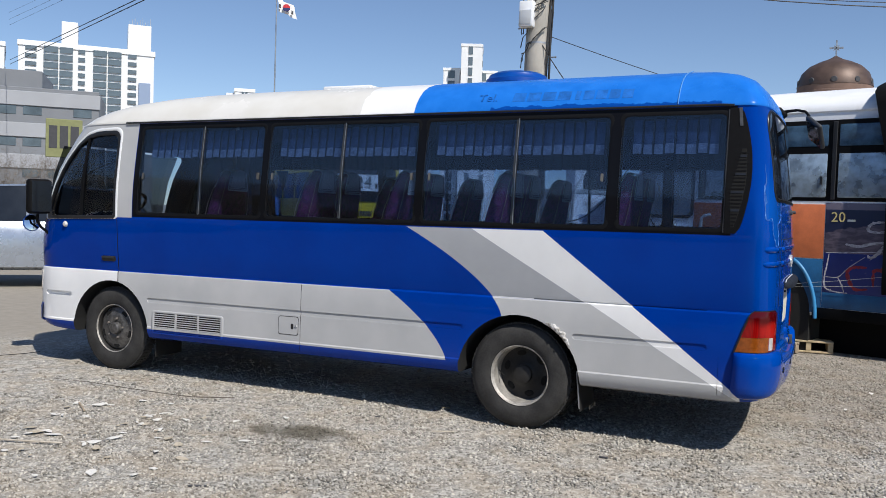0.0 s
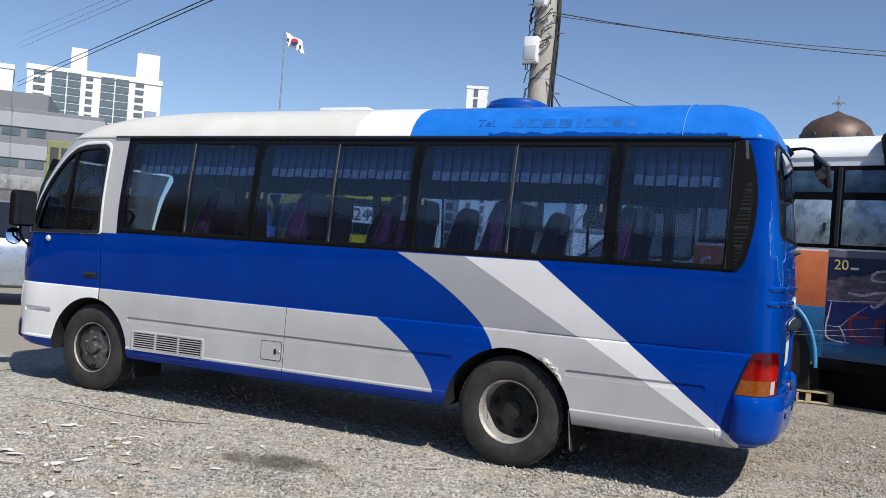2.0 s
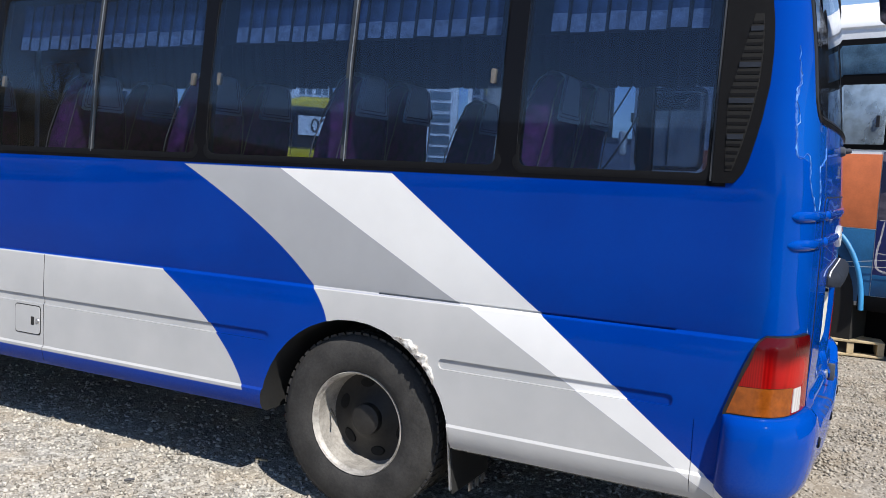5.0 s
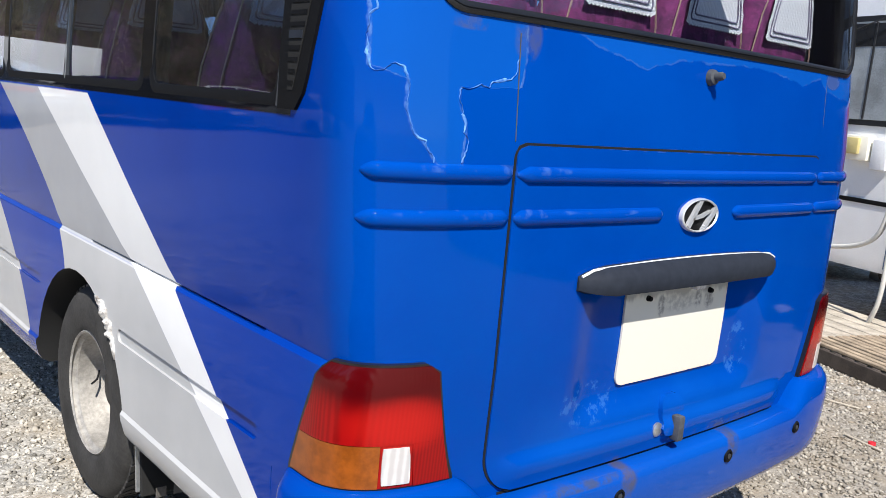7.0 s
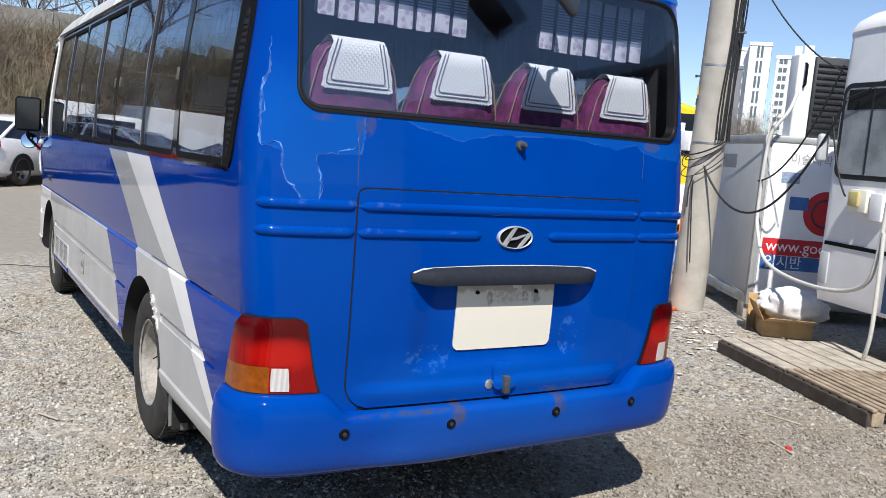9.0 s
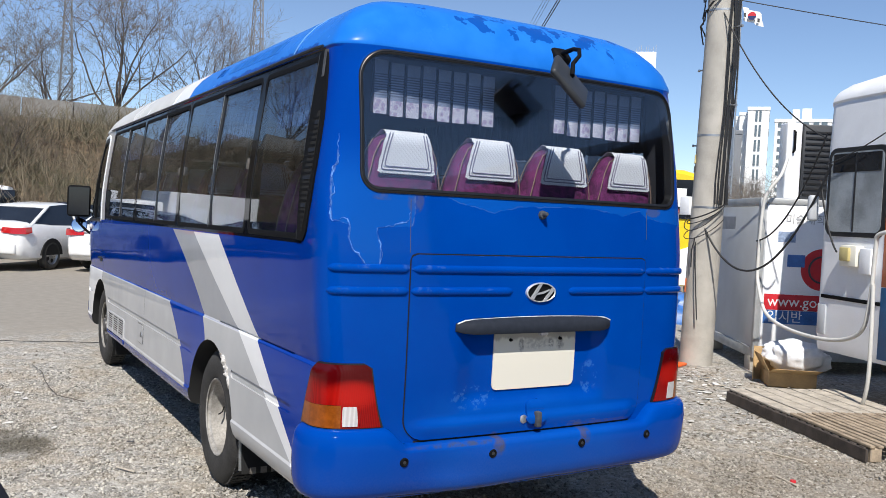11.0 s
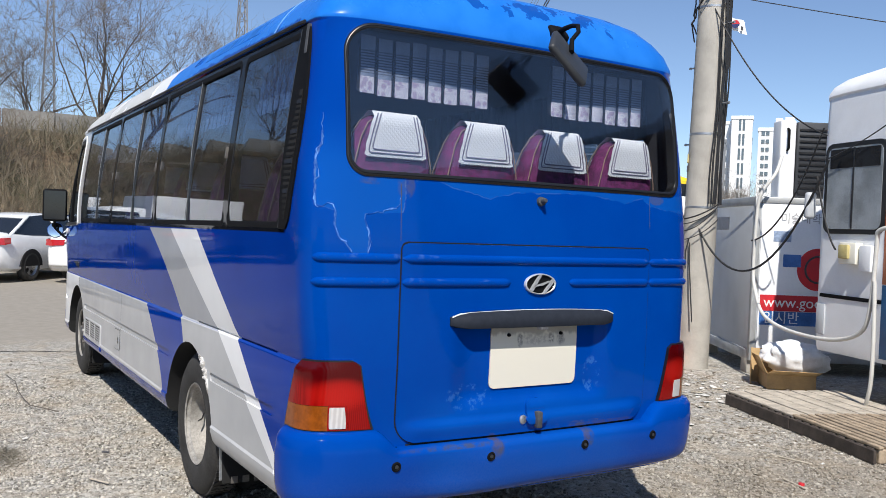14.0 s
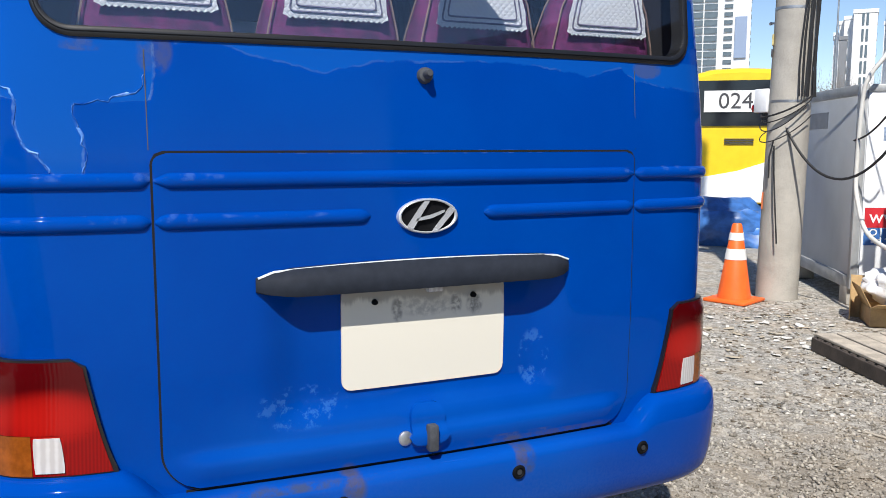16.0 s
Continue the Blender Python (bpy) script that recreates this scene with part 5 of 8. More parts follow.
def wheel(name, x, y, front, flip, z=0.383, label=""):
    m = Matrix.Translation((x, y, z)) @ (pose(0, 0, 0, 0, 0, 180) if flip else Matrix())
    w = part(name, TYRE, bus, label, m @ pose(0, 0, 0, 0, 17, 0))
    part("tread", TREAD, w)
    part("rim", FRONT_DISH if front else OUT_DISH, w, "bent steel rim" if not front else "")
    part("wheel_disc", FRONT_DISC if front else REAR_DISC, w)
    holes = 5 if front else 6
    for k in range(holes):
        a = 2 * math.pi * k / holes
        r, d = (0.163, -0.0495) if front else (0.152, 0.056)
        part("hand_hole", HOLE, w, "", Matrix.Translation((r * math.cos(a), d, r * math.sin(a))) @ Matrix.Rotation(-a, 4, "Y") @ Matrix.Diagonal((0.70, 1, 1.35, 1) if front else (0.75, 1, 1.25, 1)))
        if front:
            a += 0.4
            part("wheel_nut", NUT, w, "", Matrix.Translation((0.092 * math.cos(a), -0.064, 0.092 * math.sin(a))))
    if not front:
        part("valve", tube("valve", [(-0.19, 0.02, -0.05), (-0.15, 0.0, -0.06), (-0.12, -0.03, -0.055)], 0.004, m_rubber, 6), w)


wheel("rear_wheel", -0.045, 0.116, False, False, label="dusty rear wheel with a deep dished steel rim")
wheel("rear_wheel", -0.045, 0.345, False, False)
wheel("rear_wheel", -0.045, 2 * MID - 0.125, False, True)
wheel("rear_wheel", -0.045, 2 * MID - 0.345, False, True)
wheel("front_wheel", -4.07, 0.122, True, False, label="front wheel with a worn steel disc and hub")
wheel("front_wheel", -4.07, 2 * MID - 0.130, True, True)
part("axle", lathe("axle", [(0, 0.2), (0.07, 0.2), (0.07, 0.85), (0.18, 0.95), (0.18, 1.1), (0.07, 1.2), (0.07, 1.85), (0, 1.85)], m_under, "y", 20), bus, "", pose(-0.045, 0, 0.383))
part("axle", lathe("axle", [(0, 0.2), (0.05, 0.2), (0.05, 1.85), (0, 1.85)], m_under, "y", 16), bus, "", pose(-4.07, 0, 0.37))

# torn edge of the rear arch
def torn_edge():
    V, F = [], []
    n = 36
    for i in range(n + 1):
        f = i / n
        a = radians(66 - 32 * f)
        fat = math.sin(math.pi * f) ** 0.6
        for k in range(6):
            g = k / 5
            r = 0.985 + 0.095 * g * fat * (1 + 0.6 * noise.noise((f * 9, 3.1, k * 0.2))) + 0.008 * noise.noise((f * 26, k * 1.3, 0))
            y = -0.015 - 0.020 * fat * math.sin(math.pi * g) * (0.6 + 0.8 * noise.noise((f * 14, g * 3, 7)))
            cx = -0.05 + 0.475 * r * math.cos(a)
            V.append(Vector((cx, y if 0 < k < 5 else -0.008, 0.36 + 0.475 * r * math.sin(a) + RISE * cx)))
    for i in range(n):
        for k in range(5):
            q = i * 6 + k
            F.append((q, q + 1, q + 7, q + 6))
    return mesh_of("torn_arch_edge", V, F, m_torn, smooth=30)


part("torn_arch_edge", torn_edge(), bus, "torn and crumpled filler on the wheel arch")

# flaps, grille, fuel flap, handle, lamps, mirror
fl = part("mud_flap", box("mud_flap", (0.40, 0.05, 0.13), (0.412, 0.40, 0.42), m_under, 0.004, 1, Matrix.Translation((0.03, 0, 0)) @ pose(0, 0, 0, 0, -6, 0)), bus, "black rubber mud flap with worn lettering")
for k in range(3):
    part("lettering_bar", box("lettering_bar", (0.4815, 0.075 + 0.06 * k, 0.19), (0.4835, 0.110 + 0.06 * k, 0.225), m_hub, 0.0005, 1), fl)
part("mud_flap_edge", box("mud_flap_edge", (0.40, 0.035, 0.15), (0.408, 0.05, 0.42), m_alu, 0.002, 1, Matrix.Translation((0.03, 0, 0)) @ pose(0, 0, 0, 0, -6, 0)), fl)
part("mud_flap", box("mud_flap", (-3.585, 0.06, 0.16), (-3.573, 0.40, 0.40), m_under, 0.004, 1), bus)

grille = part("air_grille", ring_mesh("air_grille", flank, rounded(-3.555, 0.408, -2.745, 0.628, 0.03), rounded(-3.525, 0.432, -2.775, 0.606, 0.012), 0.008, 0.02, livery), bus, "louvred air intake grille in the side panel")
# black backing paints the shade between the slats
part("grille_back", slab("grille_back", flank, [(0.425, -3.53, -2.77), (0.5, -3.53, -2.77), (0.61, -3.53, -2.77)], 2, 0.0015, 0.01, m_void), grille)
for k in range(9):
    b = 0.440 + 0.0192 * k
    part("slat", slab("slat", flank, [(b - 0.0036, -3.53, -2.77), (b, -3.53, -2.77), (b + 0.0036, -3.53, -2.77)], 6, 0.008, 0.006, livery), grille)
for x in (-3.275, -3.02):
    part("grille_bar", slab("grille_bar", flank, [(0.43, x - 0.009, x + 0.009), (0.52, x - 0.009, x + 0.009), (0.61, x - 0.009, x + 0.009)], 1, 0.009, 0.009, livery), grille)

part("fuel_flap_gap", slab("fuel_flap_gap", flank, fill_rows(-2.168, -1.968, 0.525, 0.680, 0.02), 2, 0.0014, 0.01, m_rubber), bus)
ff2 = part("fuel_flap", slab("fuel_flap", flank, fill_rows(-2.163, -1.973, 0.530, 0.675, 0.018), 2, 0.004, 0.008, livery), bus, "silver fuel flap with a lock")
part("flap_recess", slab("flap_recess", flank, fill_rows(-2.040, -2.015, 0.575, 0.620, 0.006), 1, 0.005, 0.006, m_rubber), ff2)
part("flap_lock", lathe("flap_lock", [(0, -0.009), (0.010, -0.009), (0.014, -0.004), (0.014, 0.006)], m_alu, "y", 16), ff2, "", Matrix.Translation(flank(-1.99, 0.60, 0.0)))

dh = part("door_handle", slab("door_handle", flank, fill_rows(-4.185, -4.01, 1.045, 1.095, 0.02), 5, 0.003, 0.01, m_rubber), bus, "black door handle")
part("handle_grip", slab("handle_grip", flank, fill_rows(-4.175, -4.03, 1.075, 1.092, 0.006), 5, 0.018, 0.014, m_greyplastic), dh)
part("side_marker", lathe("side_marker", [(0, -0.022), (0.018, -0.018), (0.028, -0.006), (0.030, 0.006)], m_clear, "y", 20), bus, "small side marker lamp", Matrix.Translation(flank(-4.64, 1.375, 0.0)))

# front mirrors
mr = part("wing_mirror", tube("wing_mirror", [flank(-4.92, 1.28, -0.01), (-4.94, -0.06, 1.30), (-4.92, -0.12, 1.36), (-4.90, -0.13, 1.46)], 0.013, m_black, 8), bus, "black wing mirror on a tube arm")
part("mirror_head", box("mirror_head", (-0.05, -0.115, -0.165), (0.045, 0.115, 0.165), m_black, 0.035, 4, Matrix.Translation((-4.89, -0.128, 1.592)) @ pose(0, 0, 0, 0, 0, -8)), mr)
part("mirror_face", box("mirror_face", (0.046, -0.10, -0.145), (0.049, 0.10, 0.145), m_darkglass2, 0.001, 1, Matrix.Translation((-4.89, -0.128, 1.592)) @ pose(0, 0, 0, 0, 0, -8)), mr)
part("round_mirror", lathe("round_mirror", [(0, 0.045), (0.05, 0.035), (0.078, 0.012), (0.082, 0.0), (0.078, -0.012), (0.074, -0.013), (0.0, -0.016)], [m_blue, m_mirror], "x", 24, index=[0, 0, 0, 0, 0, 1]), bus, "round convex mirror", Matrix.Translation((-5.02, -0.10, 1.335)) @ pose(0, 0, 0, 0, 10, 160))
part("front_bumper", mesh_of("front_bumper", [flank(x, b, o) for b, o in ((0.36, -0.02), (0.37, 0.02), (0.44, 0.024), (0.56, 0.020), (0.60, 0.0)) for x in np.linspace(-5.225, -4.985, 8)],
                                [(j * 8 + k, j * 8 + k + 1, j * 8 + k + 9, j * 8 + k + 8) for j in range(4) for k in range(7)], m_bumperblue, smooth=50), bus, "blue front bumper corner")
part("head_lamp", slab("head_lamp", flank, fill_rows(-5.23, -5.03, 0.72, 0.92, 0.03), 8, 0.006, 0.02, m_clear), bus, "head lamp wrapping the front corner")

# roof fittings
part("roof_vent", lathe("roof_vent", [(0, 0.085), (0.10, 0.082), (0.19, 0.068), (0.24, 0.045), (0.255, 0.015), (0.27, 0.005), (0.275, -0.03)], m_blue, n=40), bus, "domed roof ventilator", pose(-0.50, 1.0, 2.69))
part("roof_hatch", box("roof_hatch", (-2.2, 0.60, 2.60), (-1.7, 1.40, 2.652), m_frame, 0.02, 3), bus, "white roof hatch")
seam_pts = [side_point(1.015, b, 0.004) for b in (2.335, 2.38, 2.43, 2.48, 2.53, 2.57, 2.60)]
part("roof_seam", tube("roof_seam", seam_pts + [Vector((1.015, 0.6, 2.655))], 0.004, m_seamblue, 6), bus, "pale sealed roof joint")
part("roof_gutter", tube("roof_gutter", [side_point(x, 2.322, 0.004) for x in np.linspace(-3.95, 1.30, 40)] + [flank(1.38, 2.318, 0.004)], 0.008, m_rubber, 6), bus)
part("gutter_end", slab("gutter_end", flank, [(b, 1.408 + 0.10 * (2.33 - b), 1.428 + 0.10 * (2.33 - b)) for b in (2.18, 2.22, 2.26, 2.30)], 2, 0.012, 0.012, m_seamgrime), bus, "dull metal end of the roof gutter")
# faded lettering on the roof edge, as plain bars
for x0, x1 in [(-0.19 + 0.115 * k, -0.095 + 0.115 * k) for k in range(4)] + [(0.285, 0.32)] + [(0.345 + 0.093 * k, 0.42 + 0.093 * k) for k in range(4)]:
    part("lettering_bar", slab("lettering_bar", flank, [(2.395, x0, x1), (2.43, x0, x1), (2.465, x0, x1)], 6, 0.0015, 0.004, m_faded), bus, "faded dark blue lettering as a plain bar")

# seats
def seat_depth(h):
    return 0.078 - 0.036 * max(0, (h - 0.45) / 0.24)


def seat_parts():
    back = bmesh.new()
    # a padded back with a rounded head, seen from behind and in front
    prof = [(0.0, 0.215), (0.18, 0.225), (0.36, 0.215), (0.50, 0.190), (0.60, 0.165), (0.66, 0.135), (0.69, 0.085)]
    rows = []
    for h, w in prof:
        d = seat_depth(h)
        row = []
        for k in range(16):
            a = 2 * math.pi * k / 16
            c, s = math.cos(a), math.sin(a)
            row.append(back.verts.new((d * math.copysign(abs(c) ** 0.6, c), w * math.copysign(abs(s) ** 0.45, s), h)))
        rows.append(row)
    for r0, r1 in zip(rows, rows[1:]):
        for k in range(16):
            back.faces.new((r0[k], r0[(k + 1) % 16], r1[(k + 1) % 16], r1[k]))
    back.faces.new(rows[0][::-1])
    back.faces.new(rows[-1])
    back = from_bm("backrest", back, m_plum, 50)
    cush = box("cushion", (-0.50, -0.215, -0.14), (-0.04, 0.215, 0.0), m_plum, 0.04, 3)
    V, F = [], []
    n = 36

    def width(h):
        return float(np.interp(h, (0.52, 0.61, 0.708), (0.148, 0.130, 0.104)))

    back_rows, front_rows = (0.525, 0.532, 0.55, 0.58, 0.61, 0.65, 0.688, 0.708), (0.708, 0.66, 0.60, 0.52)
    for i, h in enumerate(back_rows + front_rows):
        d = seat_depth(h)
        x = (0.024 if h > 0.70 else d + 0.012) if i < 8 else (-0.018 if h > 0.70 else -d - 0.010)
        wave = 0.0022 * (1 if i % 2 else -1)
        pinch = 0.012 if i == 0 else (0.003 if i == 1 else 0.0)
        for k in range(n + 1):
            u = 2 * k / n - 1
            V.append((x, (width(h) + wave - pinch) * u, h + (0.003 * math.cos(math.pi * k) if i == 0 else 0.0)))
    for i in range(len(back_rows) + len(front_rows) - 1):
        for k in range(n):
            a = i * (n + 1) + k
            F.append((a, a + 1, a + n + 2, a + n + 1))
    lace = mesh_of("headrest_cover", V, F, m_lace, smooth=50)
    trim = []
    for inset in (0.016, 0.030):
        low = 0.525 + inset
        down = [(h, width(h) - inset) for h in np.linspace(0.700, low + 0.012, 7)]
        turn = [(low + 0.003, width(low) - inset - 0.004), (low, width(low) - inset - 0.012)]
        half = [(seat_depth(h) + 0.0135, w, float(h)) for h, w in down + turn]
        trim.append(tube_data(half + [(x, -y, z) for x, y, z in half[::-1]], 0.0026, 4))
    edge = []
    for dx in (-0.9, 0.9):
        run = [(dx * seat_depth(h), w * 0.93, h) for h, w in prof]
        edge.append(tube_data(run + [(x, -y, z) for x, y, z in run[::-1]], 0.0028, 5))
    return back, cush, lace, joined("cover_trim", trim, m_lacetrim, 40), joined("piping", edge, m_piping, 40)


m_pennant = surface("blue_pennant_cloth", (0.02, 0.14, 0.46), 0.8)
m_piping = surface("pale_piping", (0.33, 0.22, 0.17), 0.7, var=0.2)
BACK, CUSH, LACE, TRIM, PIPING = seat_parts()


def seat(x, y, z=1.30, tilt=10, shell=False):
    s = part("seat", CUSH, bus, "plum patterned seat with a white lace cover", pose(x, y, z))
    t = pose(0, 0, 0, 0, tilt, 0)
    bk = part("backrest", BACK, s, "", t)
    part("headrest_cover", LACE, s, "white quilted lace cover", t)
    part("cover_trim", TRIM, s, "", t)
    part("piping", PIPING, s, "", t)
    part("seat_base", SEATBASE, s)


SEATBASE = box("seat_base", (-0.42, -0.17, -0.46), (-0.08, 0.17, -0.13), m_seatshell, 0.02, 2)
for y in (0.395, 0.845, 1.275, 1.70):
    seat(1.36, y, 1.29, 9)
for x in (0.52, -0.42, -1.30, -2.15, -3.18):
    for y in (0.36, 0.78) if x > -3 else (0.45,):
        seat(x, y, 1.20, 12)
    if -2.5 < x < 0.4:
        seat(x, 1.66, 1.20, 12)

# curtains over the windows
def valance(fn, u0, u1, n, mats, name="curtain", top=2.235):
    """Hanging pleats with a pale hem, the shade between them painted as dark strips."""
    V, F, I = [], [], []
    w = (u1 - u0) / n
    for k in range(n):
        c = u0 + w * (k + 0.5)
        base = len(V)
        for b, f in ((top, 0.96), (2.16, 0.92), (2.10, 0.90), (2.062, 0.90), (2.058, 0.92), (2.022, 0.94), (2.012, 0.90)):
            for q in (-1 / f, -0.86, 0.86, 1 / f):
                drop = 0.010 * (abs(q) < 0.9) * (b < 2.05) + 0.008 * (abs(q) < 0.9) * (2.05 < b < 2.07)
                V.append(fn(c + q * w * 0.5 * f, b + (0.006 if k % 3 == 0 else 0.0) - drop * (-1 if b > 2.05 else 1), -0.075 + (0.010 if abs(q) < 0.9 else -0.004)))
        for j in range(6):
            for q in range(3):
                a = base + j * 4 + q
                F.append((a, a + 1, a + 5, a + 4))
                # outer columns take the near-black cloth that stands for fold shade
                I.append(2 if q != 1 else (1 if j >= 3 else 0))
    return mesh_of(name, V, F, mats, I, 60)


def rear_hang(y, b, off=0.0):
    """A rail that hangs well inside the rear window."""
    return Vector((1.49 + (off + 0.075), y, b + 0.045))


for fn in (flank, far_flank):
    for x0, x1 in SIDE_WINDOWS:
        # far curtains wholly in shadow cloth: the dim cabin is put into colour
        part("curtain", valance(fn, x0 + (0.06 if fn is flank else -0.06), x1 - (0.05 if fn is flank else -0.06), max(5, round((x1 - x0) / 0.083)), [m_sidenet, m_sidehem, m_curtainshadow] if fn is flank else [m_curtainshadow, m_curtainshadow, m_curtainshadow], top=2.235 if fn is flank else 2.31), bus, "short pleated window curtain")
part("curtain", valance(rear_hang, 0.22, 0.86, 8, [m_curtain, m_tassel, m_curtainshadow]), bus, "short pleated window curtain")
part("curtain", valance(rear_hang, 1.20, 1.78, 7, [m_curtain, m_tassel, m_curtainshadow]), bus, "short pleated window curtain")

part("pennant", mesh_of("pennant", [far_flank(x, b, -0.05 - o) for o in (0, 0.004) for x, b in ((-3.665, 1.995), (-3.505, 1.995), (-3.57, 1.785))], [(0, 1, 2), (5, 4, 3), (0, 3, 4, 1), (1, 4, 5, 2), (2, 5, 3, 0)], m_pennant), bus, "small blue pennant hanging in the window")

# steering wheel and dash
st = part("steering_wheel", mesh_of("steering_wheel", *tube_data([(0.21 * math.cos(a), 0.21 * math.sin(a), 0) for a in np.linspace(0, 2 * math.pi, 29)], 0.014, 8), m_black, smooth=60), bus, "black steering wheel", pose(-4.42, 0.50, 1.52, 0, -38, 0))
part("wheel_spoke", box("wheel_spoke", (-0.2, -0.02, -0.02), (0.2, 0.02, 0.005), m_black, 0.006), st)
part("dashboard", box("dashboard", (-4.95, 0.18, 0.95), (-4.58, 1.85, 1.38), m_seatshell, 0.06, 3), bus, "dark dashboard")
part("grab_rail", tube("grab_rail", [(-3.72, 1.30, 0.95), (-3.72, 1.30, 2.05), (-3.70, 1.32, 2.45)], 0.016, m_alu, 8), bus)


# ---- surroundings ----
def frame_at(x, y, z, yaw):
    return pose(x, y, z, 0, 0, yaw)


def from_eye(az, dist, eye=(2.1, -5.85)):
    a = radians(az)
    return eye[0] + dist * math.cos(a), eye[1] + dist * math.sin(a)


def text_mesh(name, words, size, mat, depth=0.002):
    c = bpy.data.curves.new(name, "FONT")
    c.body, c.size, c.extrude, c.align_x, c.align_y = words, size, depth, "CENTER", "CENTER"
    c.resolution_u = 3
    ob = bpy.data.objects.new(name, c)
    me = bpy.data.meshes.new_from_object(ob)
    bpy.data.objects.remove(ob)
    bpy.data.curves.remove(c)
    me.materials.clear()
    me.materials.append(mat)
    return me


FACE_Y = pose(0, 0, 0, 90, 0, 0)  # writing on a wall that faces -y

# first word of the roof lettering; the number after it stays plain
slope = math.degrees(math.atan2(0.048, 0.06))
part("lettering", text_mesh("lettering", "Tel.", 0.105, m_faded), bus, "faded dark blue lettering", Matrix.Translation(side_point(-0.385, 2.43, 0.004)) @ pose(0, 0, 0, -slope, 0, 0) @ FACE_Y)

def flowing(pts, n=6):
    """A smooth run through points."""
    p = [Vector(q) for q in pts]
    out = []
    for i in range(len(p) - 1):
        a, b, c, d = p[max(i - 1, 0)], p[i], p[i + 1], p[min(i + 2, len(p) - 1)]
        for k in range(n):
            t = k / n
            out.append(0.5 * (2 * b + (c - a) * t + (2 * a - 5 * b + 4 * c - d) * t * t + (3 * b - a - 3 * c + d) * t ** 3))
    return out + [p[-1]]


# city bus behind: white end, orange block, blue printed side, part under a black tarpaulin
cb = thing("city_bus", "old white, orange and blue city bus with printed advertising, parked behind", "bus", frame_at(2.03, 5.45, 0, -16.7))


def city_body():
    prof = [(0.02, 0.46), (0.0, 0.55), (0.0, 1.80), (0.015, 2.50), (0.025, 2.80), (0.03, 2.93), (0.015, 2.95), (0.02, 2.99), (0.07, 3.06), (0.20, 3.14), (0.50, 3.25), (0.9, 3.33), (1.25, 3.36)]
    full = prof + [(2.5 - y, z) for y, z in prof[::-1][1:]]
    xs = [(-2.77, 0.05, 0.965), (-2.765, 0.025, 0.975), (-2.745, 0.008, 0.985), (-2.70, 0.002, 0.99), (-2.5, 0.0, 0.995), (-1.9, 0.0, 0.998), (-1, 0, 1), (1, 0, 1), (3, 0, 1), (6.6, 0, 1), (6.75, 0.08, 0.97)]
    V, F, I = [], [], []
    for x, ins, k in xs:
        for y, z in full:
            yy = 1.25 + (y - 1.25) * (1 - ins / 1.25)
            V.append((x, yy, z if z < 2.4 else 2.4 + (z - 2.4) * (k * 4 - 3)))
    m = len(full)
    for i in range(len(xs) - 1):
        for k in range(m - 1):
            a = i * m + k
            F.append((a, a + 1, a + m + 1, a + m))
    F += [tuple(range(m)), tuple((len(xs) - 1) * m + k for k in range(m - 1, -1, -1))]
    for i in range(len(xs) - 1):
        F.append((i * m, (i + 1) * m, (i + 1) * m + m - 1, i * m + m - 1))
    me = mesh_of("body", V, F, m_white)
    bm = bmesh.new()
    bm.from_mesh(me)
    bmesh.ops.recalc_face_normals(bm, faces=bm.faces)
    bm.to_mesh(me)
    bm.free()
    me.polygons.foreach_set("use_smooth", [True] * len(me.polygons))
    me.set_sharp_from_angle(angle=radians(35))
    return me


part("body", city_body(), cb, "white painted bus body with rust at the roof corner")


def plate_on(name, x0, x1, z0, z1, mat, host, y=-0.004, t=0.02, label="", bevel=0.003):
    return part(name, box(name, (x0, y, z0), (x1, y + t, z1), mat, bevel), host, label)


plate_on("orange_panel", -1.90, -0.20, 1.16, 1.82, m_orange, cb)
plate_on("blue_panel", -1.90, -0.20, 0.50, 1.155, m_bus2blue, cb, -0.003)
plate_on("printed_panel", -0.195, 6.6, 0.755, 1.84, m_print, cb, -0.006, 0.02, "dark printed advertising panel")
plate_on("blue_sill", -0.195, 6.6, 0.565, 0.755, m_bus2blue, cb, -0.008, 0.02)
plate_on("window_band", -1.85, 6.6, 1.86, 2.84, m_black, cb, 0.0 - 0.004, 0.05)
plate_on("trim_strip", -2.70, -1.90, 0.985, 1.02, m_black, cb, -0.012, 0.02)
# strip and plate in the tarpaulin's black stand for the dark under the bus
plate_on("sill_dark_strip", -0.30, 6.6, 0.43, 0.562, m_tarp_underbus, cb, -0.006, 0.02)
plate_on("under_bus_dark", -0.30, 6.6, 0.0, 0.47, m_tarp_underbus, cb, 0.30, 0.03, "black plate in place of the dark space under the bus")
for x in (-1.80, -0.98, -0.13, 0.60, 1.40, 2.2):
    w = part("window", box("window", (x + 0.05, -0.012, 1.90), (x + 0.78, 0.02, 2.44), m_foil, 0.02, 2), cb, "window lined with crumpled foil")
    part("transom", box("transom", (x + 0.05, -0.012, 2.52), (x + 0.78, 0.02, 2.79), m_transom, 0.02, 2), w)
    part("pillar_bar", box("pillar_bar", (x - 0.02, -0.02, 1.88), (x + 0.03, 0.01, 2.82), m_rubber, 0.006, 1), w)
    part("window_catch", box("window_catch", (x + 0.70, -0.024, 2.06), (x + 0.73, -0.01, 2.16), m_rubber, 0.003, 1), w)
ew = part("end_window", from_bm("end_window", prism(rounded(-2.70, 1.60, -1.90, 2.46, 0.10), "y", -0.014, 0.03), m_rubber), cb, "rounded window in a black rubber seal")
part("pane", from_bm("pane", prism(rounded(-2.655, 1.645, -1.945, 2.415, 0.07), "y", -0.02, -0.012), m_foilgrey), ew)
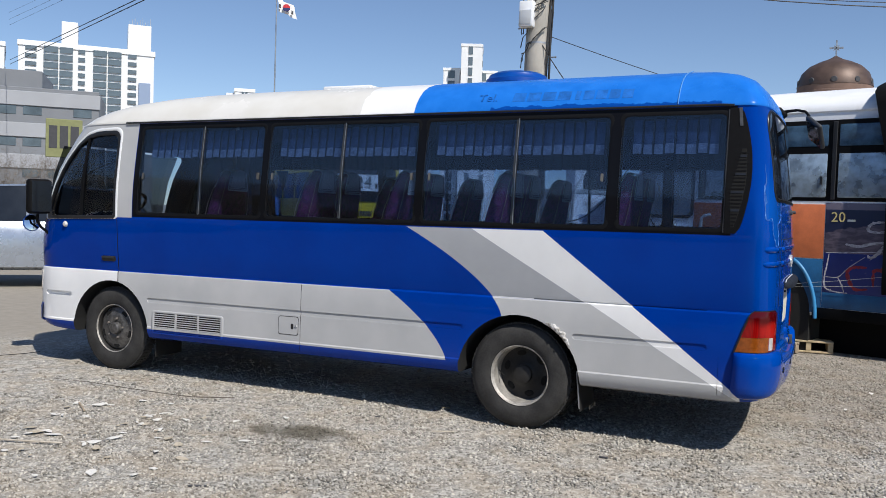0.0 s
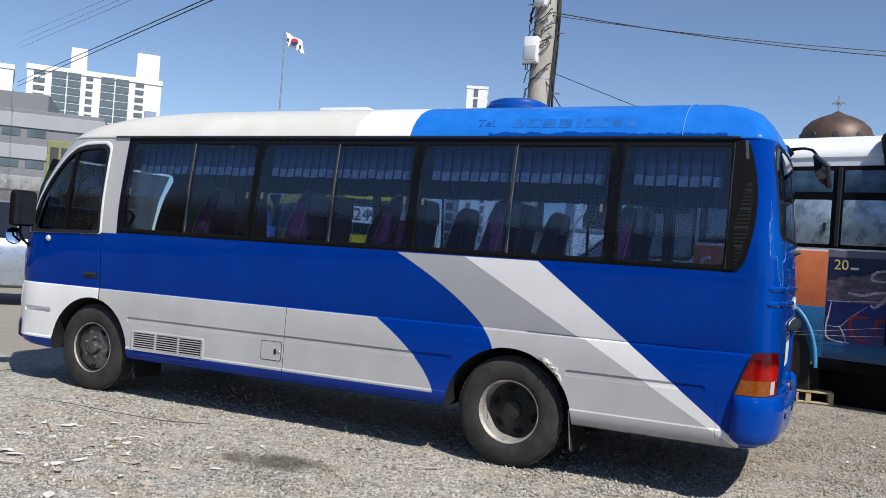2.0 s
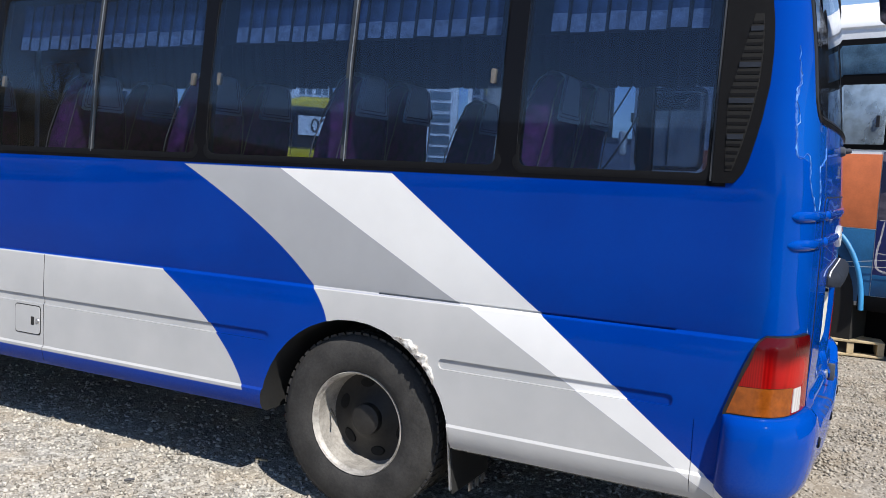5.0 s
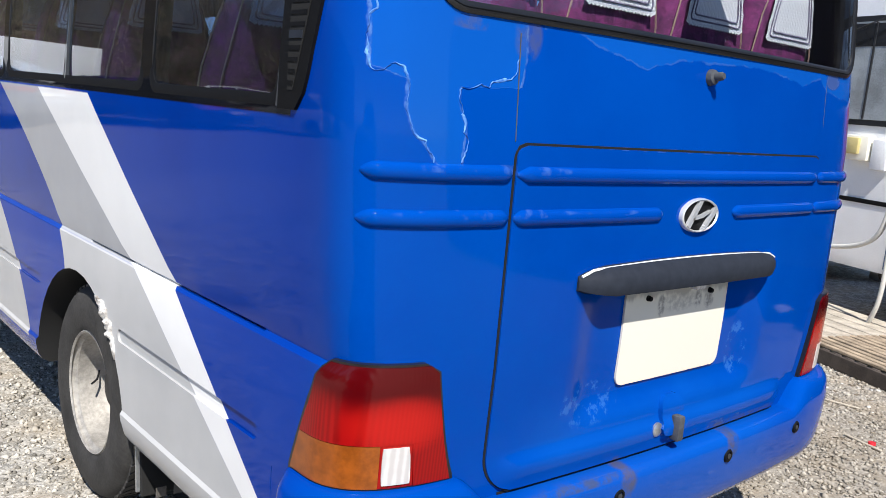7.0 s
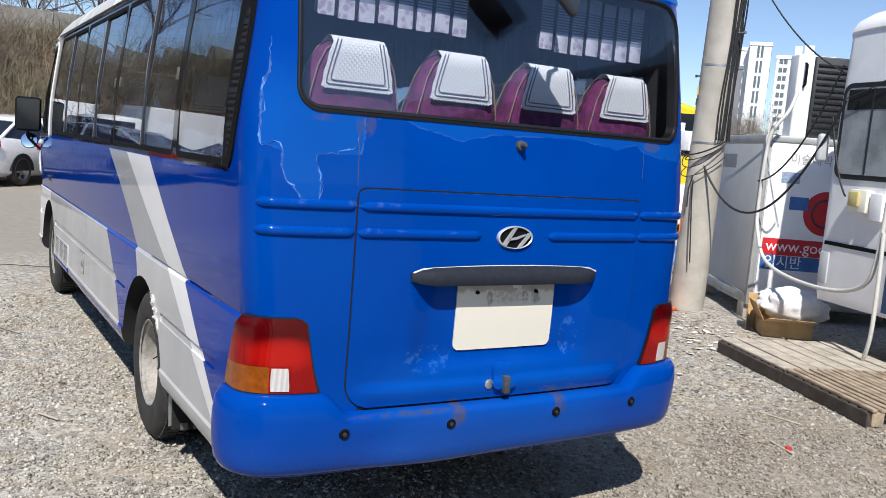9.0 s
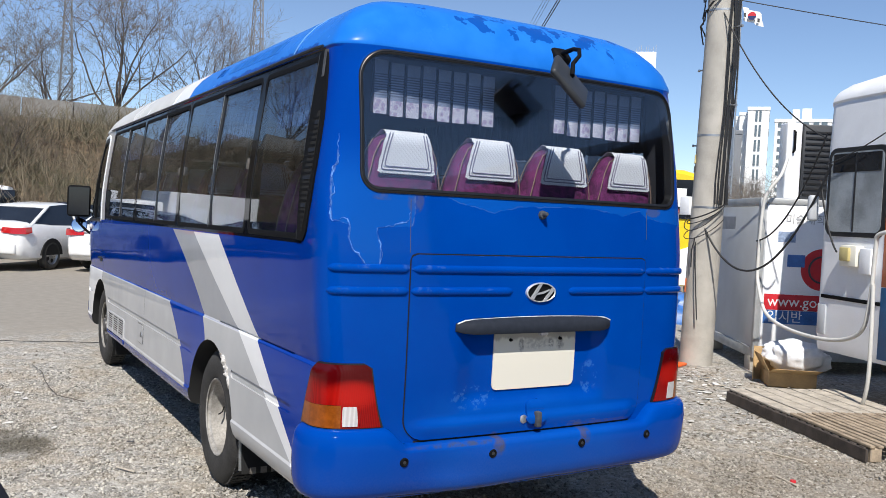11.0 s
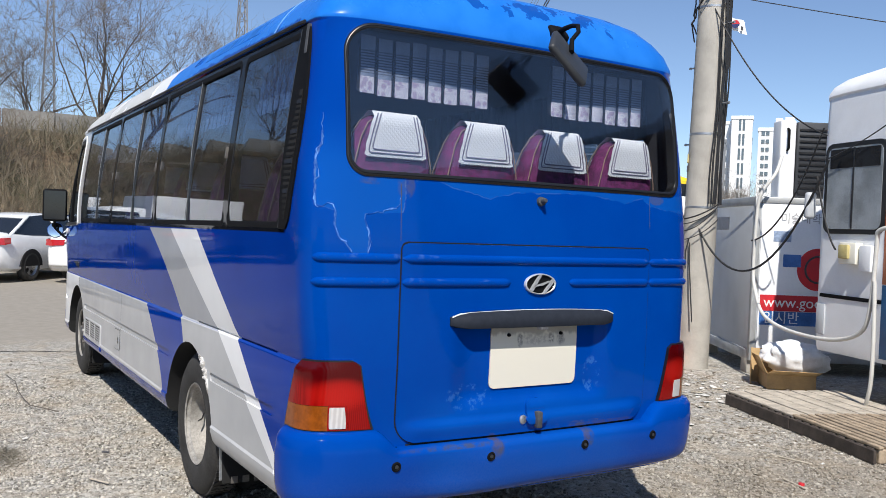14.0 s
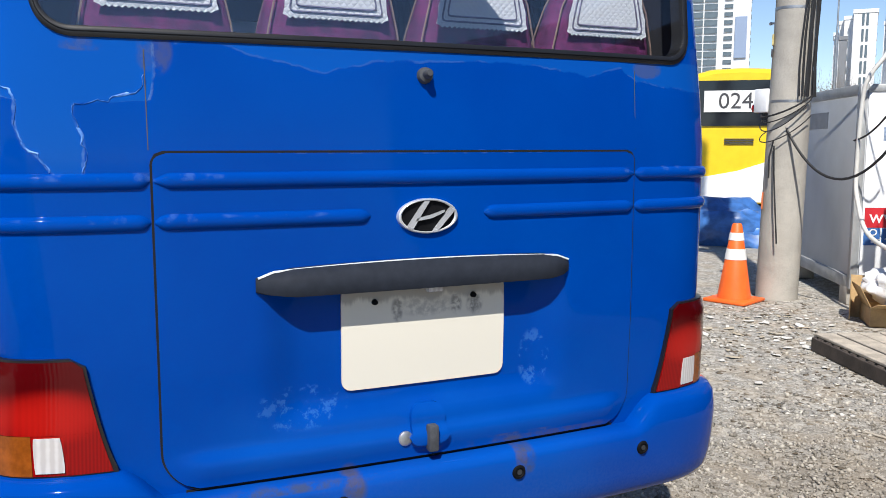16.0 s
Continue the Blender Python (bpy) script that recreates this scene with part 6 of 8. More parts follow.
part("upper_shade", box("upper_shade", (-2.62, -0.024, 2.22), (-1.97, -0.018, 2.40), m_darkglass2, 0.002, 1), ew)
part("pane_bar", box("pane_bar", (-2.315, -0.027, 1.65), (-2.295, -0.015, 2.41), m_rubber, 0.003, 1), ew)
part("end_mirror", box("end_mirror", (-2.84, -0.14, 1.74), (-2.77, -0.03, 2.00), m_panel, 0.03, 3), cb, "grey mirror housing")
lb = part("junction_box", box("junction_box", (-2.37, -0.09, 1.32), (-2.15, 0.0, 1.52), m_cream, 0.012, 2), cb, "yellowed electric junction box")
part("box_cover", box("box_cover", (-2.345, -0.12, 1.37), (-2.22, -0.085, 1.50), m_yellowed, 0.012, 2), lb)
part("conduit_box", box("conduit_box", (-2.13, -0.07, 1.26), (-1.98, 0.0, 1.50), m_white, 0.012, 2), lb)
part("service_flap", box("service_flap", (-2.74, -0.012, 0.62), (-2.62, 0.01, 0.92), m_panel, 0.01, 2), cb)
for k in range(22):
    part("rivet_vent", box("rivet_vent", (-0.9 + 0.09 * k, 0.13, 3.035), (-0.86 + 0.09 * k, 0.16, 3.055), m_rubber, 0.003, 1), cb)
part("roof_rust", box("roof_rust", (-2.66, 0.10, 2.80), (-2.40, 0.22, 2.86), m_rust, 0.02, 2), cb)
part("wheel_well", from_bm("wheel_well", prism(arch(-0.95, 0.62, 0.60, 0.5), "y", -0.012, 0.5), m_under), cb)
arc = [(-1.58, -0.015, 0.5), (-1.50, -0.015, 0.80), (-1.27, -0.015, 1.06), (-0.95, -0.015, 1.17), (-0.68, -0.015, 1.16), (-0.53, -0.02, 1.12), (-0.41, -0.025, 1.00), (-0.32, -0.03, 0.83), (-0.265, -0.04, 0.63), (-0.245, -0.05, 0.43)]
part("arch_lip", tube("arch_lip", flowing(arc, 4), 0.024, m_lipblue, 8), cb, "bent light blue wheel arch lip")


def big_wheel(x, y):
    w = part("wheel", lathe("wheel", [(0.28, -0.12), (0.33, -0.14), (0.44, -0.13), (0.49, -0.08), (0.50, 0.0), (0.49, 0.08), (0.44, 0.13), (0.28, 0.12)], m_tyre, "y", 40), cb, "", pose(x, y, 0.5))
    part("rim", lathe("rim", [(0.285, -0.11), (0.27, -0.06), (0.20, -0.02), (0.12, -0.04), (0.0, -0.06)], m_rimdark, "y", 30), w)


for x, y in ((-0.95, 0.17), (-0.95, 2.33), (4.6, 0.17), (4.6, 2.33)):
    big_wheel(x, y)
part("end_lamp", lathe("end_lamp", [(0, -0.04), (0.05, -0.035), (0.07, -0.01), (0.07, 0.03)], m_under, "y", 20), cb, "", pose(-2.05, 0.25, 0.42))
# print: numerals, strokes and a torn red motif
part("numerals", text_mesh("numerals", "20", 0.17, m_yellowed), cb, "cream numerals", Matrix.Translation((-0.045, -0.010, 1.665)) @ FACE_Y)
part("small_print_bar", box("small_print_bar", (0.06, -0.010, 1.62), (0.15, -0.006, 1.645), m_cream, 0.0005, 1), cb)
def brush(pts, w, seed, mat):
    """A worn brush stroke that swells and tapers."""
    run = flowing([(x, -0.0075, z) for x, z in pts], 7)
    V, F = [], []
    for i, p in enumerate(run):
        d = (run[min(i + 1, len(run) - 1)] - run[max(i - 1, 0)]).normalized()
        n = Vector((-d.z, 0, d.x))
        k = w * (0.35 + 0.65 * math.sin(math.pi * i / (len(run) - 1)) ** 0.5) * (0.8 + 0.7 * noise.noise((i * 0.6, seed, 0)))
        V += [p - n * k, p + n * k * (0.9 + 0.6 * noise.noise((i * 0.9, seed, 4))), p + n * k + Vector((0, 0.004, 0)), p - n * k + Vector((0, 0.004, 0))]
    for i in range(len(run) - 1):
        for k in range(4):
            a = i * 4 + k
            F.append((a, i * 4 + (k + 1) % 4, i * 4 + 4 + (k + 1) % 4, a + 4))
    return mesh_of("print_stroke", V, F, mat)


STROKES = ((((0.56, 1.53), (0.42, 1.50), (0.30, 1.52), (0.32, 1.59), (0.41, 1.62), (0.56, 1.62)), 0.020, m_wornwhite), (((0.05, 1.35), (0.20, 1.33), (0.36, 1.37), (0.58, 1.39)), 0.022, m_wornwhite),
           (((0.56, 1.39), (0.47, 1.33), (0.41, 1.25), (0.34, 1.20), (0.30, 1.23)), 0.024, m_wornwhite), (((-0.17, 1.24), (0.03, 1.245), (0.29, 1.265), (0.60, 1.27)), 0.007, m_wornwhite),
           (((0.28, 1.21), (0.10, 1.07), (-0.02, 0.95), (-0.17, 0.95)), 0.007, m_wornwhite), (((-0.02, 0.95), (0.03, 0.86), (0.06, 0.77)), 0.010, m_wornwhite),
           (((-0.13, 1.23), (-0.15, 1.08), (-0.17, 0.96), (-0.16, 0.82), (-0.06, 0.775), (0.10, 0.765)), 0.012, m_wornwhite),
           (((0.30, 1.08), (0.17, 1.08), (0.09, 1.03), (0.11, 0.92), (0.18, 0.82), (0.32, 0.83)), 0.026, m_oldred), (((0.38, 0.86), (0.38, 1.04), (0.46, 1.06), (0.53, 1.04), (0.55, 0.91)), 0.026, m_oldred))
for k, (pts, w, mat) in enumerate(STROKES):
    part("print_stroke", brush(pts, w, k, mat), cb)
for za, zb in ((0.83, 1.0), (0.80, 0.89)):
    part("loose_wire", tube("loose_wire", [(-0.54, -0.03, za), (0.02, -0.04, (za + zb) / 2 - 0.004), (0.60, -0.05, zb + 0.005)], 0.0028, m_hose, 4), cb, "taut pale string")


# black tarpaulin over the bus
def tarp_mesh():
    rng = random.Random(3)
    V, F = [], []
    n, m = 40, 26
    for i in range(n + 1):
        f = i / n
        for j in range(m + 1):
            g = j / m
            if g < 0.3:
                h = g / 0.3
                z, y = 3.42 - 0.26 * h ** 2, 1.3 - 1.36 * h
                edge = 0.25 + 0.05 * h
            else:
                h = (g - 0.3) / 0.7
                z, y = 3.16 - 2.36 * h, -0.06 - 0.10 * math.sin(math.pi * h)
                edge = 0.30 + 0.23 * min(1, h / 0.4) - 0.03 * h
            x = edge + (6.7 - edge) * f
            w = noise.noise((x * 0.9, z * 0.8, 1.5)) * 0.10 + noise.noise((x * 3.1, z * 2.6, 7.5)) * 0.04
            lump = 0.10 * math.exp(-((x - 0.9) / 0.35) ** 2 - ((z - 0.95) / 0.18) ** 2)
            V.append((x, y - abs(w) * (1 if g > 0.25 else 0.3) - lump, z + w * 0.4 + (0.06 * noise.noise((x * 1.5, 0, 2)) if j == m else 0)))
    for i in range(n):
        for j in range(m):
            a = i * (m + 1) + j
            F.append((a, a + 1, a + m + 2, a + m + 1))
    o = len(V)
    V += [(x, y + 0.02, z - 0.004) for x, y, z in V]
    F += [tuple(q + o for q in f[::-1]) for f in F]
    return mesh_of("tarpaulin", V, F, m_tarp_underbus, smooth=60)


tagged(part("tarpaulin", tarp_mesh(), None, "", frame_at(2.03, 5.45, 0, -16.7)), "black tarpaulin draped over the parked city bus", "tarpaulin")
tagged(part("paper_scrap", mesh_of("paper_scrap", [(0, 0, 0), (0.14, 0.02, 0.10), (0.20, 0.0, 0.10), (0.16, -0.02, 0.02), (0, 0.01, 0.002), (0.14, 0.03, 0.102)], [(0, 3, 2, 1), (0, 1, 5, 4)], m_whiteprint), None, "", pose(2.92, 5.13, 0.20, 0, 20, -16)), "torn scrap of white paper low beside the city bus", "paper")

# container of white panels
ct = thing("container", "white panel container with a printed sign, on blocks", "container", frame_at(-1.75, 6.70, 0, 59))
part("shell", box("shell", (0.02, 0.02, 0.17), (2.3, 1.9, 1.985), m_panel, 0.01), ct, "grey white panel walls")
for lo, hi in (((0, 0, 0.15), (0.07, 0.07, 2.0)), ((0, 1.84, 0.15), (0.07, 1.92, 2.0)), ((0, 0.07, 0.15), (0.06, 1.84, 0.27)), ((0, 0.07, 1.90), (0.06, 1.84, 2.0)), ((0.07, 0, 1.93), (2.3, 0.06, 2.0)), ((0.07, 0, 0.15), (2.3, 0.05, 0.25))):
    part("frame_bar", box("frame_bar", lo, hi, m_concrete2, 0.012), ct)
part("white_sheet", box("white_sheet", (0.08, 0.004, 0.26), (2.3, 0.03, 1.92), m_white, 0.004), ct, "white printed panel")
part("red_band", box("red_band", (0.10, -0.002, 0.72), (1.3, 0.010, 0.90), m_redpaint, 0.001, 1), ct)
part("blue_band", box("blue_band", (0.10, -0.002, 0.56), (1.3, 0.010, 0.715), m_bluetarp, 0.001, 1), ct)
part("lettering", text_mesh("lettering", "www.goo", 0.17, m_whiteprint), ct, "white lettering", Matrix.Translation((0.47, -0.004, 0.815)) @ FACE_Y)
part("lettering", text_mesh("lettering", "입시반", 0.15, m_whiteprint), ct, "white lettering", Matrix.Translation((0.34, -0.004, 0.637)) @ FACE_Y)
part("lettering", text_mesh("lettering", "미술대학", 0.125, m_greyprint), ct, "grey lettering", Matrix.Translation((0.52, 0.001, 1.76)) @ FACE_Y)
part("print_patch", box("print_patch", (0.22, 0.0, 1.50), (0.42, 0.006, 1.62), m_bluegrey, 0.001, 1), ct)
part("round_print", lathe("round_print", [(0, -0.004), (0.22, -0.004), (0.24, 0.0), (0.24, 0.008)], m_redpaint, "y", 40), ct, "", pose(0.74, 0.003, 1.20))
part("round_print_ring", tube("round_print_ring", [(0.74 + 0.15 * math.cos(a), -0.004, 1.20 + 0.15 * math.sin(a)) for a in np.linspace(0, 6.28, 25)], 0.012, m_ink, 5), ct)
part("blue_wing", box("blue_wing", (0.34, -0.003, 1.22), (0.54, 0.006, 1.36), m_bluetarp, 0.001, 1), ct)
part("print_on_end", box("print_on_end", (0.016, 0.9, 1.62), (0.021, 1.5, 1.78), m_greyprint, 0.001, 1), ct)
for x, y in ((0.1, 0.1), (2.1, 0.1), (0.1, 1.7), (2.1, 1.7)):
    part("block", box("block", (x - 0.1, y - 0.05, 0), (x + 0.1, y + 0.15, 0.18), m_concrete, 0.01), ct)
ac = thing("air_conditioner", "white air conditioner with a dark grille on the container", "air conditioner", frame_at(-1.75, 6.70, 2.0, 59))
part("housing", box("housing", (0.34, 0.24, 0.0), (0.52, 0.48, 0.90), m_white, 0.02, 3), ac)
part("grille_box", box("grille_box", (0.525, 0.22, 0.0), (1.25, 0.55, 0.88), m_greyplastic, 0.015), ac)
for k in range(12):
    part("grille_slat", box("grille_slat", (0.55, 0.205, 0.05 + 0.066 * k), (1.22, 0.222, 0.075 + 0.066 * k), m_rubber, 0.003, 1), ac)
part("handle", tube("handle", [(0.42, 0.24, 0.55), (0.42, 0.20, 0.57), (0.42, 0.20, 0.78), (0.42, 0.24, 0.80)], 0.014, m_black, 6), ac)
hose = tagged(part("vent_hose", tube("vent_hose", flowing([(-1.55, 6.85, 2.45), (-1.52, 6.72, 2.25), (-1.60, 6.62, 2.05), (-1.64, 6.60, 1.85), (-1.66, 6.60, 1.2), (-1.58, 6.55, 0.95), (-1.30, 6.35, 0.72), (-0.85, 6.15, 0.62), (-0.2, 5.88, 0.62), (0.2, 5.72, 0.74), (0.32, 5.66, 1.0), (0.36, 5.64, 1.5), (0.38, 5.62, 1.62), (0.48, 5.6, 1.66)]), 0.019, m_hose, 10), None), "pale ribbed hose running down and along to the bus", "hose")
tagged(part("vent_hose", tube("vent_hose", flowing([(0.36, 5.64, 1.2), (0.38, 5.63, 0.7), (0.37, 5.64, 0.35), (0.30, 5.70, 0.14), (0.20, 5.82, 0.03)]), 0.018, m_hose, 10), None), "pale hose hanging to the ground beside the bus", "hose")

# cardboard box and sack
bx = thing("cardboard_box", "open cardboard box of rubbish beside the container", "box", frame_at(-1.02, 6.40, 0, 52))
for lo, hi in (((-0.24, -0.17, 0), (-0.23, 0.17, 0.15)), ((0.23, -0.17, 0), (0.24, 0.17, 0.15)), ((-0.24, -0.18, 0), (0.24, -0.17, 0.15)), ((-0.24, 0.17, 0), (0.24, 0.18, 0.15)), ((-0.24, -0.18, 0), (0.24, 0.18, 0.012))):
    part("box_wall", box("box_wall", lo, hi, m_card, 0.002, 1), bx)
part("box_flap", box("box_flap", (-0.24, -0.20, 0), (0.24, 0, 0.006), m_card, 0.002, 1, Matrix.Translation((0, -0.175, 0.15)) @ pose(0, 0, 0, -18, 0, 0)), bx)
part("box_flap", box("box_flap", (-0.20, -0.17, 0), (0, 0.17, 0.006), m_card, 0.002, 1, Matrix.Translation((-0.235, 0, 0.15)) @ pose(0, 0, 0, 0, 62, 0)), bx)
b2 = thing("cardboard_box", "torn upright cardboard piece beside the box", "box", frame_at(-1.30, 6.40, 0, 40))
part("board", box("board", (-0.14, -0.01, 0.0), (0.06, 0.0, 0.36), m_card, 0.003, 1, pose(0, 0, 0, -10, 0, 0)), b2)
part("board", box("board", (-0.14, -0.16, 0.0), (-0.13, 0.0, 0.34), m_card, 0.003, 1), b2)


def sack_mesh():
    bm = bmesh.new()
    bmesh.ops.create_icosphere(bm, subdivisions=4, radius=1)
    for v in bm.verts:
        n = noise.noise(v.co * 2.3) * 0.20 + abs(noise.noise(v.co * 5)) * 0.14 + noise.noise(v.co * 11) * 0.04
        v.co = Vector((v.co.x * 0.33, v.co.y * 0.17, v.co.z * 0.17)) * (1 + n)
    return from_bm("sack", bm, m_sack, 60)


tagged(part("sack", sack_mesh(), None, "", pose(-0.98, 6.47, 0.30, 0, 6, 52)), "white plastic sack with print lying on the box", "sack")


# pallets
def pallet(m, boards, mat, label):
    p = thing("pallet", label, "pallet", m, "pallets by the bus")
    for k in range(3):
        y = 0.02 + k * 0.50
        part("stringer", box("stringer", (0.0, y, 0.0), (1.0, y + 0.09, 0.10), m_wood, 0.006, 1), p)
    rng = random.Random(boards)
    w = 1.12 / boards
    for k in range(boards):
        part("board", box("board", (-0.005 - 0.01 * rng.random(), w * k + 0.008, 0.102), (1.0 + 0.01 * rng.random(), w * (k + 1) - 0.010 - 0.008 * rng.random(), 0.122 + 0.006 * rng.random()), mat, 0.004, 1), p)
    part("end_board", box("end_board", (-0.01, 0.0, 0.0), (0.015, 1.12, 0.10), m_darkwood, 0.004, 1), p)
    for k in range(9):
        part("bearer", box("bearer", (0.06 + 0.105 * k, -0.012, 0.07), (0.12 + 0.105 * k, 1.13, 0.100), m_darkwood, 0.004, 1), p)
    part("front_board", box("front_board", (0, -0.022, 0.0), (1.0, 0.0, 0.095), m_darkwood, 0.004, 1), p)


pallet(frame_at(-0.64, 5.06, 0, -20.5), 7, m_greywood, "weathered grey wooden pallet lying on the gravel")
pallet(frame_at(0.30, 4.71, 0.004, -20.5), 17, m_wood, "brown slatted wooden pallet lying on the gravel")
pl = thing("pallet", "pale wooden pallet half under the city bus", "pallet", frame_at(1.46, 5.48, 0, 8), "pallets by the bus")
for k in range(4):
    part("board", box("board", (0.0, 0.0 + 0.20 * k, 0.125), (0.55, 0.13 + 0.20 * k, 0.145), m_paleboard, 0.003, 1), pl)
for x in (0.0, 0.24, 0.49):
    part("block", box("block", (x, 0.01, 0.02), (x + 0.06, 0.72, 0.125), m_paleboard, 0.004, 1), pl)
part("board", box("board", (0.0, 0.0, 0.0), (0.55, 0.10, 0.02), m_paleboard, 0.003, 1), pl)

# utility pole with boxes and cables
up = thing("utility_pole", "tall concrete utility pole with boxes and bundled cables", "utility pole", pose(-2.33, 6.42, 0, -0.6, 0.9, 0))
part("shaft", lathe("shaft", [(0, 0), (0.192, 0), (0.188, 1), (0.180, 3), (0.172, 5), (0.160, 8), (0.15, 10.5), (0, 10.5)], m_concrete, n=40), up)
for z in (1.86, 2.7, 4.15, 5.0):
    part("steel_band", lathe("steel_band", [(0.186 - 0.0035 * z, z - 0.012), (0.193 - 0.0035 * z, z - 0.012), (0.193 - 0.0035 * z, z + 0.012), (0.186 - 0.0035 * z, z + 0.012)], m_alu, n=30), up)
for z, dx, dy, s in ((4.55, -0.10, -0.20, 1.0), (5.35, -0.02, -0.20, 0.8)):
    mb = part("meter_box", box("meter_box", (dx - 0.11 * s, dy - 0.10, z - 0.19 * s), (dx + 0.11 * s, dy + 0.04, z + 0.19 * s), m_white, 0.02, 2), up, "white meter box on the pole")
    part("box_lid", box("box_lid", (dx - 0.09 * s, dy - 0.112, z - 0.16 * s), (dx + 0.09 * s, dy - 0.098, z + 0.05 * s), m_panel, 0.006, 2), mb)
sb = part("alarm_box", box("alarm_box", (-0.28, -0.17, 1.76), (-0.12, -0.02, 1.98), m_white, 0.01, 2), up, "small white box with a red lamp")
part("red_lamp", lathe("red_lamp", [(0, -0.07), (0.04, -0.06), (0.045, 0), (0, 0)], m_red, "x", 16), sb, "", pose(-0.28, -0.10, 1.80))
for z, mt, h in ((2.42, m_yellowed, 0.10), (2.30, m_ink, 0.07), (0.93, m_orange, 0.16)):
    part("pole_tag", box("pole_tag", (-0.188, -0.10, z - h / 2), (-0.172, 0.0, z + h / 2), mt, 0.002, 1, pose(0, 0, 0, 0, 0, 42)), up)
rng = random.Random(11)
for k in range(9):
    a0 = radians(-20 + 7 * k)
    pts = []
    for z in np.linspace(1.9, 8.6, 26):
        a = a0 + 0.28 * noise.noise((z * 0.7, k * 3.1, 0))
        r = 0.205 - 0.004 * z + 0.05 * abs(noise.noise((z * 0.9, k * 1.7, 4)))
        pts.append((r * math.cos(a), r * math.sin(a), z))
    part("cable", tube("cable", pts, 0.006 + 0.006 * rng.random(), m_cable, 5), up)
for k in range(4):
    r = 0.21 + 0.03 * rng.random()
    z0 = 1.55 + 0.30 * rng.random()
    dip = 0.10 + 0.22 * rng.random()
    pts = []
    for q in range(15):
        f = q / 14
        a = radians(-170 + 175 * f)
        pts.append((r * math.cos(a), r * math.sin(a) * 1.1, z0 - dip * math.sin(math.pi * f) + 0.15 * f))
    part("cable", tube("cable", pts, 0.005 + 0.004 * rng.random(), m_cable, 5), up)
for k in range(22):
    zc = 4.0 + 2.2 * rng.random()
    pts = []
    for q in range(11):
        f = q / 10
        a = radians(-175 + 120 * f + 20 * rng.random())
        pts.append((0.20 * math.cos(a) * (1 + 0.25 * rng.random()), 0.20 * math.sin(a) * (1 + 0.3 * rng.random()), zc + 0.5 * (f - 0.5) + 0.12 * rng.random()))
    part("cable", tube("cable", pts, 0.008, m_cable, 4), up)
part("cable", tube("cable", [(0.05, -0.21, 1.45), (0.08, -0.22, 1.2), (0.13, -0.23, 0.9), (0.17, -0.22, 0.55)], 0.008, m_cable, 5), up)
part("cable", tube("cable", [(0.04, -0.21, 1.5), (0.02, -0.23, 1.35), (0.03, -0.23, 1.15)], 0.008, m_cable, 5), up)
for k in range(10):
    part("step_bolt", lathe("step_bolt", [(0, 0), (0.010, 0), (0.010, 0.14), (0.016, 0.14), (0.016, 0.16), (0, 0.16)], m_alu, "x", 8), up, "", Matrix.Translation((0.15 * (1 if k % 2 else -1), 0, 2.6 + 0.45 * k)) @ (pose(0, 0, 0, 0, 0, 0) if k % 2 else pose(0, 0, 0, 0, 0, 180)))


def wire(a, b, drop, r=0.008, label="thin black overhead cable"):
    tagged(part("overhead_cable", tube("overhead_cable", sag(a, b, drop, 22), r, m_cable, 5), None), label, "cable", "overhead cables")


wire((-2.2, 6.35, 5.15), (16, 10.5, 5.9), 1.0)
wire((-2.2, 6.35, 5.10), (16, 10.3, 5.5), 0.75, 0.006)
wire((-2.2, 6.35, 4.2), (-0.55, 6.2, 2.55), 0.25, 0.008)
wire((-2.2, 6.35, 4.3), (4, 16, 3.4), 0.2, 0.006)
wire((-2.2, 6.3, 1.62), (-0.45, 6.1, 2.3), 0.75, 0.012)
wire((-1.72, 6.62, 1.5), (-0.55, 6.15, 2.62), 0.25, 0.009)
wire((-0.55, 6.15, 2.3), (0.55, 5.85, 2.75), 0.05, 0.006)
wire((-0.6, 6.15, 2.15), (-0.28, 6.02, 1.45), 0.10, 0.009)
for z, end, r in ((7.66, (-56.5, 39.67, 12.25), 0.020), (7.60, (-56.52, 39.7, 11.93), 0.020), (8.22, (-70.67, 50.49, 19.25), 0.009), (8.16, (-70.75, 50.58, 18.63), 0.009), (8.10, (-70.81, 50.65, 18.11), 0.009)):
    wire((-2.33, 6.42, z), end, 0.0, r, "black overhead cable to the utility pole")
wire((-2.33, 6.42, 9.0), (30, 22, 10.5), 1.2, 0.012)

# traffic cone
tc = thing("traffic_cone", "orange traffic cone with white bands beside the pole", "traffic cone", pose(-2.36, 5.92, 0, 0, 0, 20))
part("cone_base", box("cone_base", (-0.21, -0.21, 0.0), (0.21, 0.21, 0.035), m_cone, 0.015, 2), tc)
part("cone_body", lathe("cone_body", [(0.155, 0.03), (0.150, 0.06), (0.046, 0.72), (0.036, 0.735), (0.0, 0.735)], m_cone, n=32), tc)
for z0, z1 in ((0.40, 0.50), (0.58, 0.65)):
    part("white_band", lathe("white_band", [(0.152 - 0.1575 * (z0 - 0.06), z0), (0.154 - 0.1575 * (z0 - 0.06), z0), (0.154 - 0.1575 * (z1 - 0.06), z1), (0.152 - 0.1575 * (z1 - 0.06), z1)], m_whiteprint, n=32), tc)

# yellow academy bus
yb = thing("yellow_bus", "yellow and white school bus with a number board", "bus", frame_at(-8.15, 11.35, 0, 50))
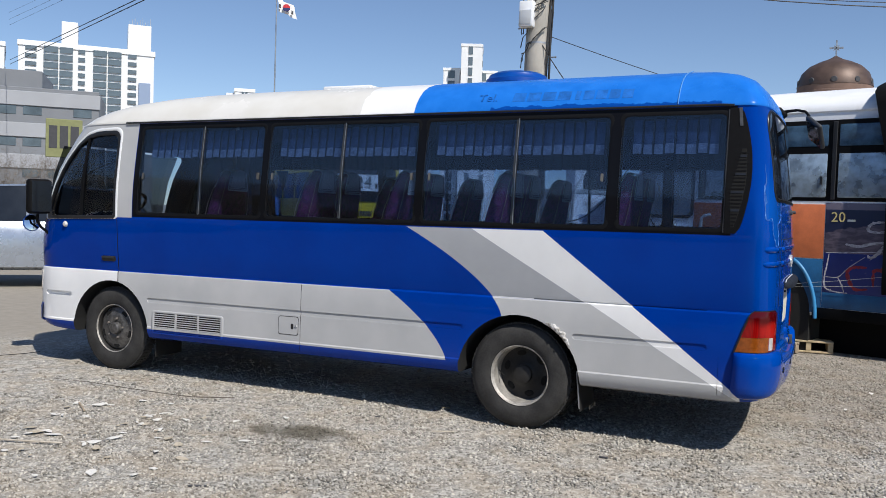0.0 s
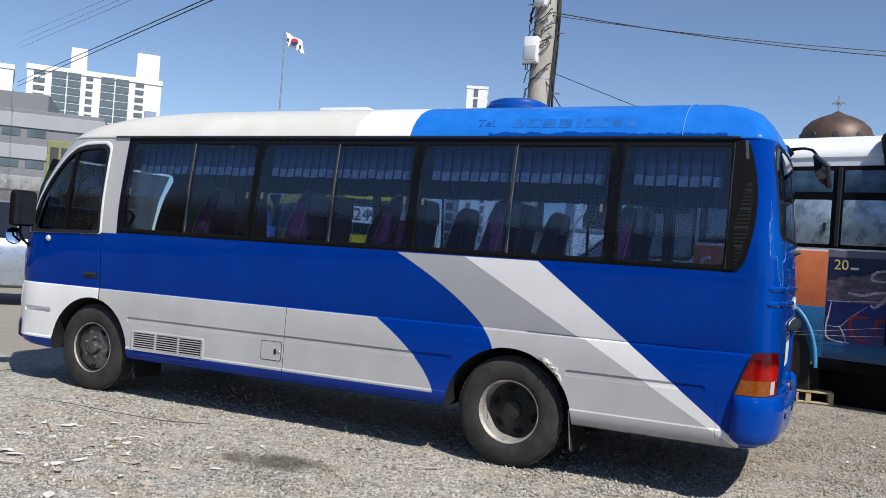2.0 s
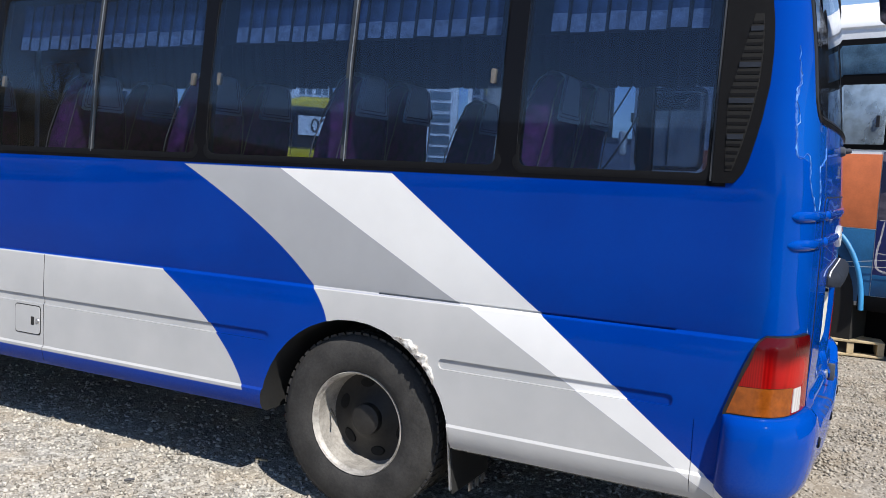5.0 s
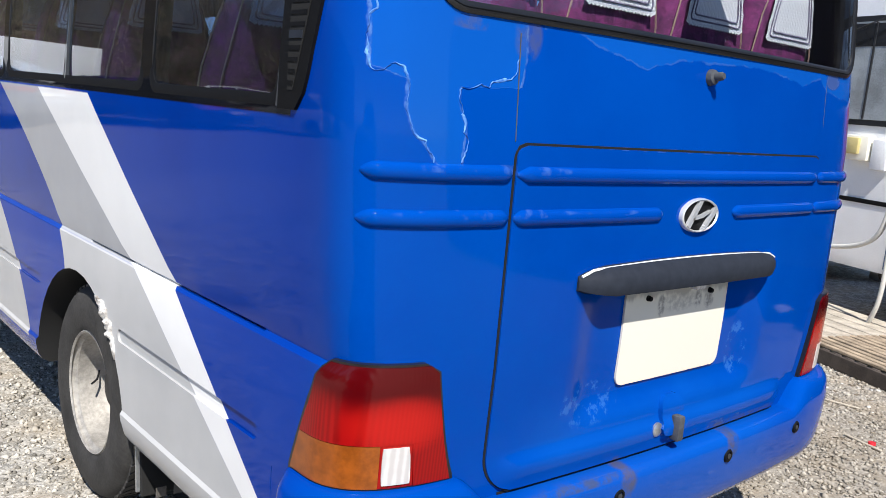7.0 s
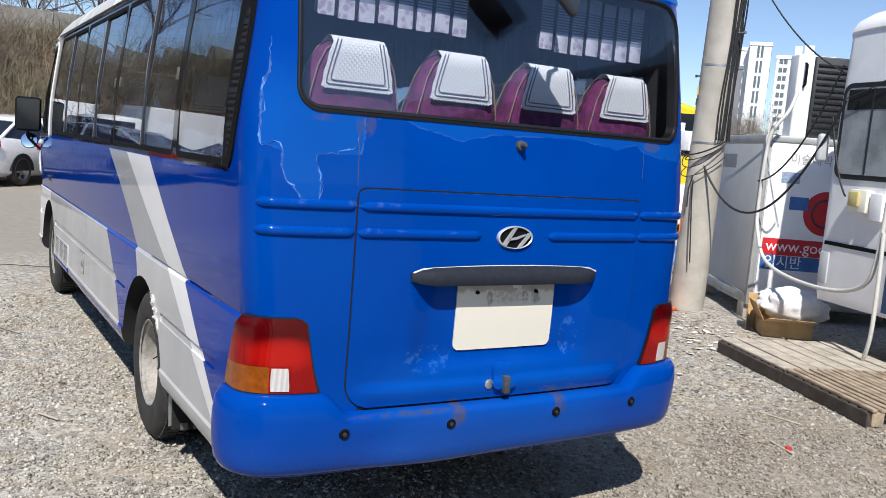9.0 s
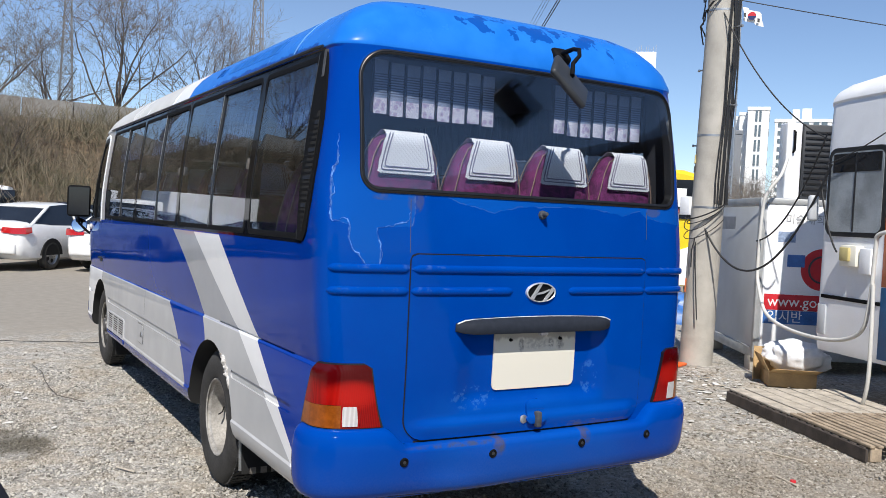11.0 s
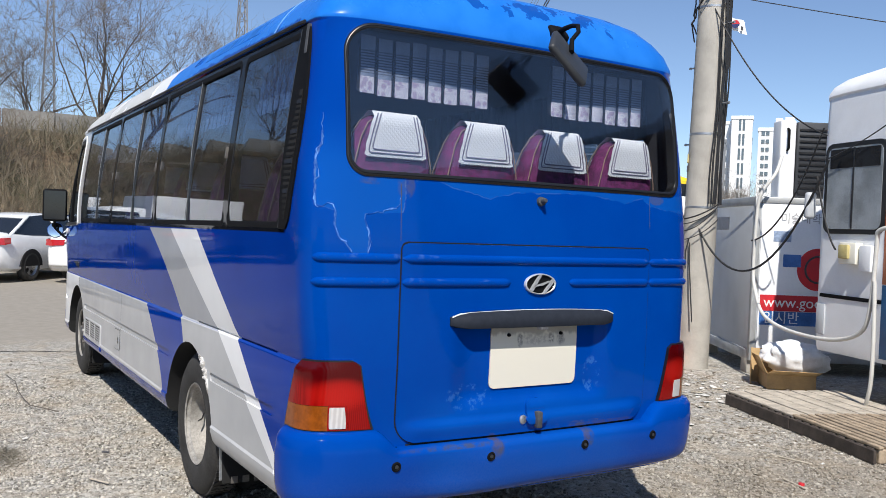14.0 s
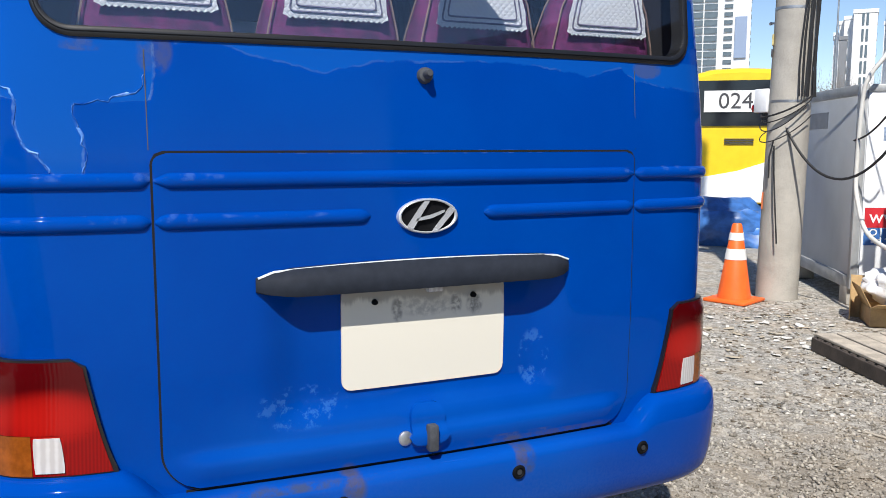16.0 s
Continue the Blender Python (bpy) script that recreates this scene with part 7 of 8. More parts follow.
# local frame: the rear faces -y
V = []
prof = [(0.02, 0.40), (0.0, 0.55), (0.0, 1.55), (0.05, 2.25), (0.10, 2.55), (0.22, 2.70), (0.55, 2.79), (1.05, 2.81)]
full = prof + [(2.1 - x, z) for x, z in prof[::-1][1:]]
F = []
for y, k in ((-0.02, 0.93), (0.04, 0.98), (0.2, 1.0), (3.5, 1.0), (6.5, 1.0), (6.9, 0.92)):
    V += [(-1.05 + 1.05 + (x - 1.05) * k, y, z if z < 2 else 2 + (z - 2) * (k * 1.6 - 0.6)) for x, z in full]
m_ = len(full)
for i in range(5):
    for k in range(m_ - 1):
        a = i * m_ + k
        F.append((a, a + 1, a + m_ + 1, a + m_))
F += [tuple(range(m_)), tuple(5 * m_ + k for k in range(m_ - 1, -1, -1))] + [(i * m_, (i + 1) * m_, (i + 1) * m_ + m_ - 1, i * m_ + m_ - 1) for i in range(5)]
bm = bmesh.new()
tmp = mesh_of("tmp", V, F, m_yellow)
bm.from_mesh(tmp)
part("body", from_bm("body", bm, m_yellow, 35), yb, "yellow painted body")
part("rear_window", from_bm("rear_window", prism(rounded(-0.82, 1.78, 0.82, 2.58, 0.10), "y", -0.05, 0.02), m_darkglass2), yb)
part("number_board", box("number_board", (-0.62, -0.075, 2.02), (0.55, -0.055, 2.40), m_whiteprint, 0.004, 1), yb)
part("numerals", text_mesh("numerals", "024", 0.40, m_ink), yb, "", Matrix.Translation((-0.08, -0.078, 2.205)) @ FACE_Y)
part("white_skirt", from_bm("white_skirt", prism([(-0.99, 0.42), (0.99, 0.42), (0.99, 1.35), (0.5, 1.15), (0.0, 0.98), (-0.5, 0.88), (-0.99, 0.85)], "y", -0.035, 0.0), m_white), yb)
for k in range(4):
    part("vent_slot", box("vent_slot", (-0.25, -0.04, 1.45 + 0.03 * k), (0.25, -0.025, 1.465 + 0.03 * k), m_ink, 0.001, 1), yb)
for x in (-0.9, 0.9):
    part("tail_lamp", box("tail_lamp", (x - 0.09, -0.05, 0.75), (x + 0.09, -0.02, 1.1), m_red, 0.02, 2), yb)
for y in (1.0, 2.2, 3.4, 4.6):
    for sx in (-1, 1):
        part("side_window", box("side_window", (sx * 0.98 - 0.05, y, 1.75), (sx * 0.98 + 0.05, y + 1.1, 2.45), m_darkglass2, 0.02, 2), yb)
WH = lathe("wheel", [(0.0, -0.05), (0.1, -0.08), (0.2, -0.06), (0.22, -0.10), (0.34, -0.10), (0.385, -0.05), (0.385, 0.05), (0.34, 0.10), (0.0, 0.10)], [m_rim, m_tyre], "x", 32, index=[0, 0, 0, 1, 1, 1, 1, 1])
for x in (-0.9, 0.9):
    for y in (1.5, 5.5):
        part("wheel", WH, yb, "", pose(x, y, 0.385))


def heap_mesh(sx, sy, sz, mat, seed, name):
    bm = bmesh.new()
    bmesh.ops.create_icosphere(bm, subdivisions=4, radius=1)
    for v in bm.verts:
        n = noise.noise(v.co * 1.9 + Vector((seed, 0, 0))) * 0.35 + abs(noise.noise(v.co * 5 + Vector((seed, 3, 0)))) * 0.18
        z = max(0.0, v.co.z * 0.9 + 0.25)
        v.co = Vector((v.co.x * sx * (1 + n), v.co.y * sy * (1 + n), z * sz * (1 + n)))
    return from_bm(name, bm, mat, 40)


tagged(part("tarpaulin_stack", heap_mesh(1.1, 0.7, 0.85, m_bluetarp, 4, "tarpaulin_stack"), None, "", pose(-6.2, 9.3, -0.02, 0, 0, 40) @ Matrix.Diagonal((0.85, 0.85, 0.6, 1))), "heap of things under a crumpled blue tarpaulin", "tarpaulin")
tagged(part("tarpaulin_stack", heap_mesh(1.3, 0.9, 2.1, m_bluetarp, 8, "tarpaulin_stack"), None, "", pose(-12.4, 12.5, -0.02, 0, 0, 40)), "tall stack under a blue tarpaulin", "tarpaulin")
tagged(part("grey_tank", lathe("grey_tank", [(0, 0), (0.16, 0.0), (0.17, 0.03), (0.17, 0.75), (0.13, 0.86), (0.05, 0.90), (0.05, 1.0), (0, 1.0)], m_panel, n=24), None, "", pose(-6.1, 8.1, 0)), "grey gas bottle standing on the yard", "gas bottle")


# ---- cars ----
def loft(name, rows, mat, smooth=40):
    V, F = [], []
    m = len(rows[0])
    for r in rows:
        V += r
    for i in range(len(rows) - 1):
        for k in range(m):
            a, b = i * m + k, i * m + (k + 1) % m
            F.append((a, b, b + m, a + m))
    F += [tuple(range(m)), tuple((len(rows) - 1) * m + k for k in range(m - 1, -1, -1))]
    me = mesh_of(name, V, F, mat)
    bm = bmesh.new()
    bm.from_mesh(me)
    bmesh.ops.recalc_face_normals(bm, faces=bm.faces)
    bm.to_mesh(me)
    bm.free()
    me.polygons.foreach_set("use_smooth", [True] * len(me.polygons))
    me.set_sharp_from_angle(angle=radians(smooth))
    return me


CAR_TYRE = lathe("tyre", [(0.21, -0.09), (0.27, -0.10), (0.31, -0.08), (0.325, -0.04), (0.325, 0.04), (0.31, 0.08), (0.27, 0.10), (0.21, 0.09)], m_tyre, "y", 32)
CAR_RIM = lathe("rim", [(0.215, -0.085), (0.205, -0.07), (0.19, -0.05), (0.06, -0.06), (0.0, -0.065)], m_alu, "y", 24)
CAR_HOLE = lathe("rim_gap", [(0, -0.002), (0.045, -0.002), (0.05, 0.01)], m_under, "y", 10)


def section(x, hw, zb, zt, crown=0.03):
    pts = [(hw * 0.86, zb), (hw * 0.97, zb + 0.06), (hw, zb + (zt - zb) * 0.35), (hw, zb + (zt - zb) * 0.62), (hw * 0.965, zt - 0.10), (hw * 0.92, zt - 0.03), (hw * 0.80, zt), (hw * 0.4, zt + crown)]
    return [(x, y, z) for y, z in pts] + [(x, -y, z) for y, z in pts[::-1]]


def car(m, paint, label, tall=0.0, long=1.0, seed=0, estate=False, group=""):
    c = thing("car", label, "car", m, group)
    L = long
    up = tall
    st = [(-2.42, 0.66, 0.46, 0.74), (-2.38, 0.78, 0.34, 0.90), (-2.28, 0.86, 0.26, 1.00), (-1.9, 0.90, 0.22, 1.04), (-1.2, 0.915, 0.20, 1.00), (0, 0.92, 0.20, 0.98), (1.0, 0.915, 0.20, 0.96), (1.75, 0.89, 0.22, 0.87), (2.2, 0.80, 0.26, 0.76), (2.36, 0.66, 0.36, 0.64)]
    part("body", loft("body", [section(x * L, hw, zb + up * 0.3, zt + up * 0.6) for x, hw, zb, zt in st], paint), c)
    rear0, rear1 = (-2.05, -1.15) if not estate else (-2.32, -2.05)
    cab = [(rear0, 0.99), (rear1, 1.40), (-0.35, 1.455), (0.35, 1.42), (1.30, 0.95)]
    rows = []
    for x, zt in cab:
        f = (zt - 0.93) / 0.53
        hwt = 0.80 - 0.20 * f
        z0 = 0.90 + up * 0.6
        z1 = zt + up
        rows.append([(x * L, 0.83, z0), (x * L, hwt, z1), (x * L, hwt * 0.6, z1 + 0.012 * f), (x * L, -hwt * 0.6, z1 + 0.012 * f), (x * L, -hwt, z1), (x * L, -0.83, z0)])
    part("cabin_glass", loft("cabin_glass", rows, m_darkglass2, 20), c, "dark car windows")
    rr = []
    for x, zt in ((rear1 - 0.10, 1.372), (rear1, 1.41), (-0.35, 1.47), (0.35, 1.435), (0.46, 1.39)):
        hwt = 0.80 - 0.20 * (zt - 0.93) / 0.53 + 0.012
        rr.append([(x * L, hwt, zt + up - 0.035), (x * L, hwt * 0.9, zt + up), (x * L, hwt * 0.5, zt + up + 0.02), (x * L, -hwt * 0.5, zt + up + 0.02), (x * L, -hwt * 0.9, zt + up), (x * L, -hwt, zt + up - 0.035)])
    part("roof", loft("roof", rr, paint), c)
    for s in (-1, 1):
        for (xa, za), (xb, zb) in (((rear0, 0.99), (rear1, 1.40)), ((1.30, 0.95), (0.38, 1.42)), ((-0.25, 0.97), (-0.30, 1.44))):
            def hw(z):
                return (0.80 - 0.20 * (z - 0.93) / 0.53 + 0.010) * s
            part("pillar", tube("pillar", [(xa * L, hw(za) + 0.02 * s, za + up * 0.6 - 0.03), (xb * L, hw(zb), zb + up)], 0.035 if xa != -0.25 else 0.028, paint, 6), c)
        for x in (-1.38, 1.38):
            w = part("wheel", CAR_TYRE, c, "", Matrix.Translation((x * L, s * 0.83, 0.325)) @ (pose(0, 0, 0, 0, 0, 180) if s > 0 else Matrix()))
            part("rim", CAR_RIM, w)
            for k in range(5):
                a = 2 * math.pi * k / 5
                part("rim_gap", CAR_HOLE, w, "", Matrix.Translation((0.13 * math.cos(a), -0.058, 0.13 * math.sin(a))))
            part("wheel_well", from_bm("wheel_well", prism([(x * L - 0.39 * math.cos(math.pi * k / 12), 0.33 + 0.37 * math.sin(math.pi * k / 12)) for k in range(13)], "y", s * 0.60, s * 0.925), m_under), c)
        lm = loft("tail_lamp", [[(-2.30 * L, s * 0.90, 0.80 + up * 0.6), (-2.30 * L, s * 0.885, 0.94 + up * 0.6), (-2.42 * L, s * 0.72, 0.93 + up * 0.6), (-2.43 * L, s * 0.72, 0.80 + up * 0.6)],
                               [(-2.12 * L, s * 0.922, 0.83 + up * 0.6), (-2.12 * L, s * 0.912, 0.95 + up * 0.6), (-2.385 * L, s * 0.40, 0.935 + up * 0.6), (-2.43 * L, s * 0.40, 0.82 + up * 0.6)]], m_red)
        part("tail_lamp", lm, c, "red tail lamp")
        part("wing_mirror", box("wing_mirror", (0.98 * L, s * 0.90 - 0.02, 0.98 + up * 0.6), (1.12 * L, s * 1.02 + 0.02, 1.12 + up * 0.6), paint, 0.03, 3), c)
        part("head_lamp", box("head_lamp", (2.05 * L, s * 0.66 - 0.13, 0.60 + up * 0.5), (2.26 * L, s * 0.66 + 0.13, 0.74 + up * 0.5), m_clear, 0.04, 3), c)
    part("rear_bumper", box("rear_bumper", (-2.47 * L, -0.74, 0.36 + up * 0.3), (-2.35 * L, 0.74, 0.60 + up * 0.3), paint, 0.05, 3), c)
    part("number_plate", box("number_plate", (-2.482 * L, -0.26, 0.66 + up * 0.4), (-2.40 * L, 0.26, 0.78 + up * 0.4), m_whiteprint, 0.006, 1), c, "plain white plate")
    part("trim_line", box("trim_line", (-2.440 * L, -0.40, 0.885 + up * 0.6), (-2.36 * L, 0.40, 0.905 + up * 0.6), m_chrome, 0.004, 1), c)
    return c


heading = math.degrees(math.atan2(0.62, -0.78))
c0 = car(frame_at(-17.59, 0.90, 0, heading), m_whitecar, "white saloon car parked in a row by the slope", group="parked cars")
tagged(copy_thing(c0, frame_at(-16.83, 3.12, 0, heading)), "white saloon car parked beside another white one", "car")
c1 = car(frame_at(-14.9, -2.1, 0, heading - 4), m_silver, "silver saloon car parked in a row", 0.10, 0.95, group="parked cars")
c2 = car(frame_at(-14.0, -5.2, 0, heading + 2), m_darkcar, "dark car parked in a row", group="parked cars")
for i, (dx, dy, src, words) in enumerate(((-12.4, -8.3, c0, "white saloon car parked at the yard's edge"), (-10.2, -11.2, c1, "silver car parked at the yard's edge"), (-7.3, -13.6, c0, "white saloon car parked at the yard's edge"),
                                          (-3.8, -15.4, c2, "dark car parked at the yard's edge"), (0.2, -16.4, c0, "white saloon car parked at the yard's edge"), (-19.5, -1.0, c1, "silver car in the second row"), (-18.5, -9.5, c0, "white car in the second row"), (-22.5, 2.0, c2, "dark car in the second row"), (-23.5, 6.5, c0, "white car in the second row"))):
    tagged(copy_thing(src, frame_at(dx, dy, 0, heading - 6 * i + 8)), words, "car")
car(frame_at(-11.86, 5.04, 0, math.degrees(math.atan2(0.777, 0.63)) + 180), m_silver, "silver estate van parked beyond the minibus", 0.36, 1.0, 0, True)


def truck(m):
    t = thing("truck", "small white box truck parked by the slope", "truck", m)
    part("cargo_box", box("cargo_box", (-2.2, -0.9, 0.75), (0.9, 0.9, 2.5), m_white, 0.03, 2), t)
    part("cab", loft("cab", [section(x, hw, 0.45, zt) for x, hw, zt in ((1.0, 0.82, 1.95), (1.6, 0.84, 1.95), (2.2, 0.84, 1.85), (2.55, 0.82, 1.2), (2.65, 0.78, 1.0))], m_white), t)
    part("cab_glass", box("cab_glass", (1.2, -0.86, 1.25), (2.45, 0.86, 1.78), m_darkglass2, 0.04, 2), t)
    part("chassis", box("chassis", (-2.2, -0.4, 0.5), (1.2, 0.4, 0.76), m_under, 0.02, 1), t)
    for x in (-1.4, 1.8):
        for y in (-0.75, 0.75):
            w = part("wheel", CAR_TYRE, t, "", pose(x, y, 0.325))
            part("rim", CAR_RIM, w)


truck(frame_at(-27.5, -1.6, 0, 80))
truck(frame_at(-22.0, -5.0, 0, 75))

# dark car close by the path; local x ahead, y to the left
dk = thing("dark_car", "dark blue car with a black hood cover on gravel", "car", frame_at(2.927, -1.873, 0, 153.3))
DARK = [(-4.3, 0.62, 0.50, 0.95), (-4.15, 0.78, 0.40, 1.15), (-3.8, 0.87, 0.34, 1.30), (-2.6, 0.90, 0.32, 1.42), (-1.6, 0.92, 0.32, 1.45), (-1.2, 0.93, 0.32, 1.45), (-0.85, 0.93, 0.32, 1.445), (-0.60, 0.922, 0.33, 1.435),
        (-0.45, 0.895, 0.34, 1.415), (-0.30, 0.855, 0.35, 1.385), (-0.20, 0.812, 0.36, 1.325), (-0.12, 0.775, 0.39, 1.20), (-0.06, 0.75, 0.42, 1.02), (-0.02, 0.62, 0.46, 0.86), (0.0, 0.50, 0.52, 0.74)]


def dark_section(x, hw, zb, zt, grow=0.0, first=0, last=24, n=24):
    pts = []
    for k in range(n + 1):
        a = math.pi * (first + (last - first) * k / n) / 24
        c, s_ = math.cos(a), math.sin(a)
        pts.append((x, -(hw + grow) * math.copysign(abs(c) ** 0.5, c), zb + 0.4 * (zt - zb) + (0.6 * (zt - zb) + grow) * s_ ** 0.5))
    return pts


HOOD = DARK[4:12]
part("body", loft("body", [dark_section(*q) + [(q[0], q[1] * 0.9, q[2]), (q[0], -q[1] * 0.9, q[2])] for q in DARK], m_darkcar, 60), dk)
part("hood_cover", loft("hood_cover", [dark_section(*q, 0.008, f, 24 - f) + dark_section(*q, -0.006, f, 24 - f)[::-1] for q, f in zip(HOOD, (6.4, 6.4, 5.6, 4.6, 3.5, 2.9, 2.9, 2.9))], m_blackcover, 60), dk, "matt black hood cover")
part("cabin_glass", loft("cabin_glass", [[(x, 0.80, 1.36), (x, 0.80 - 0.20 * f, 1.36 + 0.42 * f), (x, -0.80 + 0.20 * f, 1.36 + 0.42 * f), (x, -0.80, 1.36)] for x, f in ((-3.9, 0.1), (-3.4, 0.95), (-2.4, 1.0), (-1.7, 0.1))], m_darkglass2, 20), dk)
for s in (-1, 1):
    k0, k1 = (0.6, 2.6) if s < 0 else (21.4, 23.4)
    lens = [[dark_section(*q, g, k0, k1, 4) for g in (0.007, -0.04)] for q in DARK[8:13]]
    part("head_lamp", loft("head_lamp", [a + b[::-1] for a, b in lens], m_headlens, 50), dk, "clear head lamp")
    for x in (-3.3, -0.85):
        w = part("wheel", CAR_TYRE, dk, "", pose(x, s * 0.80, 0.325))
        part("rim", CAR_RIM, w)

# ---- slope, wall, trees ----
RIDGE = [(-46, 19), (-38, 14.5), (-35, 8), (-34, -8), (-30, -22), (-20, -34), (-4, -42), (16, -46)]


def ridge_point(s):
    f = s * (len(RIDGE) - 1)
    i = min(int(f), len(RIDGE) - 2)
    k = f - i
    p = [Vector(q).to_3d() for q in (RIDGE[max(i - 1, 0)], RIDGE[i], RIDGE[i + 1], RIDGE[min(i + 2, len(RIDGE) - 1)])]
    c = 0.5 * ((2 * p[1]) + (p[2] - p[0]) * k + (2 * p[0] - 5 * p[1] + 4 * p[2] - p[3]) * k * k + (3 * p[1] - p[0] - 3 * p[2] + p[3]) * k ** 3)
    return c


def ridge_frame(s):
    a, b = ridge_point(max(0, s - 0.002)), ridge_point(min(1, s + 0.002))
    d = (b - a).normalized()
    return ridge_point(s), d, Vector((d.y, -d.x, 0)) * -1.0


def rise(s):
    """The bank is higher beside the row of cars."""
    return 1 + 0.45 * ease(s, 0.38, 0.46)


def slope_mesh():
    V, F = [], []
    n, prof = 130, [(9.0, -0.05), (8.0, 0.15), (6.6, 1.0), (5.0, 2.0), (3.4, 3.0), (1.9, 3.9), (0.8, 4.5), (0, 4.75), (-3, 4.8), (-30, 4.6)]
    for i in range(n + 1):
        p, d, o = ridge_frame(i / n)
        if (p + o).length > p.length:
            o = -o
        for k, (off, z) in enumerate(prof):
            q = p + o * off
            w = noise.noise((q.x * 0.25, q.y * 0.25, k * 0.3)) * 0.5 + noise.noise((q.x * 0.9, q.y * 0.9, k)) * 0.22
            V.append((q.x, q.y, z * rise(i / n) + (w if 0 < k < 8 else 0)))
    m = len(prof)
    for i in range(n):
        for k in range(m - 1):
            a = i * m + k
            F.append((a, a + 1, a + m + 1, a + m))
    return mesh_of("embankment", V, F, m_slope, smooth=60)


tagged(new("embankment", slope_mesh()), "brown embankment with dry grass and scrub", "embankment", kind="structure")


def wall_mesh():
    chunks = []
    n = 60
    for i in range(n):
        p, d, o = ridge_frame((i + 0.02) / n)
        q, d2, o2 = ridge_frame((i + 0.98) / n)
        s = 0.22
        vs = []
        up_ = 4.75 * (rise(i / n) - 1)
        for c, oo in ((p, o), (q, o2)):
            for z in (4.5 + up_, 5.65 + up_):
                vs += [c + oo * s + Vector((0, 0, z)), c - oo * s + Vector((0, 0, z))]
        chunks.append((vs, [(0, 1, 3, 2), (4, 6, 7, 5), (0, 2, 6, 4), (1, 5, 7, 3), (2, 3, 7, 6), (0, 4, 5, 1)]))
    return joined("retaining_wall", chunks, m_oldwall)


tagged(new("retaining_wall", wall_mesh()), "weathered grey wall of panels along the top of the embankment", "wall", kind="structure")
fence = []
for i in range(0, 130):
    p, d, o = ridge_frame(i / 130)
    up_ = Vector((0, 0, 4.75 * (rise(i / 130) - 1)))
    fence.append(tube_data([p + up_ + Vector((0, 0, 5.6)), p + up_ + Vector((0, 0, 7.1))], 0.012, 4))
for z in (6.1, 6.6, 7.05):
    fence.append(tube_data([ridge_point(i / 90) + Vector((0, 0, z + 4.75 * (rise(i / 90) - 1))) for i in range(91)], 0.006, 4))
tagged(new("mesh_fence", joined("mesh_fence", fence, m_twig)), "thin wire fence on top of the wall", "fence", kind="structure")


def grow(rng, start, way, length, r, depth, chunks, twigs):
    """A bare branch and, from it, smaller ones."""
    pts, d = [Vector(start)], Vector(way).normalized()
    n = 6 if depth < 3 else 3
    for k in range(n):
        d = (d + Vector((rng.gauss(0, 0.13), rng.gauss(0, 0.13), rng.gauss(0.03, 0.09)))).normalized()
        pts.append(pts[-1] + d * (length / n))
    rad = [r * (1 - 0.62 * k / n) for k in range(n + 1)]
    (twigs if depth >= 3 else chunks).append(tube_data(pts, rad, 6 if depth < 2 else (4 if depth < 3 else 3)))
    if depth >= 5:
        return
    count = (6, 5, 4, 4, 3)[depth]
    for k in range(count):
        i = rng.randint(2 if n > 3 else 1, n)
        base = pts[i]
        side = Vector((rng.gauss(0, 1), rng.gauss(0, 1), rng.gauss(0.25, 0.5))).normalized()
        nd = (d * 0.75 + side * 0.8).normalized()
        grow(rng, base, nd, length * rng.uniform(0.5, 0.72), max(0.007, rad[i] * 0.60), depth + 1, chunks, twigs)


def tree_meshes(seed, height):
    rng = random.Random(seed)
    limbs, twigs = [], []
    trunk = [(0, 0, -0.3)]
    d = Vector((rng.gauss(0, 0.08), rng.gauss(0, 0.08), 1))
    p = Vector((0, 0, 0))
    for k in range(5):
        p = p + d.normalized() * height * 0.03
        d += Vector((rng.gauss(0, 0.12), rng.gauss(0, 0.12), 0))
        trunk.append(tuple(p))
    tr = tube("trunk", trunk, [0.17, 0.145, 0.13, 0.12, 0.11, 0.10], m_bark, 9)
    for k in range(7):
        a = 2 * math.pi * k / 7 + rng.random() * 0.8
        lean = rng.uniform(0.35, 1.15)
        grow(rng, trunk[-1 - (k % 3)], (math.cos(a) * lean, math.sin(a) * lean, 1.0), height * rng.uniform(0.42, 0.55), 0.062, 1, limbs, twigs)
    grow(rng, trunk[-1], (0, 0, 1), height * 0.54, 0.075, 1, limbs, twigs)
    crown = joined("crown", limbs + twigs, [m_bark, m_twig])
    cut_ = sum(len(f) for v, f in limbs)
    crown.polygons.foreach_set("material_index", [0 if k < cut_ else 1 for k in range(len(crown.polygons))])
    return tr, crown


TREES = [tree_meshes(s, h) for s, h in ((21, 8.5), (22, 7.5), (23, 9.5), (24, 7.0))]


def tree(x, y, z, i, turn, s=1.0):
    t = thing("bare_tree", "tall leafless tree with fine branching on the embankment", "tree", pose(x, y, z, 0, 0, turn) @ Matrix.Diagonal((s, s, s, 1)), "bare trees")
    for nm, me in zip(("trunk", "crown"), TREES[i % 4]):
        part(nm, me, t)


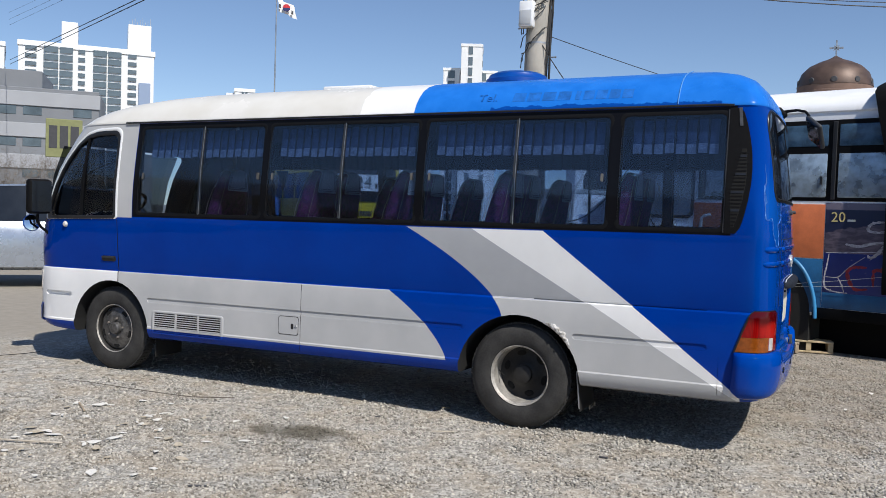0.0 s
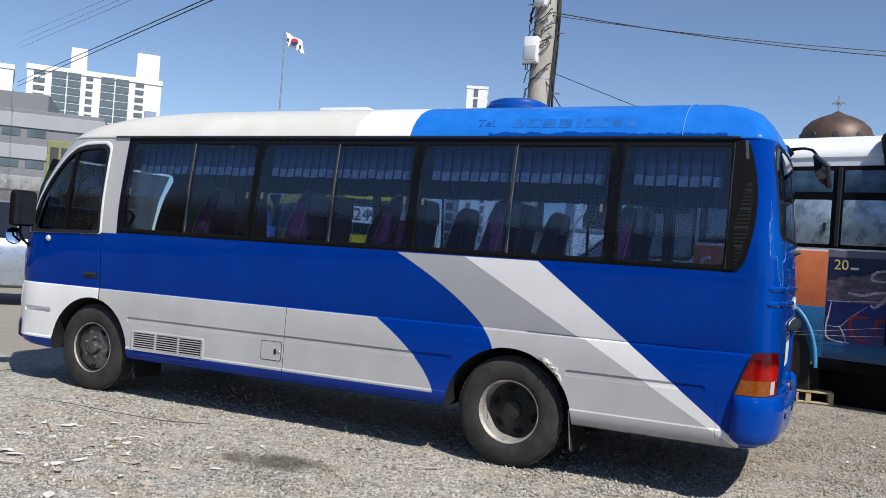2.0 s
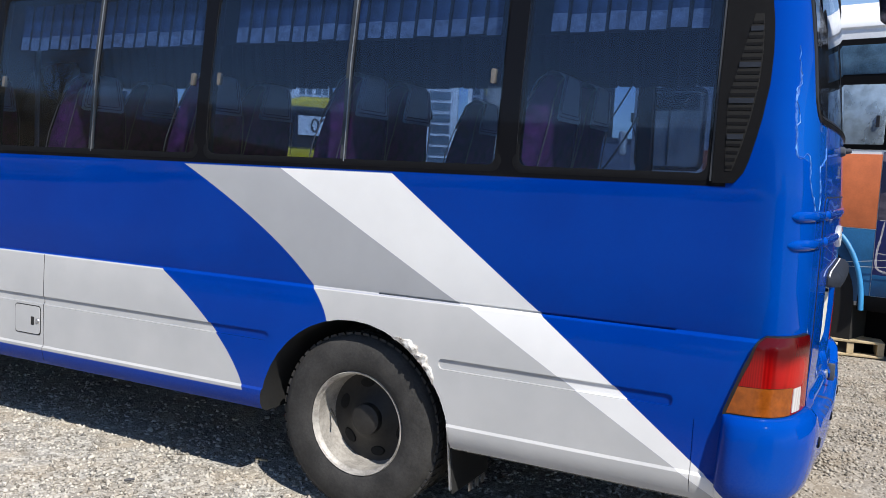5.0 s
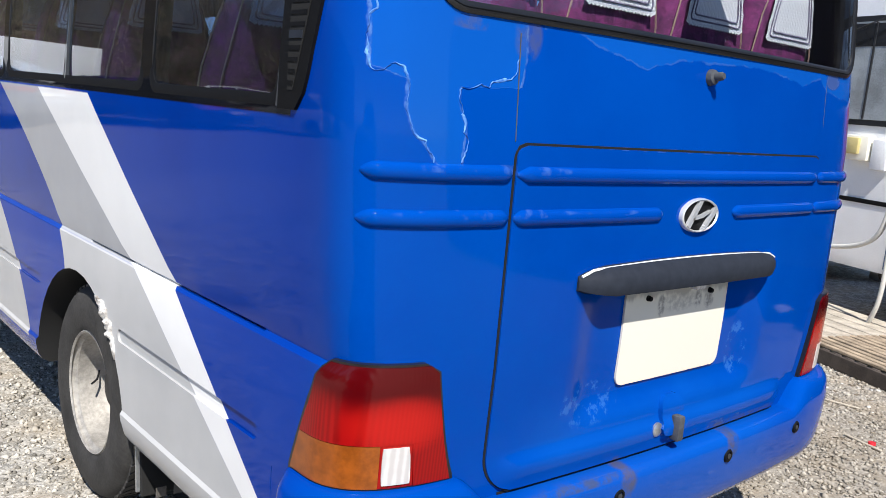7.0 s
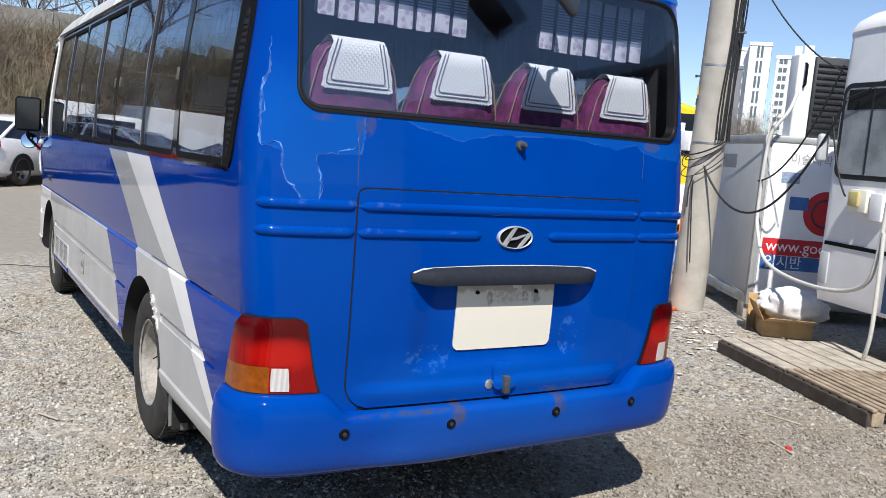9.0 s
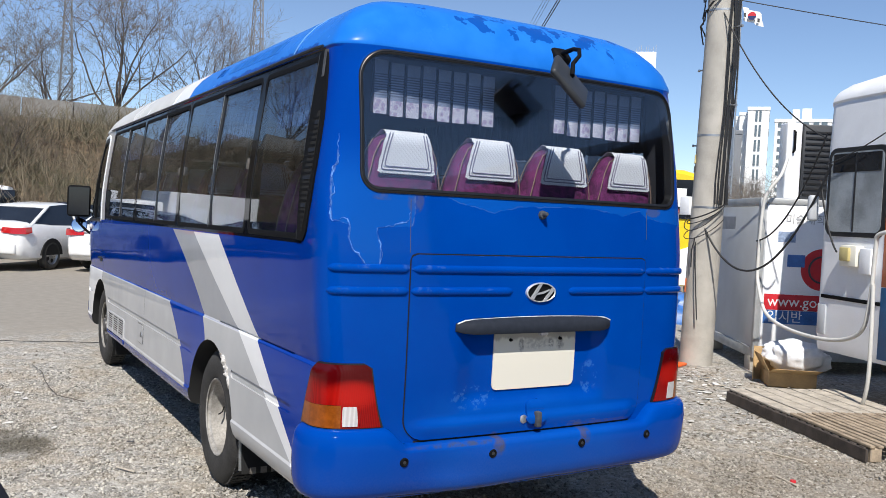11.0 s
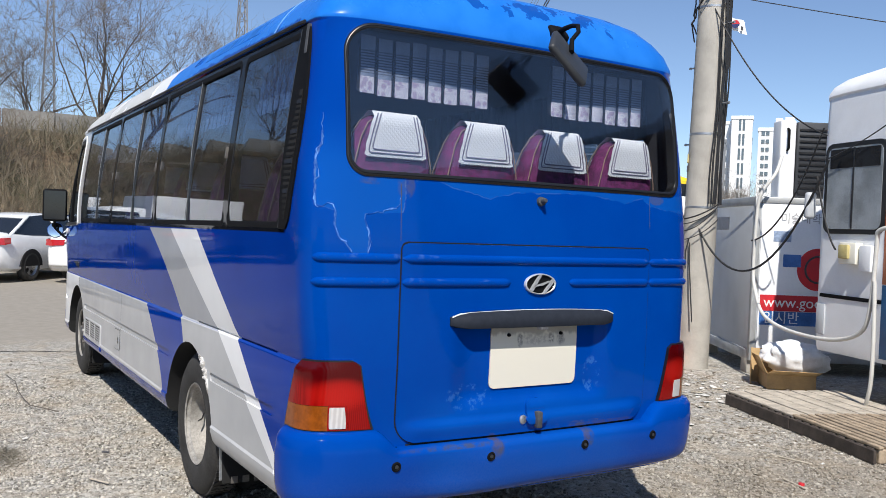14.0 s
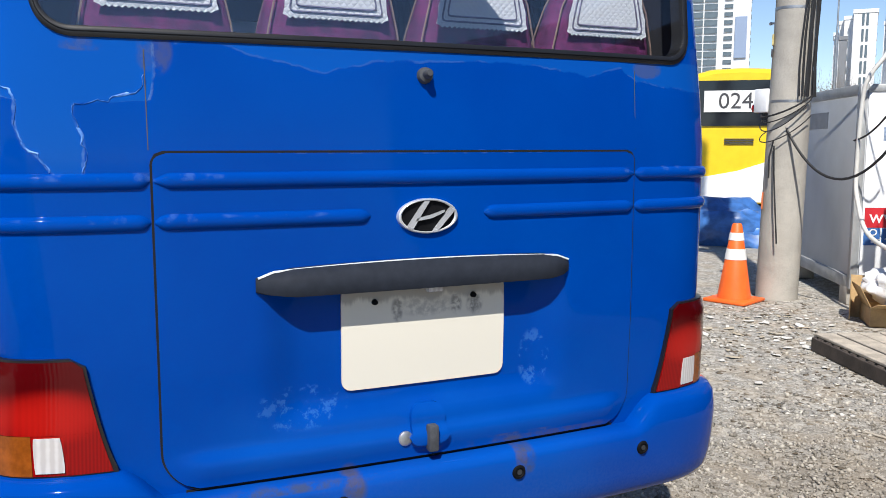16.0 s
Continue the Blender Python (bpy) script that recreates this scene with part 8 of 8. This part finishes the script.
rng = random.Random(8)
for k, (x, y, s) in enumerate(((-36.5, 5.3, 1.0), (-37.2, 2.6, 0.72), (-38.5, 9.6, 0.8), (-37.0, 0.2, 1.0), (-39.5, 12.5, 0.7), (-37, -6.5, 1.0), (-35.5, -12, 0.95), (-34, -17.5, 1.05), (-31.5, -23, 0.95), (-27.5, -28.5, 1.0),
                               (-22.0, -34.5, 0.95), (-15.5, -38.5, 1.05), (-8, -42.5, 0.95), (2, -44.5, 1.0), (-30.2, 0.4, 0.5), (-29.5, -4.5, 0.5), (-30.0, 6.6, 0.45), (-28, -12.0, 0.55), (-23.5, -23, 0.55), (-13, -31.5, 0.55))):
    tree(x, y, (4.6 if s > 0.55 and x < -31 else 1.7) * (1.45 if y < -5 else 1.0), k, 67 * k, s * 0.95)


def scrub_mesh(seed):
    rng = random.Random(seed)
    ch = []
    for k in range(150):
        x, y = rng.gauss(0, 0.8), rng.gauss(0, 0.8)
        p = Vector((x, y, 0))
        d = Vector((rng.gauss(0, 0.5), rng.gauss(0, 0.5), 1)).normalized()
        pts = [p]
        for j in range(3):
            d = (d + Vector((rng.gauss(0, 0.3), rng.gauss(0, 0.3), 0))).normalized()
            pts.append(pts[-1] + d * rng.uniform(0.15, 0.42))
        ch.append(tube_data(pts, [0.009, 0.007, 0.005, 0.003], 3))
    return joined("scrub", ch, m_drygrass if seed % 2 else m_twig)


SCRUB = [scrub_mesh(s) for s in range(4)]
V, F = [], []
rng = random.Random(77)
for k in range(330):
    along_s = 0.18 + 0.70 * rng.random()
    p, d, o = ridge_frame(along_s)
    if (p + o).length > p.length:
        o = -o
    off = rng.uniform(0.6, 8.0)
    q = p + o * off
    z = float(np.interp(off, [0, 0.8, 1.9, 3.4, 5.0, 6.6, 8.0, 9], [4.75, 4.5, 3.9, 3.0, 2.0, 1.0, 0.15, 0])) * rise(along_s)
    me = SCRUB[k % 4]
    m = pose(q.x, q.y, z - 0.15, 0, 0, rng.uniform(0, 360)) @ Matrix.Scale(rng.uniform(0.9, 1.9), 4)
    base = len(V)
    V.extend(m @ v.co for v in me.vertices)
    F.extend(tuple(i + base for i in pl_.vertices) for pl_ in me.polygons)
tagged(new("scrub", mesh_of("scrub", V, F, m_drygrass)), "dry brown scrub and grass on the embankment", "scrub", kind="stuff")
for me in SCRUB:
    bpy.data.meshes.remove(me)


# ---- far buildings ----
def tower(name, label, x, y, face, w, d, h, floors, cols, mat=None, glass=True, tops=(), base=-1.0):
    """A block of flats whose front, local -y, looks along face."""
    t = thing(name, label, "apartment building", frame_at(x, y, base, face))
    part("wall", box("wall", (-w / 2, 0, 0), (w / 2, d, h), mat or m_facade, 0.05, 1), t)
    part("parapet", box("parapet", (-w / 2 - 0.15, -0.15, h - 0.3), (w / 2 + 0.15, d + 0.15, h + 0.5), mat or m_facade, 0.05, 1), t)
    fh = h / floors
    for u0, u1 in cols:
        for f in range(floors):
            part("window", WINDOW, t, "", Matrix.Translation((w * ((u0 + u1) / 2 - 0.5), -0.06, fh * (f + 0.55))) @ Matrix.Diagonal((w * (u1 - u0), 0.25, fh * (0.74 if u1 - u0 > 0.09 else 0.48), 1)))
            if glass and u1 - u0 > 0.15:
                part("balcony_rail", RAIL, t, "", Matrix.Translation((w * ((u0 + u1) / 2 - 0.5), -0.25, fh * (f + 0.20))) @ Matrix.Diagonal((w * (u1 - u0), 0.12, fh * 0.16, 1)))
    for f in range(floors):
        part("side_window", WINDOW, t, "", Matrix.Translation((w / 2 + 0.03, d * 0.5, fh * (f + 0.55))) @ Matrix.Diagonal((0.2, d * 0.12, fh * 0.5, 1)))
    for u0, u1, dz in tops:
        part("lift_tower", box("lift_tower", (w * (u0 - 0.5), d * 0.3, h), (w * (u1 - 0.5), d * 0.8, h + dz), mat or m_facade, 0.05, 1), t)
    return t


WINDOW, RAIL = box("window", (-0.5, -0.5, -0.5), (0.5, 0.5, 0.5), m_farglass, 0.0, 1), box("balcony_rail", (-0.5, -0.5, -0.5), (0.5, 0.5, 0.5), m_facade, 0.0, 1)
x, y = from_eye(137.9, 140)
ap = tower("apartment_block", "tall white apartment block with glazed balconies", x, y, 47, 18.8, 8, 25.4, 22, ((0.05, 0.13), (0.18, 0.285), (0.295, 0.39), (0.43, 0.48), (0.54, 0.64), (0.65, 0.75), (0.80, 0.865)), tops=((0.30, 0.42, 4.2), (0.80, 0.98, 4.8)))
part("house_number_bar", box("house_number_bar", (7.2, -0.3, 15), (8.9, 0.0, 21), m_bluegrey, 0.02, 1), ap)
for k in range(9):
    part("antenna", tube("antenna", [(5.9 + 0.38 * k, 4, 30.1), (5.9 + 0.38 * k, 4, 31.0 + (k % 3) * 0.3)], 0.05, m_alu, 4), ap)
x, y = from_eye(144.6, 160)
ap2 = tower("apartment_block", "white apartment block seen edge on", x, y, 52, 12, 10, 28, 11, ((0.1, 0.35), (0.45, 0.7)), tops=((0.2, 0.5, 4.0),))
part("house_number_bar", box("house_number_bar", (1.5, -0.3, 20), (5.2, 0.0, 22), m_greyprint, 0.02, 1), ap2)
x, y = from_eye(113.7, 230)
tower("apartment_block", "slim white apartment tower", x, y, 22, 5.6, 9, 47.5, 17, ((0.35, 0.55),), glass=False)
x, y = from_eye(112.7, 236)
tower("apartment_block", "lower white wing of the tower", x, y, 22, 6, 9, 41.5, 15, ((0.3, 0.5),), glass=False)
x, y = from_eye(115.0, 236)
tower("apartment_block", "lower white wing of the tower", x, y, 22, 4.5, 9, 42, 15, ((0.3, 0.7),), glass=False)
x, y = from_eye(117.3, 230)
tower("apartment_block", "far white apartment block", x, y, 25, 9, 9, 34.6, 12, ((0.2, 0.8),), glass=False)
E2 = (4.93, -1.48)
for az, dist, w, h, fl, cols, tops, words in ((129.88, 200, 4.43, 29.0, 9, ((0.36, 0.46), (0.54, 0.64)), (), "tall white apartment block"), (130.75, 203, 1.75, 28.2, 9, (), (), "stepped white apartment wing"),
                                              (131.12, 206, 0.95, 27.6, 9, (), (), "stepped white apartment wing"), (131.38, 209, 0.95, 25.6, 9, (), (), "stepped white apartment wing"),
                                              (127.27, 210, 11.9, 27.6, 15, ((0.06, 0.12), (0.14, 0.20), (0.36, 0.46), (0.50, 0.60), (0.68, 0.78), (0.82, 0.92)), ((0.30, 0.43, 3.0), (0.47, 0.64, 3.2)), "white apartment block with grey windows"), (124.0, 220, 10, 21, 13, ((0.1, 0.2), (0.25, 0.4), (0.5, 0.65), (0.75, 0.9)), (), "white apartment block")):
    x, y = from_eye(az, dist, E2)
    tower("apartment_block", words + " in the distance", x, y, az - 90, w, 9, h, fl, cols, None, False, tops)
# shaded face of the stepped wings, put in as a thin grey slab
x, y = from_eye(131.0, 198, E2)
tower("apartment_block", "dark grey slab for the shaded face of a far apartment block", x, y, 41, 1.5, 1.2, 23.6, 9, (), m_grey, False)
for k, az in enumerate((130.0, 130.6, 131.3, 129.2)):
    x, y = from_eye(az, 120 + 6 * k, E2)
    tree(x, y, 0, k, 70 * k, 1.05)
# grey office block with ribbon windows
x, y = from_eye(141.8, 95)
of = thing("office_block", "low grey office block with ribbon windows", "office building", frame_at(x, y, -0.5, 44))
part("wall", box("wall", (-9, 0, 0), (7.6, 12, 13.2), m_grey, 0.05, 1), of)
part("upper_wall", box("upper_wall", (-9, 1, 13.2), (2.2, 11, 15.0), m_grey, 0.05, 1), of)
for f in range(4):
    part("pale_band", box("pale_band", (-9.05, -0.15, 2.1 + 3.1 * f), (7.7, 0.1, 3.5 + 3.1 * f), m_lightgrey, 0.03, 1), of)
    for k in range(7):
        if (k + f) % 4:
            part("window", box("window", (-8.6 + 2.3 * k, -0.05, 3.75 + 3.1 * f - 1.65 - 0.9), (-6.9 + 2.3 * k, 0.1, 3.9 + 3.1 * f - 1.65 - 0.2), m_farglass, 0.02, 1), of)
part("stair_glass", box("stair_glass", (-3.9, -0.25, 1), (-2.6, 0.1, 13.0), m_farglass, 0.03, 1), of)
x, y = from_eye(139.2, 42)
sg = thing("sign_board", "yellow green sign board with dark lettering on a post", "sign", frame_at(x, y, 0, 50))
part("board", box("board", (-0.75, -0.08, 3.5), (0.75, 0.08, 5.2), m_greensign, 0.02, 1), sg)
for k in range(3):
    part("lettering_bar", box("lettering_bar", (-0.62 + 0.44 * k, -0.095, 3.9), (-0.28 + 0.44 * k, -0.08, 4.9), m_ink, 0.005, 1), sg)
part("post", tube("post", [(0, 0, 0), (0, 0, 3.6)], 0.06, m_alu, 8), sg)
for k in range(5):
    x, y = from_eye(143.5 - 1.3 * k, 52 + 3 * (k % 2))
    tree(x, y, 0, k, 40 * k, 0.45)
tree(-14.5, 21.4, 0, 2, 15, 0.34)
# flag
m_bluepanel = surface("dark_blue_print", (0.01, 0.02, 0.11), 0.6)
x, y = from_eye(126.6, 62)
fg = thing("flagpole", "white flag with a red and blue disc on a tall pole", "flag", pose(x, y, 0))
part("pole", tube("pole", [(0, 0, 0), (0, 0, 16.5)], [0.07, 0.04], m_alu, 8), fg)
V, F = [], []
ra = Vector((math.sin(radians(126.6)), -math.cos(radians(126.6)), 0))
for i in range(13):
    for j in range(9):
        q = ra * (0.05 + 0.11 * i) + Vector((0, 0, 16.3 - 0.105 * j - 0.045 * i)) + Vector((0.1, 0.1, 0)) * math.sin(i * 0.9 + j * 0.3) * 0.8
        V.append(tuple(q))
for i in range(12):
    for j in range(8):
        a = i * 9 + j
        F.append((a, a + 1, a + 10, a + 9))
part("cloth", mesh_of("cloth", V, F, m_whiteprint, smooth=60), fg)
fc = ra * 0.68 + Vector((0, 0, 15.62))
nrm = Vector((math.cos(radians(126.6)), math.sin(radians(126.6)), 0))
for dx, dz in ((-0.45, 0.10), (0.42, -0.30)):
    pts = [fc - nrm * 0.22 + ra * (dx + u) + Vector((0, 0, dz + w)) for u, w in ((-0.07, -0.12), (0.07, -0.16), (0.07, 0.10), (-0.07, 0.14))]
    part("flag_bars", mesh_of("flag_bars", pts + [p + nrm * 0.01 for p in pts], [(0, 1, 2, 3), (7, 6, 5, 4)], m_ink), fg)
for up_, mt in ((1, m_redpaint), (-1, m_bluepanel)):
    pts = [fc - nrm * 0.22 + ra * (0.26 * math.cos(a)) + Vector((0, 0, up_ * 0.26 * math.sin(a))) for a in np.linspace(0, math.pi, 12)]
    part("emblem_half", mesh_of("emblem_half", pts + [p + nrm * 0.01 for p in pts], [tuple(range(12)), tuple(range(23, 11, -1))], mt), fg)
# dome
x, y = from_eye(91.1, 62)
dm = thing("domed_building", "brown brick building with a dome and a cross", "church", frame_at(x, y, -0.25, 0))
part("drum", lathe("drum", [(2.55, 0), (2.55, 10.5), (2.3, 10.55), (2.3, 10.9)], m_brick, n=32), dm)
part("dome", lathe("dome", [(2.32, 10.9), (2.28, 11.2), (2.05, 11.8), (1.6, 12.25), (1.0, 12.55), (0.45, 12.75), (0.12, 12.95), (0.0, 13.0)], m_dome, n=36), dm)
for k in range(10):
    a = 2 * math.pi * k / 10
    part("dome_window", lathe("dome_window", [(0, -0.05), (0.16, -0.05), (0.20, 0.0)], m_ink, "y", 14), dm, "", Matrix.Rotation(a, 4, "Z") @ Matrix.Translation((0, -2.28, 11.15)))
part("cross", box("cross", (-0.05, -0.05, 12.9), (0.05, 0.05, 14.0), m_alu, 0.01, 1), dm)
part("cross_arm", box("cross_arm", (-0.42, -0.05, 13.45), (0.42, 0.05, 13.56), m_alu, 0.01, 1), dm)
part("cross_star", mesh_of("cross_star", [(0.28 * math.cos(a) * (1 if k % 2 == 0 else 0.35), -0.02, 13.5 + 0.28 * math.sin(a) * (1 if k % 2 == 0 else 0.35)) for k, a in enumerate(np.linspace(0.785, 0.785 + 2 * math.pi, 8, endpoint=False))] + [(0, 0.06, 13.5)], [(k, (k + 1) % 8, 8) for k in range(8)] + [tuple(range(7, -1, -1))], m_alu), dm)


# lattice mast beyond the slope
def mast(x, y, h, w):
    t = thing("lattice_mast", "thin steel lattice mast beyond the embankment", "mast", pose(x, y, -0.1))
    chunks = []
    n = 18
    def c(k, s):
        q = w * (1 - 0.75 * k / n) / 2
        return Vector(((q, q), (-q, q), (-q, -q), (q, -q))[s] + (h * k / n,))
    for s in range(4):
        part("leg", tube("leg", [c(0, s), c(n, s)], 0.06, m_grey, 4), t)
    for k in range(n):
        for s in range(4):
            chunks.append(tube_data([c(k, s), c(k + 1, (s + 1) % 4)], 0.035, 3))
            chunks.append(tube_data([c(k, s), c(k, (s + 1) % 4)], 0.03, 3))
    part("bracing", joined("bracing", chunks, m_grey), t)


mast(-75, 7.5, 20, 1.6)
mast(-66.5, 21.3, 22, 1.7)
# roofs beyond the slope
tagged(part("far_roof", box("far_roof", (-6, -3, 0), (6, 3, 2.0), m_white, 0.3, 2), None, "", pose(-58, 4.5, 4.6, 0, 0, 85)), "low pale roof beyond the wall", "building")

# ---- stones and litter ----
def stones(name, count, x0, x1, y0, y1, lo, hi, mat, label, seed, flat=1.0):
    """Angular pebbles strewn evenly over a stretch of the yard."""
    rng = np.random.RandomState(seed)
    base = np.array([(1, 0, 0), (-1, 0, 0), (0, 1, 0), (0, -1, 0), (0, 0, 1), (0, 0, -1)], float)
    tri = np.array([(0, 2, 4), (2, 1, 4), (1, 3, 4), (3, 0, 4), (2, 0, 5), (1, 2, 5), (3, 1, 5), (0, 3, 5)])
    s = lo + (hi - lo) * rng.rand(count) ** 2.0
    sc = s[:, None] * np.stack([np.ones(count), 0.45 + 0.5 * rng.rand(count), flat * (0.40 + 0.4 * rng.rand(count))], 1)
    pts = (base[None] + 0.7 * (rng.rand(count, 6, 3) - 0.5)) * sc[:, None]
    a = rng.rand(count) * 2 * np.pi
    c_, s_ = np.cos(a)[:, None], np.sin(a)[:, None]
    pts = np.stack([pts[..., 0] * c_ - pts[..., 1] * s_, pts[..., 0] * s_ + pts[..., 1] * c_, pts[..., 2]], 2)
    px, py = x0 + (x1 - x0) * rng.rand(count) + 0.4 * rng.randn(count), y0 + (y1 - y0) * rng.rand(count) + 0.4 * rng.randn(count)
    z = [0.012 * noise.noise((u * 0.8, v * 0.8, 0)) + 0.006 * noise.noise((u * 2.7, v * 2.7, 3)) - 0.006 for u, v in zip(px.tolist(), py.tolist())]
    pts += np.stack([px, py, np.array(z) + sc[:, 2] * 0.3], 1)[:, None]
    F = (tri[None] + 6 * np.arange(count)[:, None, None]).reshape(-1, 3)
    me = mesh_of(name, pts.reshape(-1, 3).tolist(), F.tolist(), mat, smooth=180)
    tagged(new(name, me), label, "gravel", kind="stuff")


stones("gravel_stones", 52000, -3.6, 3.2, -3.2, 0.4, 0.0055, 0.0175, m_stone, "loose grey gravel stones on the yard", 1)
stones("gravel_stones", 46000, 0.4, 4.6, 0.4, 5.2, 0.0055, 0.0175, m_stone, "loose grey gravel stones behind the minibus", 2)
stones("gravel_stones", 9000, -4.8, 5.0, -5.0, 6.0, 0.010, 0.024, m_stone, "scattered larger gravel stones", 3)
stones("broken_litter", 2600, -2.5, 1.3, 3.7, 6.5, 0.008, 0.034, m_litter, "small brown and pale litter strewn on the gravel", 9, 0.3)


def chip(rng, s):
    n = rng.randint(4, 6)
    pts = []
    for k in range(n):
        a = 2 * math.pi * k / n + rng.uniform(-0.3, 0.3)
        pts.append((s * math.cos(a) * rng.uniform(0.5, 1.3), s * 0.55 * math.sin(a) * rng.uniform(0.7, 1.2)))
    bm = prism(pts, "z", 0, 0.002 + 0.005 * rng.random())
    return from_bm("chip", bm, rng.choice((m_chip, m_chip, m_chip2)), None)


rng = random.Random(41)
spots = [(rng.uniform(-3.3, -1.2), rng.uniform(-2.6, -0.9)) for k in range(34)] + [(rng.gauss(-2.5, 0.35), rng.gauss(-1.65, 0.42)) for k in range(40)] + [(rng.gauss(-1.25, 0.6), rng.gauss(5.4, 0.5)) for k in range(110)] + [(rng.uniform(1.9, 4.4), rng.uniform(0.6, 4.2)) for k in range(22)]
for x, y in spots:
    s = rng.uniform(0.015, 0.06)
    ob = part("chip", chip(rng, s), None, "", pose(x, y, 0.004, rng.uniform(-8, 8), rng.uniform(-8, 8), rng.uniform(0, 360)))
    tagged(ob, "pale broken chip lying on the gravel", "debris", "broken chips on the gravel")
for x, y, l, a, mt in ((-2.6, -2.05, 0.42, 20, m_greywood), (-3.1, -1.2, 0.30, -35, m_wood), (-1.1, -2.2, 0.10, 30, m_ink), (0.72, -0.42, 0.06, 0, m_ink), (1.3, 3.4, 0.22, -15, m_greywood), (0.9, 3.9, 0.3, 10, m_greywood), (-1.06, -0.25, 0.045, 60, m_ink), (-0.75, 0.30, 0.07, 10, m_paleboard), (-0.45, -0.39, 0.16, 30, m_greywood)):
    st_ = part("stick", box("stick", (-l / 2, -0.007, 0), (l / 2, 0.007, 0.010), mt, 0.003, 1), None, "", pose(x, y, 0.0, 0, 0, a))
    tagged(st_, "small stick lying on the gravel", "stick")
twig = [(-4.12, -0.60, 0.010), (-3.69, -0.55, 0.012), (-3.3, -0.57, 0.016), (-2.93, -0.56, 0.016), (-2.63, -0.54, 0.016), (-2.32, -0.37, 0.014)]
tagged(part("twig", tube("twig", twig, [0.002, 0.003, 0.0035, 0.0035, 0.004, 0.0045], m_bark, 5), None), "long thin dry twig lying on the gravel", "twig")
cb_pts = [(-5.75 + 0.045 * k, -1.0 + 0.125 * k, 0.010 + 0.003 * math.sin(k * 1.3)) for k in range(11)]
tagged(part("ground_cable", tube("ground_cable", cb_pts, 0.004, m_cable, 5), None), "thin dark cable lying across the gravel", "cable")
tagged(part("bottle_cap", lathe("bottle_cap", [(0, 0.016), (0.018, 0.014), (0.02, 0.0)], m_redpaint, n=14), None, "", pose(1.34, 3.41, 0.006)), "small red bottle cap on the gravel", "litter")
